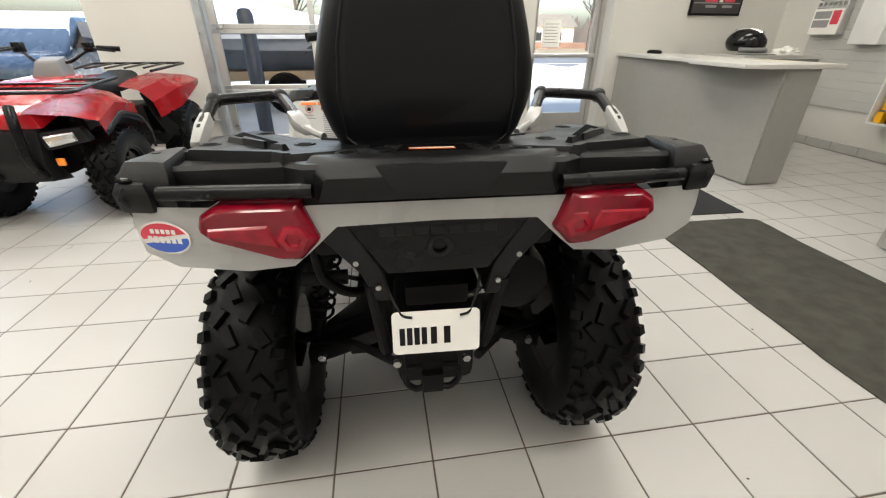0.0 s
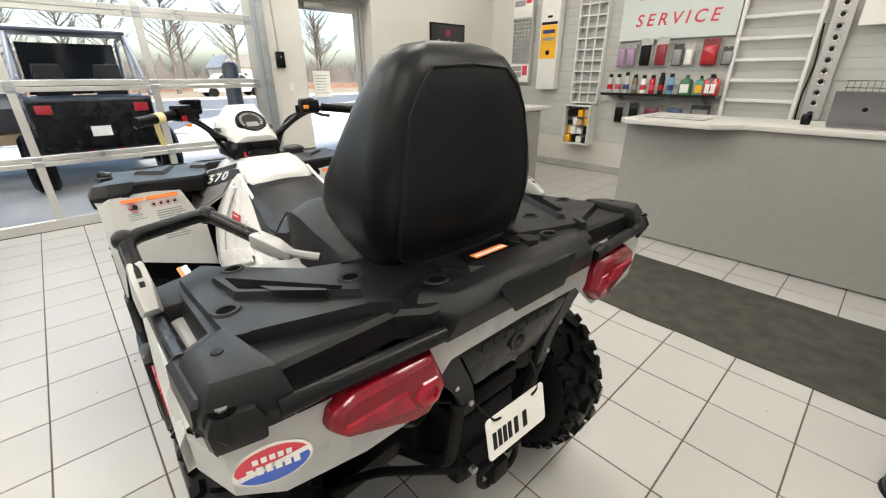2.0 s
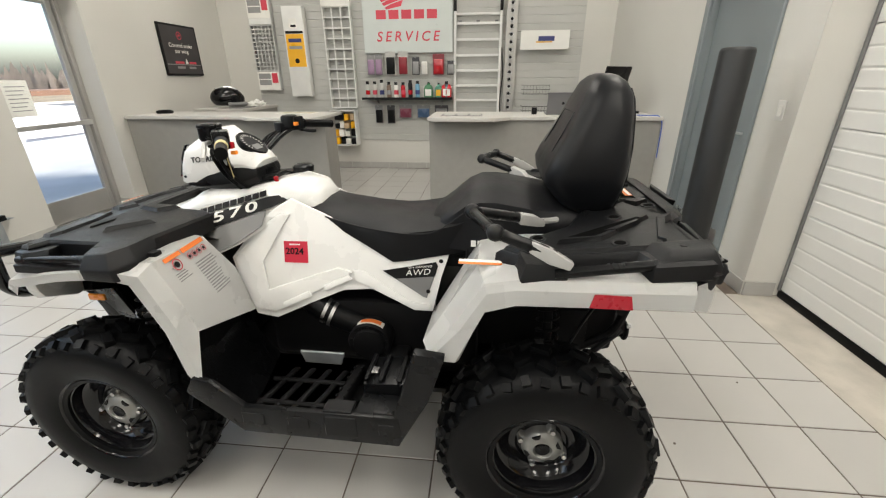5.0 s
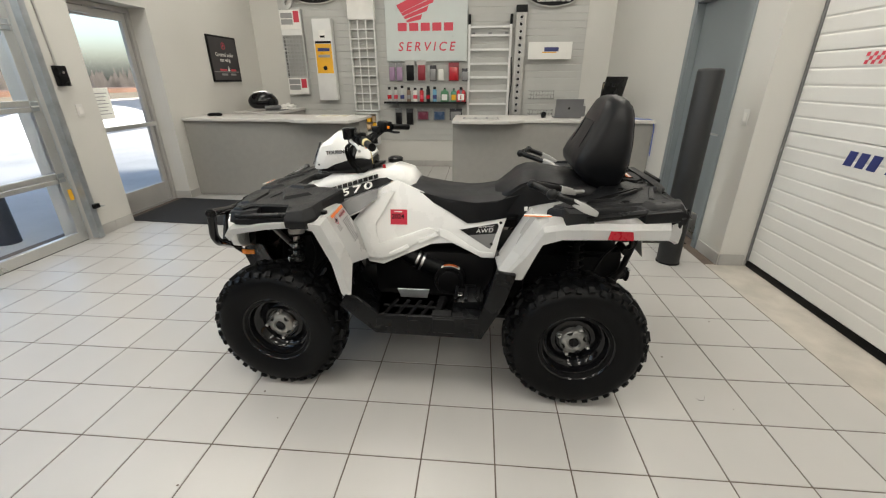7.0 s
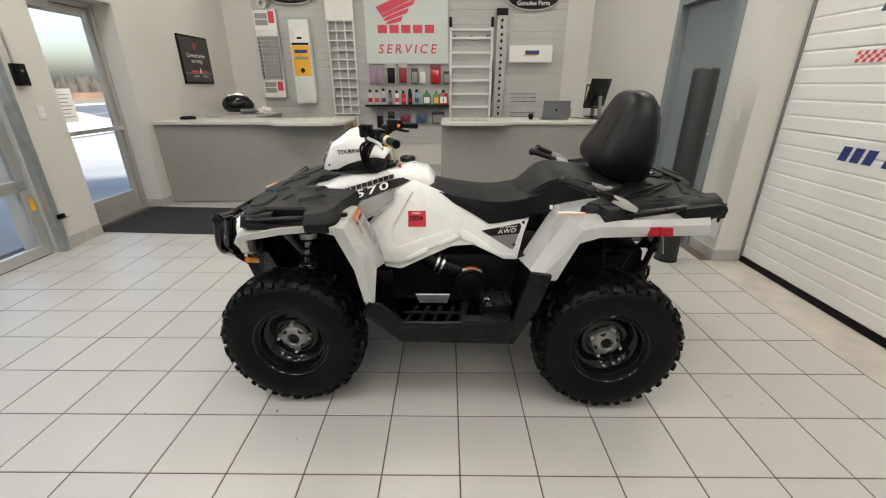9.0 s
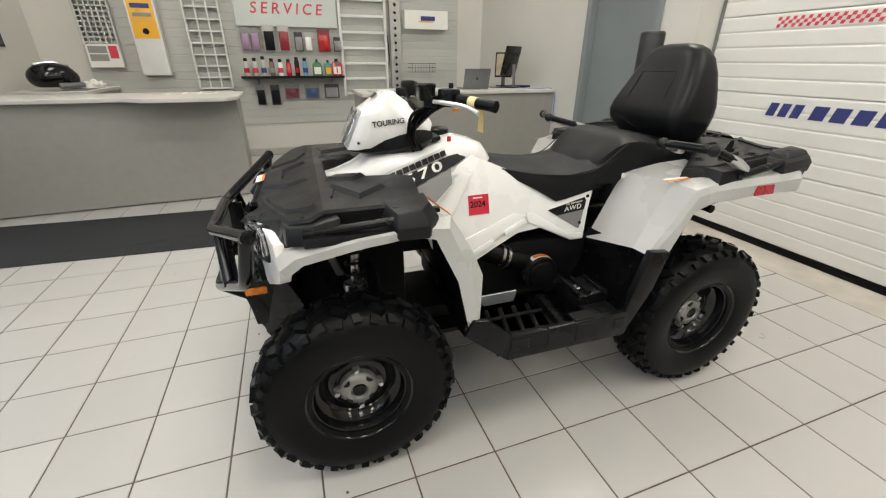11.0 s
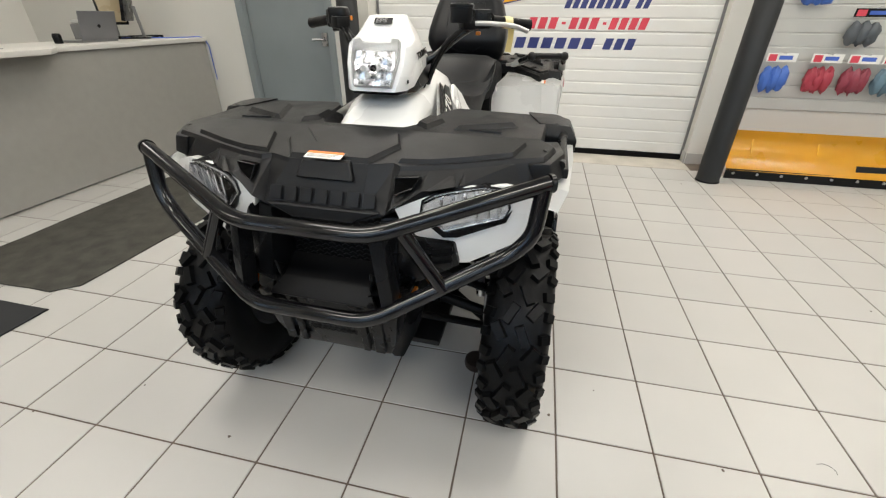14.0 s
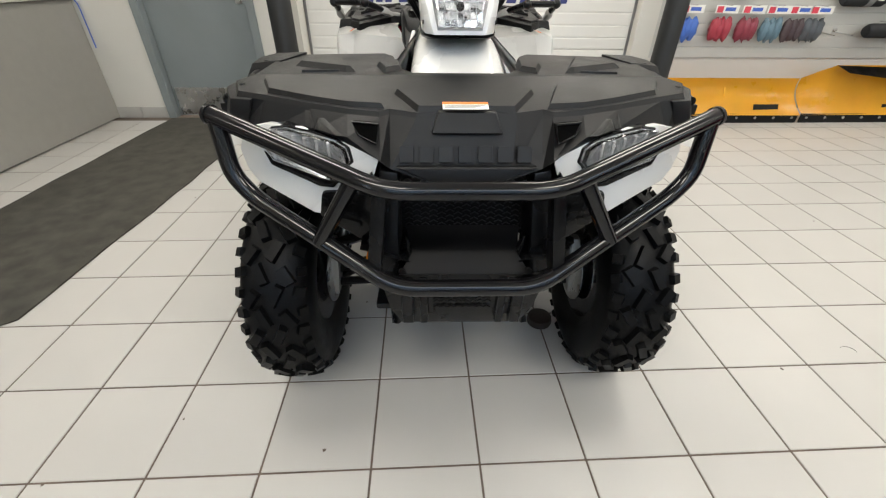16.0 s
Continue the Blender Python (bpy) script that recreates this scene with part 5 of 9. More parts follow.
# footwells
for s in (-1, 1):
    fw = ap("footwell", sheet([mir(r, s) for r in ([(0.22, 2.15, 0.66), (0.42, 2.14, 0.62), (0.585, 2.10, 0.55)], [(0.22, 2.09, 0.48), (0.42, 2.07, 0.47), (0.575, 2.045, 0.47)], [(0.22, 2.02, 0.375), (0.42, 1.98, 0.375), (0.58, 1.96, 0.375)], [(0.22, 1.70, 0.375), (0.42, 1.70, 0.375), (0.585, 1.70, 0.375)], [(0.22, 1.47, 0.385), (0.42, 1.47, 0.385), (0.585, 1.455, 0.385)], [(0.22, 1.42, 0.50), (0.42, 1.40, 0.52), (0.585, 1.385, 0.54)], [(0.22, 1.40, 0.66), (0.42, 1.370, 0.65), (0.545, 1.360, 0.648)])], 0.016, bevel=0.004), M_PLASTIC2, label="black moulded footwell with raised treads")
    # outer rail: upright lip along the floor and two slanting ends
    ap("outer_rail", prism([(1.955, 0.365), (1.945, 0.462), (1.46, 0.470), (1.45, 0.395), (1.46, 0.362)], "x", s * 0.570, s * 0.590, 0.005), M_PLASTIC2, fw)
    ap("rail_end", prism([(1.955, 0.365), (2.115, 0.50), (2.085, 0.555), (2.03, 0.545), (1.935, 0.462)], "x", s * 0.568, s * 0.588, 0.005), M_PLASTIC2, fw)
    ap("rail_end", prism([(1.46, 0.365), (1.475, 0.47), (1.41, 0.70), (1.325, 0.69), (1.37, 0.54)], "x", s * 0.556, s * 0.588, 0.006), M_PLASTIC2, fw)
    for y0, y1 in ((1.875, 1.945), (1.735, 1.80), (1.475, 1.52)):
        ap("rail_panel", box(s * 0.5895, s * 0.593, y0, y1, 0.40, 0.445, 0.002, seg=1), M_PLASTIC2, fw)
    ap("rail_plate", box(s * 0.587, s * 0.5935, 1.585, 1.685, 0.385, 0.46, 0.003, seg=1), M_PLASTIC2, fw)
    ap("rail_plate", box(s * 0.535, s * 0.584, 1.60, 1.69, 0.463, 0.474, 0.003, seg=1), M_PLASTIC2, fw)
    # slanting treads
    for i in range(5):
        y0 = 1.70 + i * 0.062
        ap("tread", loft([mir([(0.30, y0 - 0.05, 0.376), (0.30, y0 - 0.026, 0.376), (0.575, y0 + 0.040, 0.376), (0.575, y0 + 0.016, 0.376)], s), mir([(0.305, y0 - 0.046, 0.388), (0.305, y0 - 0.030, 0.388), (0.570, y0 + 0.036, 0.388), (0.570, y0 + 0.020, 0.388)], s)], bevel=0.003, seg=1), M_DARK, fw)
    for l0 in (0.36, 0.47):
        ap("tread_bar", box(s * l0, s * (l0 + 0.018), 1.66, 1.97, 0.376, 0.390, 0.004, seg=1), M_DARK, fw)
    # toothed foot peg
    pg = ap("foot_peg", loft([mir([(0.30, 1.648, 0.378), (0.30, 1.682, 0.378), (0.58, 1.712, 0.378), (0.58, 1.678, 0.378)], s), mir([(0.30, 1.650, 0.415), (0.30, 1.680, 0.415), (0.58, 1.710, 0.415), (0.58, 1.680, 0.415)], s)], bevel=0.003, seg=1), M_DARK, fw, "black toothed foot peg")
    for i in range(9):
        for k in (0, 1):
            l0, y0 = 0.315 + i * 0.028, 1.652 + 0.026 * k + i * 0.003
            ap("peg_tooth", box(s * l0, s * (l0 + 0.011), y0, y0 + 0.007, 0.414, 0.421, 0.001, seg=1), M_DARK, pg)
    # raised heel box with its open compartment
    hbx = ap("heel_box", prism([(1.46, 0.376), (1.605, 0.376), (1.60, 0.480), (1.46, 0.492)], "x", s * 0.33, s * 0.47, 0.006), M_PLASTIC2, fw)
    ap("heel_box", box(s * 0.475, s * 0.585, 1.47, 1.60, 0.378, 0.452, 0.006), M_PLASTIC2, fw)
    for y0, y1, l0, l1 in ((1.475, 1.492, 0.335, 0.465), (1.535, 1.552, 0.335, 0.465), (1.583, 1.598, 0.335, 0.465)):
        ap("box_rib", box(s * l0, s * l1, y0, y1, 0.486, 0.500, 0.003, seg=1), M_PLASTIC2, hbx)
    ap("box_clip", box(s * 0.40, s * 0.43, 1.56, 1.595, 0.488, 0.497, 0.002, seg=1), M_STEEL, hbx)
    ap("heel_plate", loft([mir([(0.245, 1.92, 0.420), (0.245, 1.895, 0.362), (0.245, 1.76, 0.366), (0.245, 1.745, 0.422)], s), mir([(0.255, 1.92, 0.420), (0.262, 1.895, 0.362), (0.262, 1.76, 0.366), (0.255, 1.745, 0.422)], s)], bevel=0.002, seg=1), M_GALV, fw, "bare grey metal plate")

# suspension
for s in (-1, 1):
    for y0, y1, yw, z0, z1 in ((2.30, 2.56, 2.44, 0.38, 0.27), (2.32, 2.52, 2.44, 0.55, 0.42)):
        bm = tube(mir([(0.14, y0, z0), (0.41, yw, z1)], s), 0.014, 10)
        tube(mir([(0.14, y1, z0), (0.41, yw, z1)], s), 0.014, 10, bm=bm)
        ap("control_arm", bm, M_DARK)
    for y0, y1, yw, z0, z1 in ((0.92, 1.20, 1.05, 0.42, 0.28),):
        bm = loft([mir([(0.13, y0, z0 - 0.02), (0.13, y1, z0 - 0.02), (0.13, y1, z0 + 0.03), (0.13, y0, z0 + 0.03)], s), mir([(0.38, yw - 0.05, z1 - 0.03), (0.38, yw + 0.05, z1 - 0.03), (0.38, yw + 0.05, z1 + 0.03), (0.38, yw - 0.05, z1 + 0.03)], s)], bevel=0.008)
        ap("control_arm", bm, M_PLASTIC)
    ap("arm_bolt", lathe([(0, 0), (0.012, 0), (0.012, 0.02), (0, 0.02)], 12, "y", m=Matrix.Translation((s * 0.33, 0.965, 0.31))), M_STEEL)
    for nm, top, bot in (("front_shock", (0.30, 2.40, 0.86), (0.36, 2.44, 0.40)), ("rear_shock", (0.24, 1.02, 0.80), (0.34, 1.02, 0.36))):
        a, b = Vector(mir([top], s)[0]), Vector(mir([bot], s)[0])
        sh = ap(nm, rod(a, b, 0.016, 14), M_STEEL if nm == "front_shock" else M_DARK)
        turns, coil = 9, []
        d = (b - a).normalized()
        u = d.orthogonal().normalized()
        v = d.cross(u)
        for k in range(turns * 12 + 1):
            t = k / (turns * 12)
            an = 2 * math.pi * k / 12
            coil.append(a + (b - a) * (0.10 + 0.72 * t) + 0.034 * (math.cos(an) * u + math.sin(an) * v))
        ap("coil_spring", tube(coil, 0.0055, 6), M_DARK, sh)
    ap("brake_disc", lathe([(0.03, -0.002), (0.10, -0.002), (0.10, 0.002), (0.03, 0.002)], 32, "x", closed=True, m=Matrix.Translation((s * 0.40, 2.445, 0.318))), M_STEEL)
    ap("axle", rod((s * 0.12, 2.445, 0.40), (s * 0.42, 2.445, 0.325), 0.018), M_RUBBER)
    kn = ap("steering_knuckle", loft([mir([(0.385, 2.405, 0.25), (0.415, 2.405, 0.25), (0.415, 2.485, 0.25), (0.385, 2.485, 0.25)], s), mir([(0.375, 2.400, 0.34), (0.418, 2.400, 0.34), (0.418, 2.490, 0.34), (0.375, 2.490, 0.34)], s), mir([(0.375, 2.425, 0.45), (0.402, 2.425, 0.45), (0.402, 2.460, 0.45), (0.375, 2.460, 0.45)], s)], bevel=0.008), M_HUB, label="bare grey cast steering knuckle")
    ap("brake_caliper", box(s * 0.368, s * 0.412, 2.335, 2.400, 0.31, 0.41, 0.012), M_STEEL, kn)
    ap("tie_rod", tube(mir([(0.08, 2.36, 0.47), (0.375, 2.385, 0.385)], s), 0.009, 10), M_STEEL, kn)
    bt = bmesh.new()
    for k in range(6):
        x0 = 0.16 + 0.012 * k
        lathe([(0.022, -0.005), (0.040 - 0.003 * k, 0.0), (0.022, 0.005)], 18, "x", m=Matrix.Translation((s * x0, 2.445, 0.390 - 0.0030 * k)), bm=bt)
    ap("axle_boot", bt, M_RUBBER, kn)
    ap("brake_hose", tube(mir([(0.385, 2.37, 0.41), (0.36, 2.34, 0.52), (0.28, 2.33, 0.62), (0.22, 2.38, 0.70)], s), 0.005, 8, 0.06), M_RUBBER, kn)
    for k, (zt_, m_) in enumerate(((0.80, M_STEEL), (0.755, M_SILVER), (0.61, M_STEEL))):
        ap("damper_collar", lathe([(0.020, -0.012), (0.039, -0.012), (0.041, 0.0), (0.039, 0.012), (0.020, 0.012)], 22, "z", m=Matrix.Translation((s * (0.30 + 0.06 * (0.86 - zt_) / 0.46), 2.40 + 0.04 * (0.86 - zt_) / 0.46, zt_)) @ Matrix.Rotation(radians(-s * 7.4), 4, "Y")), m_, kn)
    ap("fender_stay", loft([mir([(0.40, 2.545, 0.875), (0.43, 2.545, 0.875), (0.43, 2.520, 0.875), (0.40, 2.520, 0.875)], s), mir([(0.20, 2.475, 0.60), (0.23, 2.475, 0.60), (0.23, 2.450, 0.60), (0.20, 2.450, 0.60)], s)], bevel=0.004, seg=1), M_GREYP, kn)
    ap("axle", rod((s * 0.12, 1.05, 0.42), (s * 0.40, 1.05, 0.325), 0.018), M_RUBBER)

# front fenders and their rear flaps
for s in (-1, 1):
    inner = [(0.30, 2.66, 0.845), (0.30, 2.60, 0.865), (0.30, 2.42, 0.890), (0.30, 2.24, 0.905), (0.300, 2.166, 0.895), (0.250, 2.110, 0.76), (0.248, 2.066, 0.592)]
    shoul = [(0.50, 2.64, 0.825), (0.515, 2.59, 0.860), (0.53, 2.42, 0.884), (0.535, 2.25, 0.900), (0.535, 2.150, 0.905), (0.545, 2.078, 0.78), (0.552, 2.046, 0.700)]
    lip = [(0.552, 2.63, 0.808), (0.572, 2.585, 0.846), (0.582, 2.42, 0.880), (0.582, 2.255, 0.894), (0.574, 2.165, 0.88), (0.578, 2.092, 0.72), (0.579, 2.062, 0.512)]
    turn = [(0.548, 2.615, 0.782), (0.568, 2.57, 0.822), (0.577, 2.42, 0.853), (0.577, 2.27, 0.868), (0.570, 2.205, 0.85), (0.573, 2.135, 0.70), (0.575, 2.094, 0.506)]
    ff = ap("front_fender", sheet([mir(r, s) for r in (inner, shoul, lip, turn)], 0.005), M_WHITE, label="glossy white front fender", angle=14)
    wl = [[(l * 0.97, y, z - 0.02) for l, y, z in r] for r in (inner[:5], shoul[:5])]
    ap("wheel_liner", sheet([mir(r, s) for r in ([(0.16, y, z - 0.06) for _, y, z in inner[:5]], wl[0], wl[1])], 0.004), M_DARK, ff)
    ap("mud_flap", sheet([mir([(0.27, 2.135, 0.78), (0.44, 2.130, 0.74), (0.568, 2.128, 0.70)], s), mir([(0.28, 2.105, 0.50), (0.44, 2.100, 0.46), (0.570, 2.104, 0.48)], s)], 0.006), M_DARK, ff)
    # warning labels on the flap
    mm = on_plane((-0.505, 2.1435, 0.900), (1, 0.10, 0.0), (0, 0.42, 0.91)) if s < 0 else on_plane((0.310, 2.1630, 0.900), (1, -0.10, 0.0), (0, 0.42, 0.91))
    lb = ap("warning_decal", flat(rect(0.0, 0.072, -0.013, 0.0), 0.001, mm @ Matrix.Translation((0, 0, 0.001))), M_ORANGE, ff, "printed warning decals with orange headings")
    ap("decal_band", flat(rect(0.080, 0.188, -0.015, 0.0), 0.001, mm @ Matrix.Translation((0, 0, 0.001))), M_ORANGE, lb)
    for i in range(13):
        ap("printed_line", flat(rect(0.098, 0.098 + random.uniform(0.070, 0.096), -0.064 - i * 0.0092, -0.0605 - i * 0.0092), 0.0008, mm @ Matrix.Translation((0, 0, 0.001))), M_GREYINK, lb)
    for i in range(4):
        ap("printed_line", flat(rect(0.006, 0.006 + random.uniform(0.04, 0.06), -0.058 - i * 0.0075, -0.0555 - i * 0.0075), 0.0008, mm @ Matrix.Translation((0, 0, 0.001))), M_GREYINK, lb)
    for cx in (0.036, 0.098, 0.122, 0.146, 0.170):
        r = 0.018 if cx < 0.05 else 0.0105
        ap("pictogram", lathe([(r * 0.86, 0), (r, 0), (r, 0.0009), (r * 0.86, 0.0009)], 20, "z", closed=True, m=mm @ Matrix.Translation((cx, -0.033, 0.001))), M_CRIMSON, lb)
        ap("pictogram", flat([(r * 0.55 * math.cos(k), r * 0.55 * math.sin(k)) for k in np.linspace(0, 6.28, 9)[:-1]], 0.0008, mm @ Matrix.Translation((cx, -0.033, 0.001))), M_INK, lb)

# body sides
def side_l(y, z):
    """How far out the flat of the side panel lies."""
    return 0.188 + 0.046 * (y - 1.75) - 0.234 * (z - 0.75)


def side_plane(s, y, z):
    return on_plane((s * side_l(y, z), y, z), (0.046, s, 0), (s * -0.234, 0, 1))


def side_plate(pts, s, out, deep, bevel=0.003):
    """A plate on the flat of the side panel, from points along and up."""
    return loft([[(s * (side_l(y, z) + d), y, z) for y, z in pts] for d in (out, -deep)], bevel=bevel, seg=2)


for s in (-1, 1):
    rim_ = [(1.925, 0.985), (1.785, 0.925), (1.671, 0.872), (1.555, 0.806), (1.43, 0.825), (1.345, 0.845), (1.385, 0.72), (1.412, 0.600), (1.479, 0.602), (1.55, 0.636), (1.632, 0.674), (1.736, 0.667), (1.84, 0.624), (1.988, 0.558), (2.065, 0.570), (2.115, 0.66), (2.150, 0.775), (2.06, 0.885), (1.985, 0.950)]
    sp = ap("side_panel", side_plate(rim_, s, 0.0, 0.012), M_WHITE, label="glossy white side panel with embossed ridges", angle=30)
    band = [(1.925, 0.934), (2.030, 0.764), (2.012, 0.665), (1.754, 0.752), (1.700, 0.735), (1.840, 0.660), (1.985, 0.586), (2.066, 0.596), (2.108, 0.68), (2.132, 0.778), (2.045, 0.882), (1.965, 0.935)]
    ap("panel_ridge", side_plate(band, s, 0.011, -0.001, 0.005), M_WHITE, sp, angle=30)
    ap("panel_ridge", side_plate([(1.700, 0.748), (1.655, 0.738), (1.552, 0.672), (1.490, 0.636), (1.420, 0.630), (1.418, 0.606), (1.479, 0.607), (1.550, 0.641), (1.632, 0.680), (1.690, 0.705)], s, 0.008, -0.001, 0.004), M_WHITE, sp, angle=30)
    for bar in ([(1.958, 0.622), (1.862, 0.666), (1.850, 0.648), (1.955, 0.600)], [(1.806, 0.688), (1.716, 0.730), (1.700, 0.714), (1.802, 0.668)]):
        ap("panel_ridge", side_plate(bar, s, 0.016, -0.008, 0.003), M_WHITE, sp, angle=30)
    # quarter panel ahead of the side panel, with the name decal
    o = Vector((s * 0.179, 2.254, 0.921))
    rv = Vector((s * -0.060, -0.225, 0.060)).normalized()
    uv = Vector((s * -0.527, 0.348, 0.776))
    at = lambda u, v: tuple(o + rv * u + uv * v)
    qp = ap("quarter_panel", sheet([[at(u, 0.034) for u in (-0.08, 0.05, 0.18, 0.335)], [at(u, -0.058) for u in (-0.08, 0.05, 0.18, 0.335)], [at(-0.07, -0.16), at(0.03, -0.16), at(0.12, -0.145), at(0.22, -0.11)]], 0.004), M_WHITE, label="white quarter panel with a black decal")
    mm = on_plane(at(0, 0), rv, uv) if s < 0 else on_plane(at(0.30, 0), -rv, uv)
    turned = (lambda p: p) if s < 0 else (lambda p: [(0.30 - a, b) for a, b in p])
    dk = ap("name_decal", flat(turned([(-0.02, -0.062), (0.10, -0.056), (0.255, -0.046), (0.318, -0.036), (0.292, -0.010), (0.255, -0.004), (-0.02, -0.004)]), 0.0012, mm @ Matrix.Translation((0, 0, 0.006))), M_INK, qp, "black decal with white number")
    ap("grey_field", flat(turned([(-0.06, -0.155), (0.03, -0.155), (0.115, -0.140), (0.21, -0.105), (0.235, -0.050), (0.10, -0.060), (-0.06, -0.066)]), 0.0012, mm @ Matrix.Translation((0, 0, 0.0052))), M_GREYP, dk)
    for k, digit in enumerate("570"):
        bm = text_bm(digit, 0.052, 0.0006, bold=0.0008)
        bm.transform(mm @ Matrix.Translation((0.040 if s < 0 else 0.075, -0.042, 0.008)) @ Matrix.Translation((k * 0.060, 0, 0)) @ Matrix(((1.85, 0.2, 0, 0), (0, 1, 0, 0), (0, 0, 1, 0), (0, 0, 0, 1))))
        ap("number", bm, M_PAPER, dk)
    for i in range(9):
        u = 0.004 + i * 0.0275 if s < 0 else 0.05 + i * 0.0275
        ap("name_bar", flat([(u, 0.002), (u + 0.0235, 0.002), (u + 0.0270, 0.023), (u + 0.0035, 0.023)], 0.0008, mm @ Matrix.Translation((0, 0, 0.006))), M_INK, dk)
    # triangular badge beneath the saddle
    mm = side_plane(s, 1.593 if s < 0 else 1.393, 0.742)
    turned = (lambda p: p) if s < 0 else (lambda p: [(0.20 - a, b) for a, b in p])
    bd = ap("drive_badge", flat(turned([(0, 0.0), (0.19, 0.036), (0.197, 0.020), (0.158, -0.096), (0.145, -0.092)]), 0.002, mm @ Matrix.Translation((0, 0, 0.0005))), M_GREYP, sp, "grey and black triangular badge")
    ap("badge_field", flat(turned([(0, 0.0), (0.19, 0.036), (0.197, 0.020), (0.186, -0.016), (0.045, -0.028)]), 0.001, mm @ Matrix.Translation((0, 0, 0.003))), M_INK, bd)
    for words, size, u, v in (("AWD", 0.030, 0.082, -0.016), ("ON DEMAND", 0.0115, 0.090, 0.010)):
        bm = text_bm(words, size, 0.0005, spacing=1.1)
        bm.transform(mm @ Matrix.Translation((u if s < 0 else 0.195 - u - 0.085, v, 0.0045)) @ Matrix(((1.15, 0.15, 0, 0), (0.10 if s < 0 else -0.10, 1, 0, 0), (0, 0, 1, 0), (0, 0, 0, 1))))
        ap("badge_word", bm, M_PAPER, bd)
    for yy, zz in ((1.386, 0.780), (1.430, 0.672)):
        ap("panel_screw", lathe([(0, 0), (0.008, 0), (0.006, 0.004), (0, 0.004)], 12, "x", m=Matrix.Translation((s * (side_l(yy, zz) + 0.001), yy, zz)) @ Matrix.Rotation(0 if s > 0 else math.pi, 4, "Z")), M_INK, sp)

# the year sticker
mm = side_plane(-1, 1.953, 0.838) @ Matrix.Translation((0, 0, -0.0105))
st = ap("year_sticker", flat(rect(0, 0.087, -0.078, 0), 0.001, mm @ Matrix.Translation((0, 0, 0.012))), M_STKRED, label="red registration sticker reading 2024")
bm = text_bm("2024", 0.033, 0.0005, bold=0.0008)
bm.transform(mm @ Matrix.Translation((0.006, -0.047, 0.0135)))
ap("year", bm, M_INK, st)
ap("sticker_line", flat(rect(0.02, 0.06, -0.014, -0.009), 0.0006, mm @ Matrix.Translation((0, 0, 0.013))), M_PAPER, st)


def arch(w, zb, zt, k=0.6, top=0.0):
    return lambda y: [(-w, y, zb), (-w, y, zt - 0.05), (-w * 0.86, y, zt - 0.018), (-w * k, y, zt), (0, y, zt + top), (w * k, y, zt), (w * 0.86, y, zt - 0.018), (w, y, zt - 0.05), (w, y, zb)]


# tank cover between the pod and the saddle
ap("tank_cover", loft([arch(0.125, 0.86, 0.910)(2.49), arch(0.135, 0.86, 0.924)(2.42), arch(0.135, 0.86, 0.948)(2.36), arch(0.128, 0.86, 0.985)(2.30), arch(0.125, 0.86, 1.002)(2.24), arch(0.128, 0.86, 1.004)(2.12), arch(0.124, 0.86, 1.024)(2.02), arch(0.120, 0.86, 1.038)(1.94), arch(0.118, 0.86, 1.018)(1.865), arch(0.11, 0.86, 0.975)(1.83)]), M_WHITE, label="white tank cover", angle=50)
ap("dash_insert", loft([[(-0.05, 2.02, 1.03), (0.05, 2.02, 1.03), (0.05, 2.02, 1.048), (-0.05, 2.02, 1.048)], [(-0.075, 2.16, 1.0), (0.075, 2.16, 1.0), (0.075, 2.16, 1.035), (-0.075, 2.16, 1.035)]], bevel=0.008), M_PLASTIC2)
ap("fuel_cap", lathe([(0, 0), (0.04, 0), (0.042, 0.02), (0.03, 0.028), (0, 0.028)], 24, "z", m=Matrix.Translation((0.11, 1.98, 1.03))), M_PLASTIC2)
ap("ignition_tag", box(-0.083, -0.076, 1.99, 2.006, 1.030, 1.050, 0.003), M_RED, label="red plastic tab")

# saddle: rider's part and the raised passenger part
def seat_sec(y, w, zt, zb, k=0.7, wb=None):
    """A slice of a saddle; wb: half width at its lower edge."""
    wb = wb or w
    wm = (w * 1.02 + wb) / 2 if wb < w else w * 1.02
    half_ = [(wb, zb), (wm, (zt + zb) / 2), (w * 0.97, zt - 0.028), (w * k, zt - 0.006)]
    return [(-a, y, z) for a, z in half_] + [(0, y, zt)] + [(a, y, z) for a, z in half_[::-1]]


rider = [(1.895, 0.10, 0.968, 0.945), (1.87, 0.13, 0.975, 0.930), (1.78, 0.150, 0.948, 0.898), (1.65, 0.172, 0.925, 0.832), (1.555, 0.190, 0.916, 0.776), (1.50, 0.194, 0.918, 0.782), (1.42, 0.200, 0.930, 0.796), (1.33, 0.206, 0.955, 0.812), (1.28, 0.208, 0.98, 0.825)]
sd = ap("saddle", loft([seat_sec(*q, wb=min(q[1], side_l(q[0], q[3]) + 0.008)) for q in rider]), M_VINYL, label="black vinyl saddle", angle=55)
ap("passenger_seat", loft([seat_sec(1.43, 0.13, 0.925, 0.88), seat_sec(1.37, 0.182, 0.965, 0.835, wb=0.172), seat_sec(1.305, 0.206, 1.018, 0.835, wb=0.188), seat_sec(1.26, 0.213, 1.036, 0.832), seat_sec(1.20, 0.217, 1.038, 0.842), seat_sec(1.10, 0.22, 1.022, 0.855), seat_sec(0.98, 0.215, 1.002, 0.872), seat_sec(0.92, 0.20, 0.990, 0.885), seat_sec(0.895, 0.18, 0.972, 0.90)]), M_VINYL, label="raised black vinyl passenger seat", angle=55)
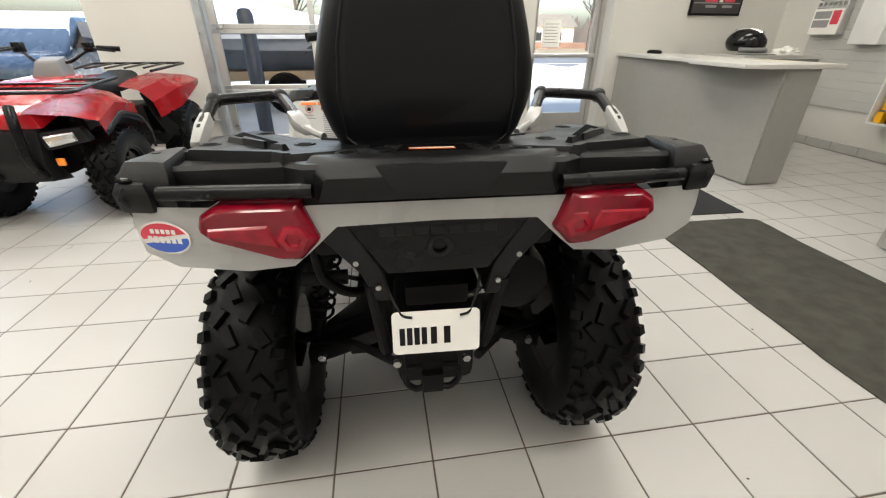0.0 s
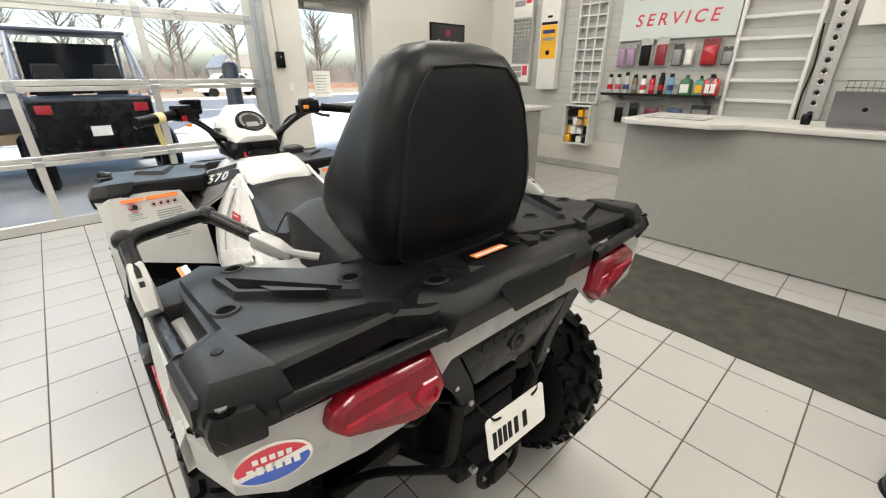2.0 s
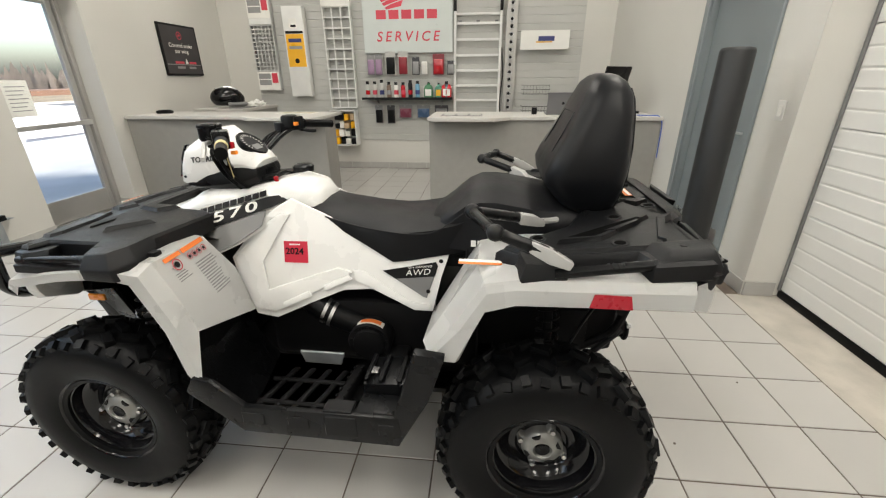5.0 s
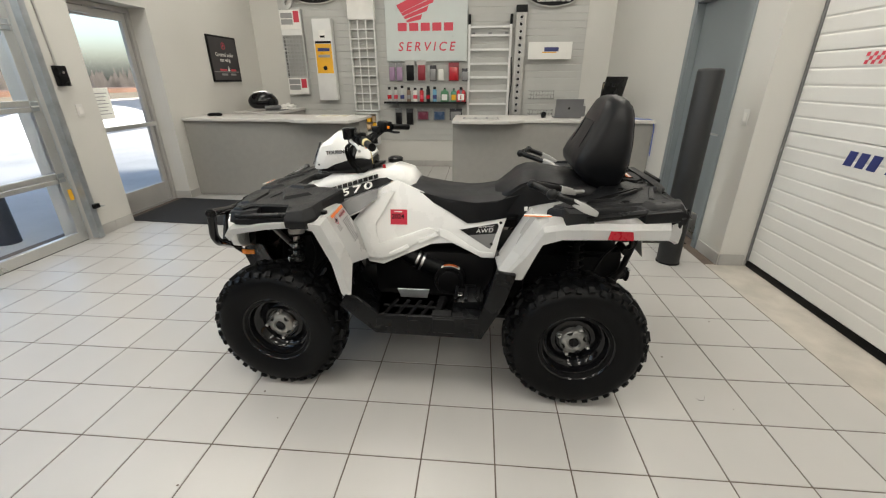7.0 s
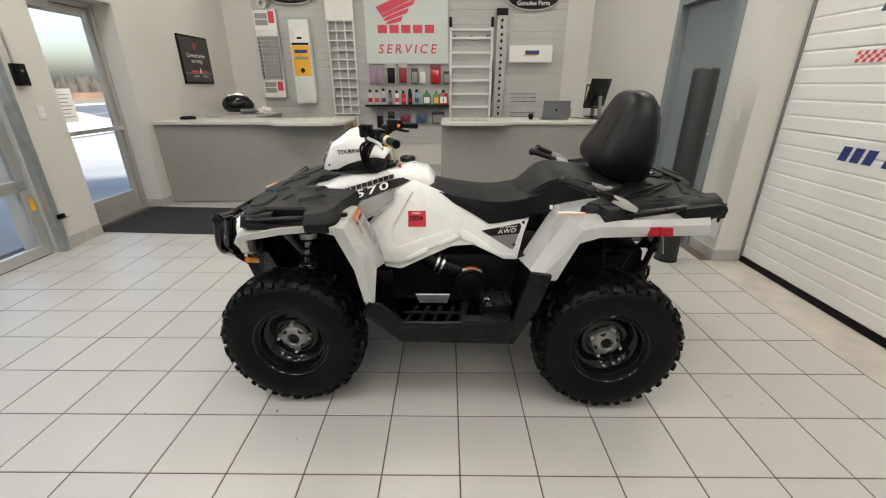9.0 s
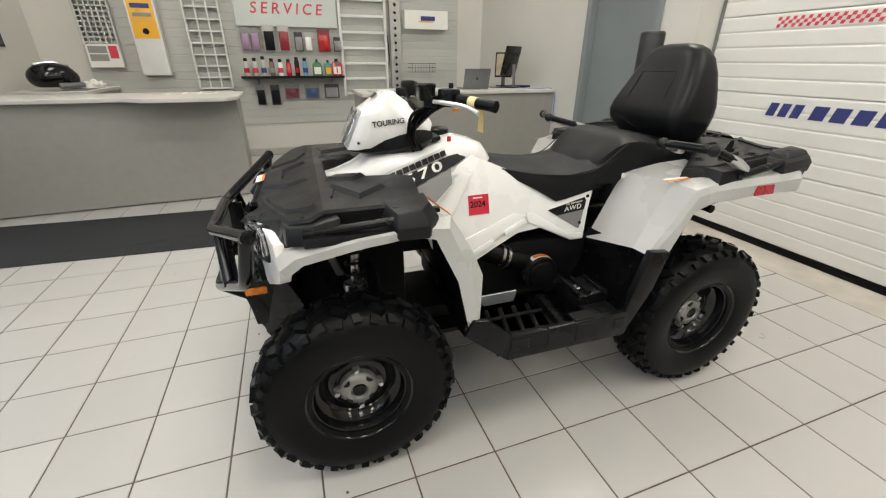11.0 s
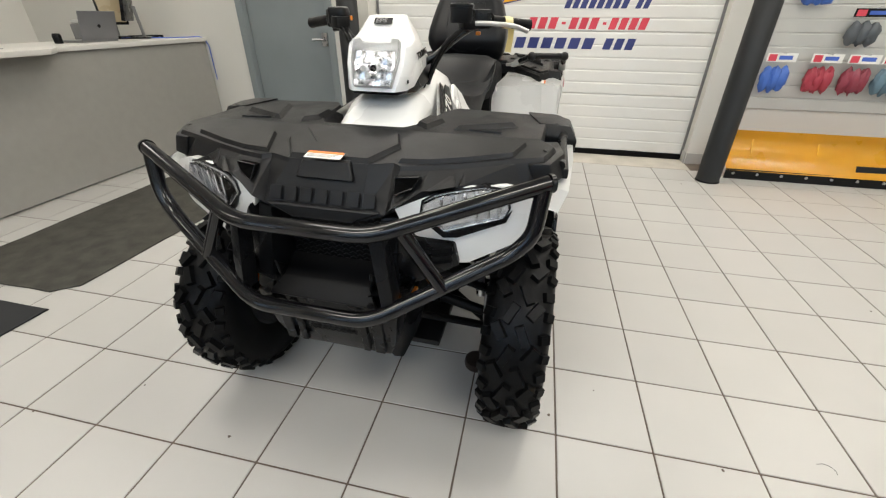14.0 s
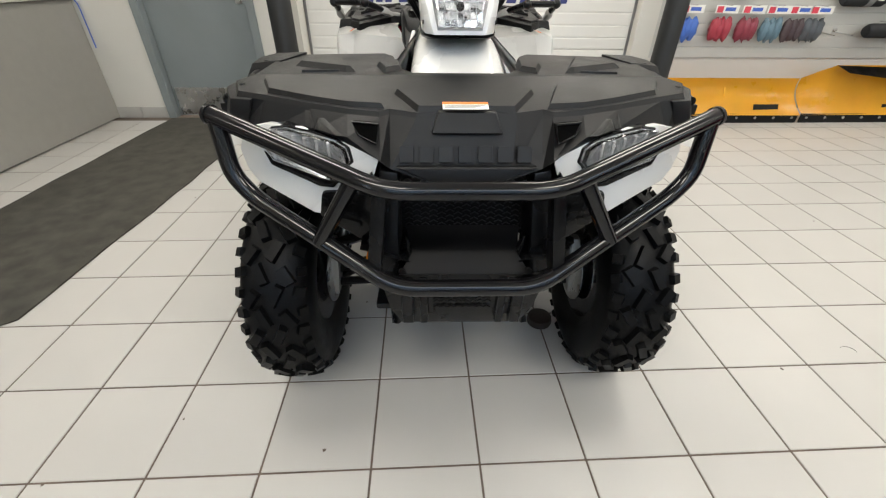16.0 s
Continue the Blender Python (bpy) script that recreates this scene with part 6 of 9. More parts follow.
for s in (-1, 1):
    ap("seat_piping", tube(mir([(0.148, 1.80, 0.925), (0.172, 1.66, 0.897), (0.198, 1.50, 0.888), (0.210, 1.40, 0.900), (0.214, 1.32, 0.965), (0.214, 1.26, 1.008)], s), 0.0025, 6, 0.05), M_PLASTIC, sd)
    mm = on_plane((s * 0.226, 1.28 if s < 0 else 1.13, 0.866 if s < 0 else 0.878), (0, s, 0.0), (s * -0.05, 0, 1))
    for i in range(7):
        ap("name_bar", flat(rect(i * 0.021, i * 0.021 + 0.016, 0, 0.021), 0.0008, mm), M_PAPER, sd)

# backrest: height, half width, back and front of each slice
BACK_SLICES = [(0.940, 0.105, 0.866, 0.940), (0.952, 0.150, 0.848, 0.958), (0.985, 0.185, 0.836, 0.987), (1.020, 0.203, 0.827, 1.020), (1.065, 0.217, 0.821, 1.056), (1.100, 0.222, 0.817, 1.060), (1.140, 0.220, 0.814, 1.044), (1.205, 0.204, 0.812, 1.008), (1.270, 0.184, 0.812, 0.978), (1.325, 0.160, 0.817, 0.954), (1.360, 0.133, 0.834, 0.938), (1.377, 0.098, 0.856, 0.918), (1.384, 0.055, 0.874, 0.902)]


def back_at(z, k):
    """Half width (1), back (2) or front (3) of the backrest at a height."""
    return float(np.interp(z, [q[0] for q in BACK_SLICES], [q[k] for q in BACK_SLICES]))


br = ap("backrest", loft([[(a - 0.004, b + (y0 + y1) / 2, z) for a, b in rrect(w, (y1 - y0) / 2, min(0.055, (y1 - y0) * 0.45, w * 0.6), 5)] for z, w, y0, y1 in BACK_SLICES]), M_VINYL2, label="tall padded black vinyl backrest", angle=60)
seam = [(0.0, 1.346), (0.092, 1.340), (0.120, 1.312), (0.147, 1.264), (0.166, 1.18), (0.174, 1.09), (0.168, 1.010), (0.140, 0.985), (0.0, 0.980)]
ring_ = seam + [(-a, z) for a, z in seam[-2:0:-1]]
back_y = lambda a, z: back_at(z, 2) + 0.35 * max(0.0, abs(a) - back_at(z, 1) + 0.055)
ap("back_panel", loft([[(a - 0.004, back_y(a, z) + 0.012, z) for a, z in ring_], [(a - 0.004, back_y(a, z) - 0.004, z) for a, z in ring_], [(a * 0.95 - 0.004, back_y(a, z) - 0.0065, 1.16 + (z - 1.16) * 0.96) for a, z in ring_]]), M_VINYL, br, angle=30)
ap("back_piping", tube([(a - 0.004, back_y(a, z) - 0.0045, z) for a, z in ring_], 0.0032, 6, closed=True), M_VINYL, br)
ap("front_seam", tube([(a - 0.004, back_at(z, 3) - 0.0005, z) for a, z in ((-0.095, 1.272), (0.095, 1.272), (0.108, 1.16), (0.085, 1.06), (0.04, 1.035), (-0.04, 1.035), (-0.085, 1.06), (-0.108, 1.16))], 0.0026, 6, closed=True), M_VINYL, br)
ap("backrest_bracket", box(-0.09, 0.09, 0.85, 0.96, 0.87, 0.95, 0.01), M_DARK, br)

# front lid, rails and nose
def lid_z(y):
    return 0.948 - 0.010 * (y - 2.2) if y < 2.5 else 0.945 - 0.20 * (y - 2.5)


# half of the lid's rim: across, along, and the foot of its wall below (across, along, height)
half = [((0.0, 2.468), None), ((0.118, 2.465), None), ((0.150, 2.41), None), ((0.182, 2.229), None), ((0.215, 2.180), None), ((0.46, 2.215), None), ((0.530, 2.275), None), ((0.538, 2.318), None), ((0.502, 2.335), None),
        ((0.497, 2.50), None), ((0.530, 2.535), (0.532, 2.545, 0.868)), ((0.507, 2.592), (0.509, 2.600, 0.850)), ((0.440, 2.613), (0.468, 2.632, 0.842)), ((0.330, 2.652), (0.318, 2.690, 0.872)),
        ((0.250, 2.676), (0.245, 2.728, 0.868)), ((0.182, 2.688), (0.178, 2.760, 0.828)), ((0.162, 2.676), (0.160, 2.744, 0.806)), ((0.105, 2.692), (0.095, 2.752, 0.785)), ((0.0, 2.694), (0.0, 2.753, 0.785))]
ring = [(*p, f, 1) for p, f in half] + [(-p[0], p[1], f, -1) for p, f in half[-2:0:-1]]
outline = [p[:2] for p in ring]


def shrink(pts, d):
    """A polygon with each edge moved in by d."""
    out, n = [], len(pts)
    for i in range(n):
        a, b, c = Vector(pts[i - 1]), Vector(pts[i]), Vector(pts[(i + 1) % n])
        n1 = Vector((-(b - a).y, (b - a).x)).normalized()
        n2 = Vector((-(c - b).y, (c - b).x)).normalized()
        m = n1 + n2
        m = m / max(m.length_squared / 2, 0.35)
        out.append(tuple(b + m * d))
    return out


area = sum(a[0] * b[1] - b[0] * a[1] for a, b in zip(outline, outline[1:] + outline[:1]))
sg = 1 if area > 0 else -1
foot = [(k * f[0], f[1], f[2] - lid_z(f[1])) if f else (x, y, -0.062) for x, y, f, k in ring]
mid = [(x, y, -0.010) for x, y in outline]
rim = [(x, y, -0.001) for x, y in shrink(outline, sg * 0.005)]
bm = loft([foot, mid, rim])
for yc in (2.5, 2.6):
    bmesh.ops.bisect_plane(bm, geom=bm.verts[:] + bm.edges[:] + bm.faces[:], plane_co=(0, yc, 0), plane_no=(0, 1, 0))
for v in bm.verts:
    v.co.z += lid_z(v.co.y)
lid = ap("front_lid", bm, M_PLASTIC, label="black moulded front storage lid with faceted ribs", smooth=False)


def facet(pts, h, inset=0.012, par=lid, zf=lid_z, m=M_PLASTIC, name="lid_facet", base=0.004):
    a = sum(p[0] * q[1] - q[0] * p[1] for p, q in zip(pts, pts[1:] + pts[:1]))
    k = 1 if a > 0 else -1
    lo = [(x, y, zf(y) - base) for x, y in pts]
    hi = [(x, y, zf(y) + h) for x, y in shrink(pts, k * inset)]
    return ap(name, loft([lo, hi]), m, par, smooth=False)


for s in (-1, 1):
    for pts, h, ins in (([(0.302, 2.526), (0.208, 2.570), (0.170, 2.672), (0.250, 2.664), (0.330, 2.640), (0.436, 2.600), (0.462, 2.540), (0.440, 2.515)], 0.0085, 0.006),
                        ([(0.325, 2.292), (0.256, 2.470), (0.285, 2.468), (0.430, 2.394)], 0.012, 0.012),
                        ([(0.158, 2.335), (0.220, 2.385), (0.190, 2.482), (0.145, 2.440)], 0.011, 0.010)):
        facet([(s * a, b) for a, b in pts], h, ins)
    ap("side_rail", tube(mir([(0.553, 2.27, 0.918), (0.545, 2.56, 0.900)], s), 0.0115, 14), M_PLASTIC2, lid)
    ap("rail_block", loft([mir(q, s) for q in ([(0.46, 2.195, 0.885), (0.535, 2.190, 0.862), (0.584, 2.228, 0.862), (0.590, 2.315, 0.868), (0.49, 2.345, 0.890)], [(0.46, 2.190, 0.915), (0.540, 2.186, 0.908), (0.590, 2.226, 0.900), (0.592, 2.318, 0.900), (0.49, 2.348, 0.920)], [(0.44, 2.205, 0.953), (0.528, 2.212, 0.951), (0.568, 2.245, 0.944), (0.570, 2.312, 0.938), (0.48, 2.335, 0.950)])], bevel=0.005), M_PLASTIC, lid)
    ap("rail_block", loft([mir(q, s) for q in ([(0.455, 2.478, 0.878), (0.556, 2.465, 0.876), (0.564, 2.545, 0.872), (0.532, 2.604, 0.866), (0.49, 2.612, 0.858)], [(0.455, 2.475, 0.930), (0.534, 2.460, 0.932), (0.552, 2.530, 0.924), (0.520, 2.600, 0.913), (0.47, 2.612, 0.913)])], bevel=0.005), M_PLASTIC, lid)
    ap("rail_tray", box(s * 0.470, s * 0.566, 2.290, 2.560, 0.868, 0.893, 0.004), M_PLASTIC, lid)
    for y0, l0, l1 in ((2.360, 0.33, 0.40), (2.455, 0.30, 0.39)):
        facet([(s * l0, y0), (s * l1, y0 + 0.012), (s * l1, y0 + 0.020), (s * l0, y0 + 0.008)], 0.004, 0.002)
    ap("block_screw", lathe([(0, 0), (0.007, 0), (0.006, 0.003), (0, 0.003)], 10, "z", m=Matrix.Translation((s * 0.505, 2.555, 0.931))), M_PLASTIC2, lid)
    ap("lid_latch", box(s * (0.470 if s < 0 else 0.420), s * (0.496 if s < 0 else 0.446), 2.168, 2.206, 0.862, 0.918, 0.005), M_PLASTIC2, lid)
    ap("lid_latch", box(s * (0.474 if s < 0 else 0.424), s * (0.492 if s < 0 else 0.442), 2.132, 2.174, 0.828, 0.868, 0.003), M_PLASTIC2, lid)
    # vent in the cheek, its shade a near-black block, with a slanted lip
    vn = ap("vent", loft([mir([(0.182, 2.700 + d, 0.890), (0.234, 2.690 + d, 0.892), (0.222, 2.702 + d, 0.872), (0.186, 2.722 + d, 0.862)], s) for d in (0.0, 0.021)]), M_HOLE_SHADE, lid)
    ap("vent_lip", tube([Vector(p) for p in mir([(0.181, 2.7205, 0.892), (0.236, 2.7105, 0.894), (0.223, 2.7225, 0.870), (0.185, 2.7425, 0.859)], s)], 0.0024, 6, closed=True), M_PLASTIC2, vn)
    ap("cheek_wedge", loft([mir([(0.255, 2.726, 0.870), (0.318, 2.690, 0.874), (0.312, 2.676, 0.892), (0.298, 2.680, 0.893)], s), mir([(0.268, 2.730, 0.872), (0.312, 2.702, 0.876), (0.308, 2.690, 0.887), (0.300, 2.694, 0.888)], s)]), M_PLASTIC, lid)
    ap("wing_edge", loft([mir([(0.330, 2.648, 0.902), (0.345, 2.644, 0.904), (0.340, 2.668, 0.872), (0.320, 2.688, 0.874)], s), mir([(0.332, 2.656, 0.900), (0.344, 2.652, 0.900), (0.342, 2.676, 0.874), (0.326, 2.692, 0.876)], s)]), M_PLASTIC, lid)
facet([(-0.060, 2.612), (0.060, 2.612), (0.131, 2.528), (0.158, 2.600), (0.104, 2.688), (-0.104, 2.688), (-0.158, 2.600), (-0.131, 2.528)], 0.010, 0.008)
# nose: the lid's front wall with a sunk field, raised letter bars and a lower lip
nose = ap("nose_panel", loft([[(-0.060, 2.700, 0.912), (0.060, 2.700, 0.912), (0.060, 2.68, 0.912), (-0.060, 2.68, 0.912)], [(-0.075, 2.722, 0.872), (0.075, 2.722, 0.872), (0.075, 2.69, 0.872), (-0.075, 2.69, 0.872)]], bevel=0.003, seg=1), M_PLASTIC, label="black nose panel with embossed lettering bars", angle=30)
ap("nose_lip", loft([[(-0.150, 2.752, 0.812), (0.150, 2.752, 0.812), (0.150, 2.72, 0.812), (-0.150, 2.72, 0.812)], [(-0.085, 2.760, 0.786), (0.085, 2.760, 0.786), (0.085, 2.72, 0.786), (-0.085, 2.72, 0.786)], [(-0.080, 2.752, 0.775), (0.080, 2.752, 0.775), (0.080, 2.72, 0.775), (-0.080, 2.72, 0.775)]], bevel=0.003, seg=1), M_PLASTIC, nose)
mm = on_plane((0.146, 2.7445, 0.8145), (-1, 0, 0), (0, -0.50, 1))
for i in range(7):
    b = prism(rect(0.005 + i * 0.041, 0.035 + i * 0.041, 0.005, 0.039), "z", 0.0, 0.0022, 0.0006, seg=1)
    b.transform(mm)
    ap("name_bar", b, M_PLASTIC, nose)
mm = on_plane((0.051, 2.678, 0.9225), (-1, 0, 0), (0, -1, 0.20))
wlb = ap("warning_label", flat(rect(0, 0.094, -0.030, 0.0), 0.001, mm @ Matrix.Translation((0, 0, 0.002))), M_PAPER, lid, "white label with an orange band")
ap("label_band", flat(rect(0, 0.094, -0.009, 0.0), 0.001, mm @ Matrix.Translation((0, 0, 0.003))), M_ORANGE, wlb)
for k in range(3):
    ap("printed_line", flat(rect(0.004, 0.088 - 0.01 * k, -0.015 - 0.005 * k, -0.013 - 0.005 * k), 0.0006, mm @ Matrix.Translation((0, 0, 0.003))), M_GREYINK, wlb)

# lamps in the nose
for s in (-1, 1):
    yl = lambda l: 2.735 - 0.317 * (l - 0.2)
    surround = [(l, z, yl(l)) for l, z in ((0.490, 0.860), (0.430, 0.876), (0.349, 0.876), (0.262, 0.856), (0.182, 0.826), (0.195, 0.790), (0.228, 0.750), (0.299, 0.730), (0.318, 0.718), (0.324, 0.672), (0.352, 0.671), (0.486, 0.735), (0.504, 0.766), (0.511, 0.81))]
    fs = ap("headlamp_surround", loft([[(s * l, y, z) for l, z, y in surround], [(s * (0.36 + (l - 0.36) * 0.97), y - 0.034, 0.79 + (z - 0.79) * 0.94) for l, z, y in surround]], bevel=0.005), M_WHITE, label="white headlamp surround")
    lamp = [(0.428, 0.858), (0.414, 0.868), (0.38, 0.874), (0.322, 0.867), (0.273, 0.857), (0.249, 0.843), (0.244, 0.814), (0.296, 0.766), (0.430, 0.797), (0.440, 0.820)]
    bez = [(0.356 + (l - 0.356) * 1.05, 0.826 + (z - 0.826) * 1.07) for l, z in lamp]
    hl = ap("headlamp", loft([[(s * l, yl(l) - 0.022, z) for l, z in lamp], [(s * l, yl(l) + 0.004, z) for l, z in lamp]], bevel=0.003), M_LED, label="clear multi-reflector headlamp")
    ap("lamp_bezel", loft([[(s * l, yl(l) - 0.03, z) for l, z in bez], [(s * l, yl(l) + 0.003, z) for l, z in bez]], bevel=0.002, seg=1), M_PLASTIC2, hl)
    ap("lamp_lens", loft([[(s * l, yl(l) + 0.010, z) for l, z in lamp], [(s * (l * 0.93 + 0.025), yl(l) + 0.018, 0.83 + (z - 0.83) * 0.9) for l, z in lamp]], bevel=0.003), M_LENS, hl)
    for k in range(6):
        l0 = 0.283 + k * 0.026
        ap("reflector_rib", box(s * l0, s * (l0 + 0.010), yl(l0) - 0.004, yl(l0) + 0.009, 0.80, 0.852 + 0.003 * k, 0.002, seg=1), M_LED, hl)
    trim = [(0.248, 0.806), (0.298, 0.764), (0.430, 0.795), (0.448, 0.815), (0.436, 0.784), (0.326, 0.747), (0.292, 0.748), (0.264, 0.776)]
    ap("lamp_trim", loft([[(s * l, yl(l) - 0.02, z) for l, z in trim], [(s * l, yl(l) + 0.007, z) for l, z in trim]], bevel=0.003), M_PLASTIC2, hl)
    ap("side_marker", box(s * 0.218, s * 0.228, 2.715, 2.785, 0.572, 0.598, 0.003), M_AMBER, label="amber side reflector")
    ap("bumper_cheek", loft([mir([(0.20, 2.755, 0.80), (0.23, 2.745, 0.752), (0.322, 2.715, 0.735), (0.335, 2.71, 0.675), (0.245, 2.745, 0.635), (0.18, 2.765, 0.62)], s), mir([(0.20, 2.66, 0.80), (0.23, 2.66, 0.752), (0.315, 2.63, 0.735), (0.325, 2.63, 0.675), (0.24, 2.66, 0.635), (0.18, 2.66, 0.62)], s)], bevel=0.008), M_PLASTIC2)
    for k in range(3):
        ap("cheek_slot", loft([mir([(0.235, 2.738 + dy, 0.668 + k * 0.022), (0.318, 2.712 + dy, 0.680 + k * 0.020), (0.318, 2.712 + dy, 0.690 + k * 0.020), (0.235, 2.738 + dy, 0.680 + k * 0.022)], s) for dy in (0.0, 0.012)]), M_PLASTIC2)
    ap("lower_cheek", loft([mir([(0.10, 2.80, 0.60), (0.235, 2.80, 0.640), (0.236, 2.66, 0.655), (0.225, 2.60, 0.50), (0.195, 2.64, 0.37), (0.185, 2.735, 0.355), (0.165, 2.755, 0.37), (0.10, 2.78, 0.50)], s), mir([(0.10, 2.70, 0.60), (0.215, 2.78, 0.630), (0.215, 2.66, 0.64), (0.205, 2.61, 0.50), (0.175, 2.65, 0.38), (0.165, 2.725, 0.365), (0.145, 2.745, 0.38), (0.10, 2.70, 0.50)], s)], bevel=0.006), M_PLASTIC2, label="black lower front guard")

# grille
gr = ap("grille", box(-0.16, 0.16, 2.655, 2.665, 0.60, 0.79), M_INK, label="black diamond-mesh grille")
bm = bmesh.new()
for i in range(16):
    x = -0.15 + i * 0.02
    for j in range(12):
        z = 0.615 + j * 0.0145
        w = 0.010
        zz = z + (0.007 if i % 2 else 0)
        tube([(x - w, 2.672, zz), (x, 2.672, zz + 0.006), (x + w, 2.672, zz)], 0.0018, 4, cap=False, bm=bm)
ap("grille_mesh", bm, M_PAD, gr)
for s in (-1, 1):
    ap("grille_post", loft([mir([(0.145, 2.74, 0.795), (0.185, 2.735, 0.80), (0.185, 2.66, 0.80), (0.145, 2.66, 0.795)], s), mir([(0.15, 2.80, 0.56), (0.20, 2.79, 0.58), (0.20, 2.66, 0.58), (0.15, 2.66, 0.56)], s)], bevel=0.008), M_PLASTIC2)
ap("winch_plate", loft([[(-0.14, 2.69, 0.640), (0.14, 2.69, 0.640), (0.14, 2.68, 0.625), (-0.14, 2.68, 0.625)], [(-0.12, 2.78, 0.622), (0.12, 2.78, 0.622), (0.12, 2.78, 0.60), (-0.12, 2.78, 0.60)], [(-0.15, 2.82, 0.585), (0.15, 2.82, 0.585), (0.15, 2.80, 0.57), (-0.15, 2.80, 0.57)]], bevel=0.006), M_DARK)
for s in (-1, 1):
    ap("plate_ear", loft([mir([(0.118, 2.785, 0.590), (0.124, 2.785, 0.590), (0.124, 2.735, 0.600), (0.118, 2.735, 0.600)], s), mir([(0.128, 2.790, 0.668), (0.134, 2.790, 0.668), (0.134, 2.750, 0.632), (0.128, 2.750, 0.632)], s)], bevel=0.002, seg=1), M_PLASTIC2)
sk = ap("skid_plate", loft([[(-0.20, 2.80, 0.575), (0.20, 2.80, 0.575), (0.20, 2.72, 0.575), (-0.20, 2.72, 0.575)], [(-0.18, 2.775, 0.44), (0.18, 2.775, 0.44), (0.18, 2.66, 0.44), (-0.18, 2.66, 0.44)], [(-0.155, 2.755, 0.375), (0.155, 2.755, 0.375), (0.14, 2.60, 0.33), (-0.14, 2.60, 0.33)]], bevel=0.01), M_PLASTIC2, label="black front skid plate with a vent")
for l0, l1 in ((-0.15, -0.12), (-0.105, -0.085), (0.085, 0.105), (0.12, 0.15)):
    ap("skid_rib", loft([[(l0, 2.803, 0.56), (l1, 2.803, 0.56), (l1, 2.79, 0.56), (l0, 2.79, 0.56)], [(l0, 2.782, 0.40), (l1, 2.782, 0.40), (l1, 2.765, 0.40), (l0, 2.765, 0.40)]], bevel=0.003, seg=1), M_PLASTIC2, sk)
bm = bmesh.new()
for i in range(8):
    for j in range(4):
        x, z = -0.062 + i * 0.0178, 0.455 + j * 0.024
        tube([(x - 0.008, 2.785 + (z - 0.47) * 0.24, z), (x, 2.785 + (z - 0.47) * 0.24, z + 0.007), (x + 0.008, 2.785 + (z - 0.47) * 0.24, z)], 0.0022, 4, cap=False, bm=bm)
ap("vent_mesh", bm, M_DARK, sk)

# tubular front bumper
top = [(-0.522, 2.695, 0.902), (-0.165, 2.850, 0.805), (0.165, 2.850, 0.805), (0.522, 2.695, 0.902)]
bump = ap("bumper", tube(top, 0.019, 16, 0.05), M_GLOSSBLK, label="glossy black tubular front bumper", angle=60)
low = [(-0.512, 2.70, 0.89), (-0.502, 2.72, 0.785), (-0.460, 2.735, 0.738), (-0.152, 2.872, 0.590), (0.152, 2.872, 0.590), (0.460, 2.735, 0.735), (0.502, 2.72, 0.785), (0.512, 2.70, 0.89)]
ap("lower_tube", tube(low, 0.019, 16, 0.05), M_GLOSSBLK, bump, angle=60)
for s in (-1, 1):
    ap("strut", tube(mir([(0.225, 2.822, 0.815), (0.315, 2.805, 0.665)], s), 0.017, 14), M_GLOSSBLK, bump, angle=60)
    ap("upright", loft([mir([(0.16, 2.85, 0.79), (0.19, 2.84, 0.79), (0.19, 2.80, 0.79), (0.16, 2.80, 0.79)], s), mir([(0.185, 2.86, 0.60), (0.215, 2.85, 0.60), (0.215, 2.80, 0.60), (0.185, 2.80, 0.60)], s)], bevel=0.006), M_PLASTIC2, bump)
    ap("tube_cap", lathe([(0, 0), (0.021, 0), (0.021, 0.01), (0.015, 0.014), (0, 0.014)], 16, "x", m=Matrix.Translation((s * 0.520, 2.696, 0.902)) @ Matrix.Rotation(radians(-30 if s > 0 else 210), 4, "Z")), M_PLASTIC2, bump)
    ap("mount_bolt", lathe([(0, 0), (0.008, 0), (0.008, 0.008), (0, 0.008)], 6, "y", m=Matrix.Translation((s * 0.14, 2.822, 0.60))), M_DARK, bump)
    ap("mount_leg", tube(mir([(0.16, 2.86, 0.585), (0.15, 2.74, 0.50), (0.13, 2.60, 0.42)], s), 0.014, 10), M_DARK, bump)

# headlamp pod
def pod_loop(*half):
    """A closed ring from points of one side, bottom to top."""
    return [(-l, y, z) for l, y, z in half] + [(l, y, z) for l, y, z in half[::-1]]


pod = ap("headlamp_pod", loft([pod_loop((0.066, 2.382, 1.018), (0.086, 2.352, 1.085), (0.087, 2.330, 1.133), (0.064, 2.318, 1.153)), pod_loop((0.090, 2.350, 1.018), (0.100, 2.325, 1.085), (0.097, 2.305, 1.140), (0.064, 2.290, 1.170)), pod_loop((0.100, 2.300, 1.024), (0.107, 2.285, 1.09), (0.096, 2.262, 1.150), (0.056, 2.235, 1.211)), pod_loop((0.104, 2.250, 1.050), (0.107, 2.240, 1.10), (0.092, 2.215, 1.157), (0.052, 2.205, 1.214)), pod_loop((0.102, 2.190, 1.066), (0.101, 2.170, 1.098), (0.074, 2.150, 1.138), (0.044, 2.140, 1.168)), pod_loop((0.095, 2.125, 1.064), (0.093, 2.105, 1.090), (0.070, 2.082, 1.110), (0.044, 2.070, 1.120)), pod_loop((0.085, 2.085, 1.058), (0.083, 2.072, 1.076), (0.064, 2.060, 1.092), (0.042, 2.056, 1.100))], bevel=0.004), M_WHITE, label="white angular handlebar headlamp pod", angle=30)
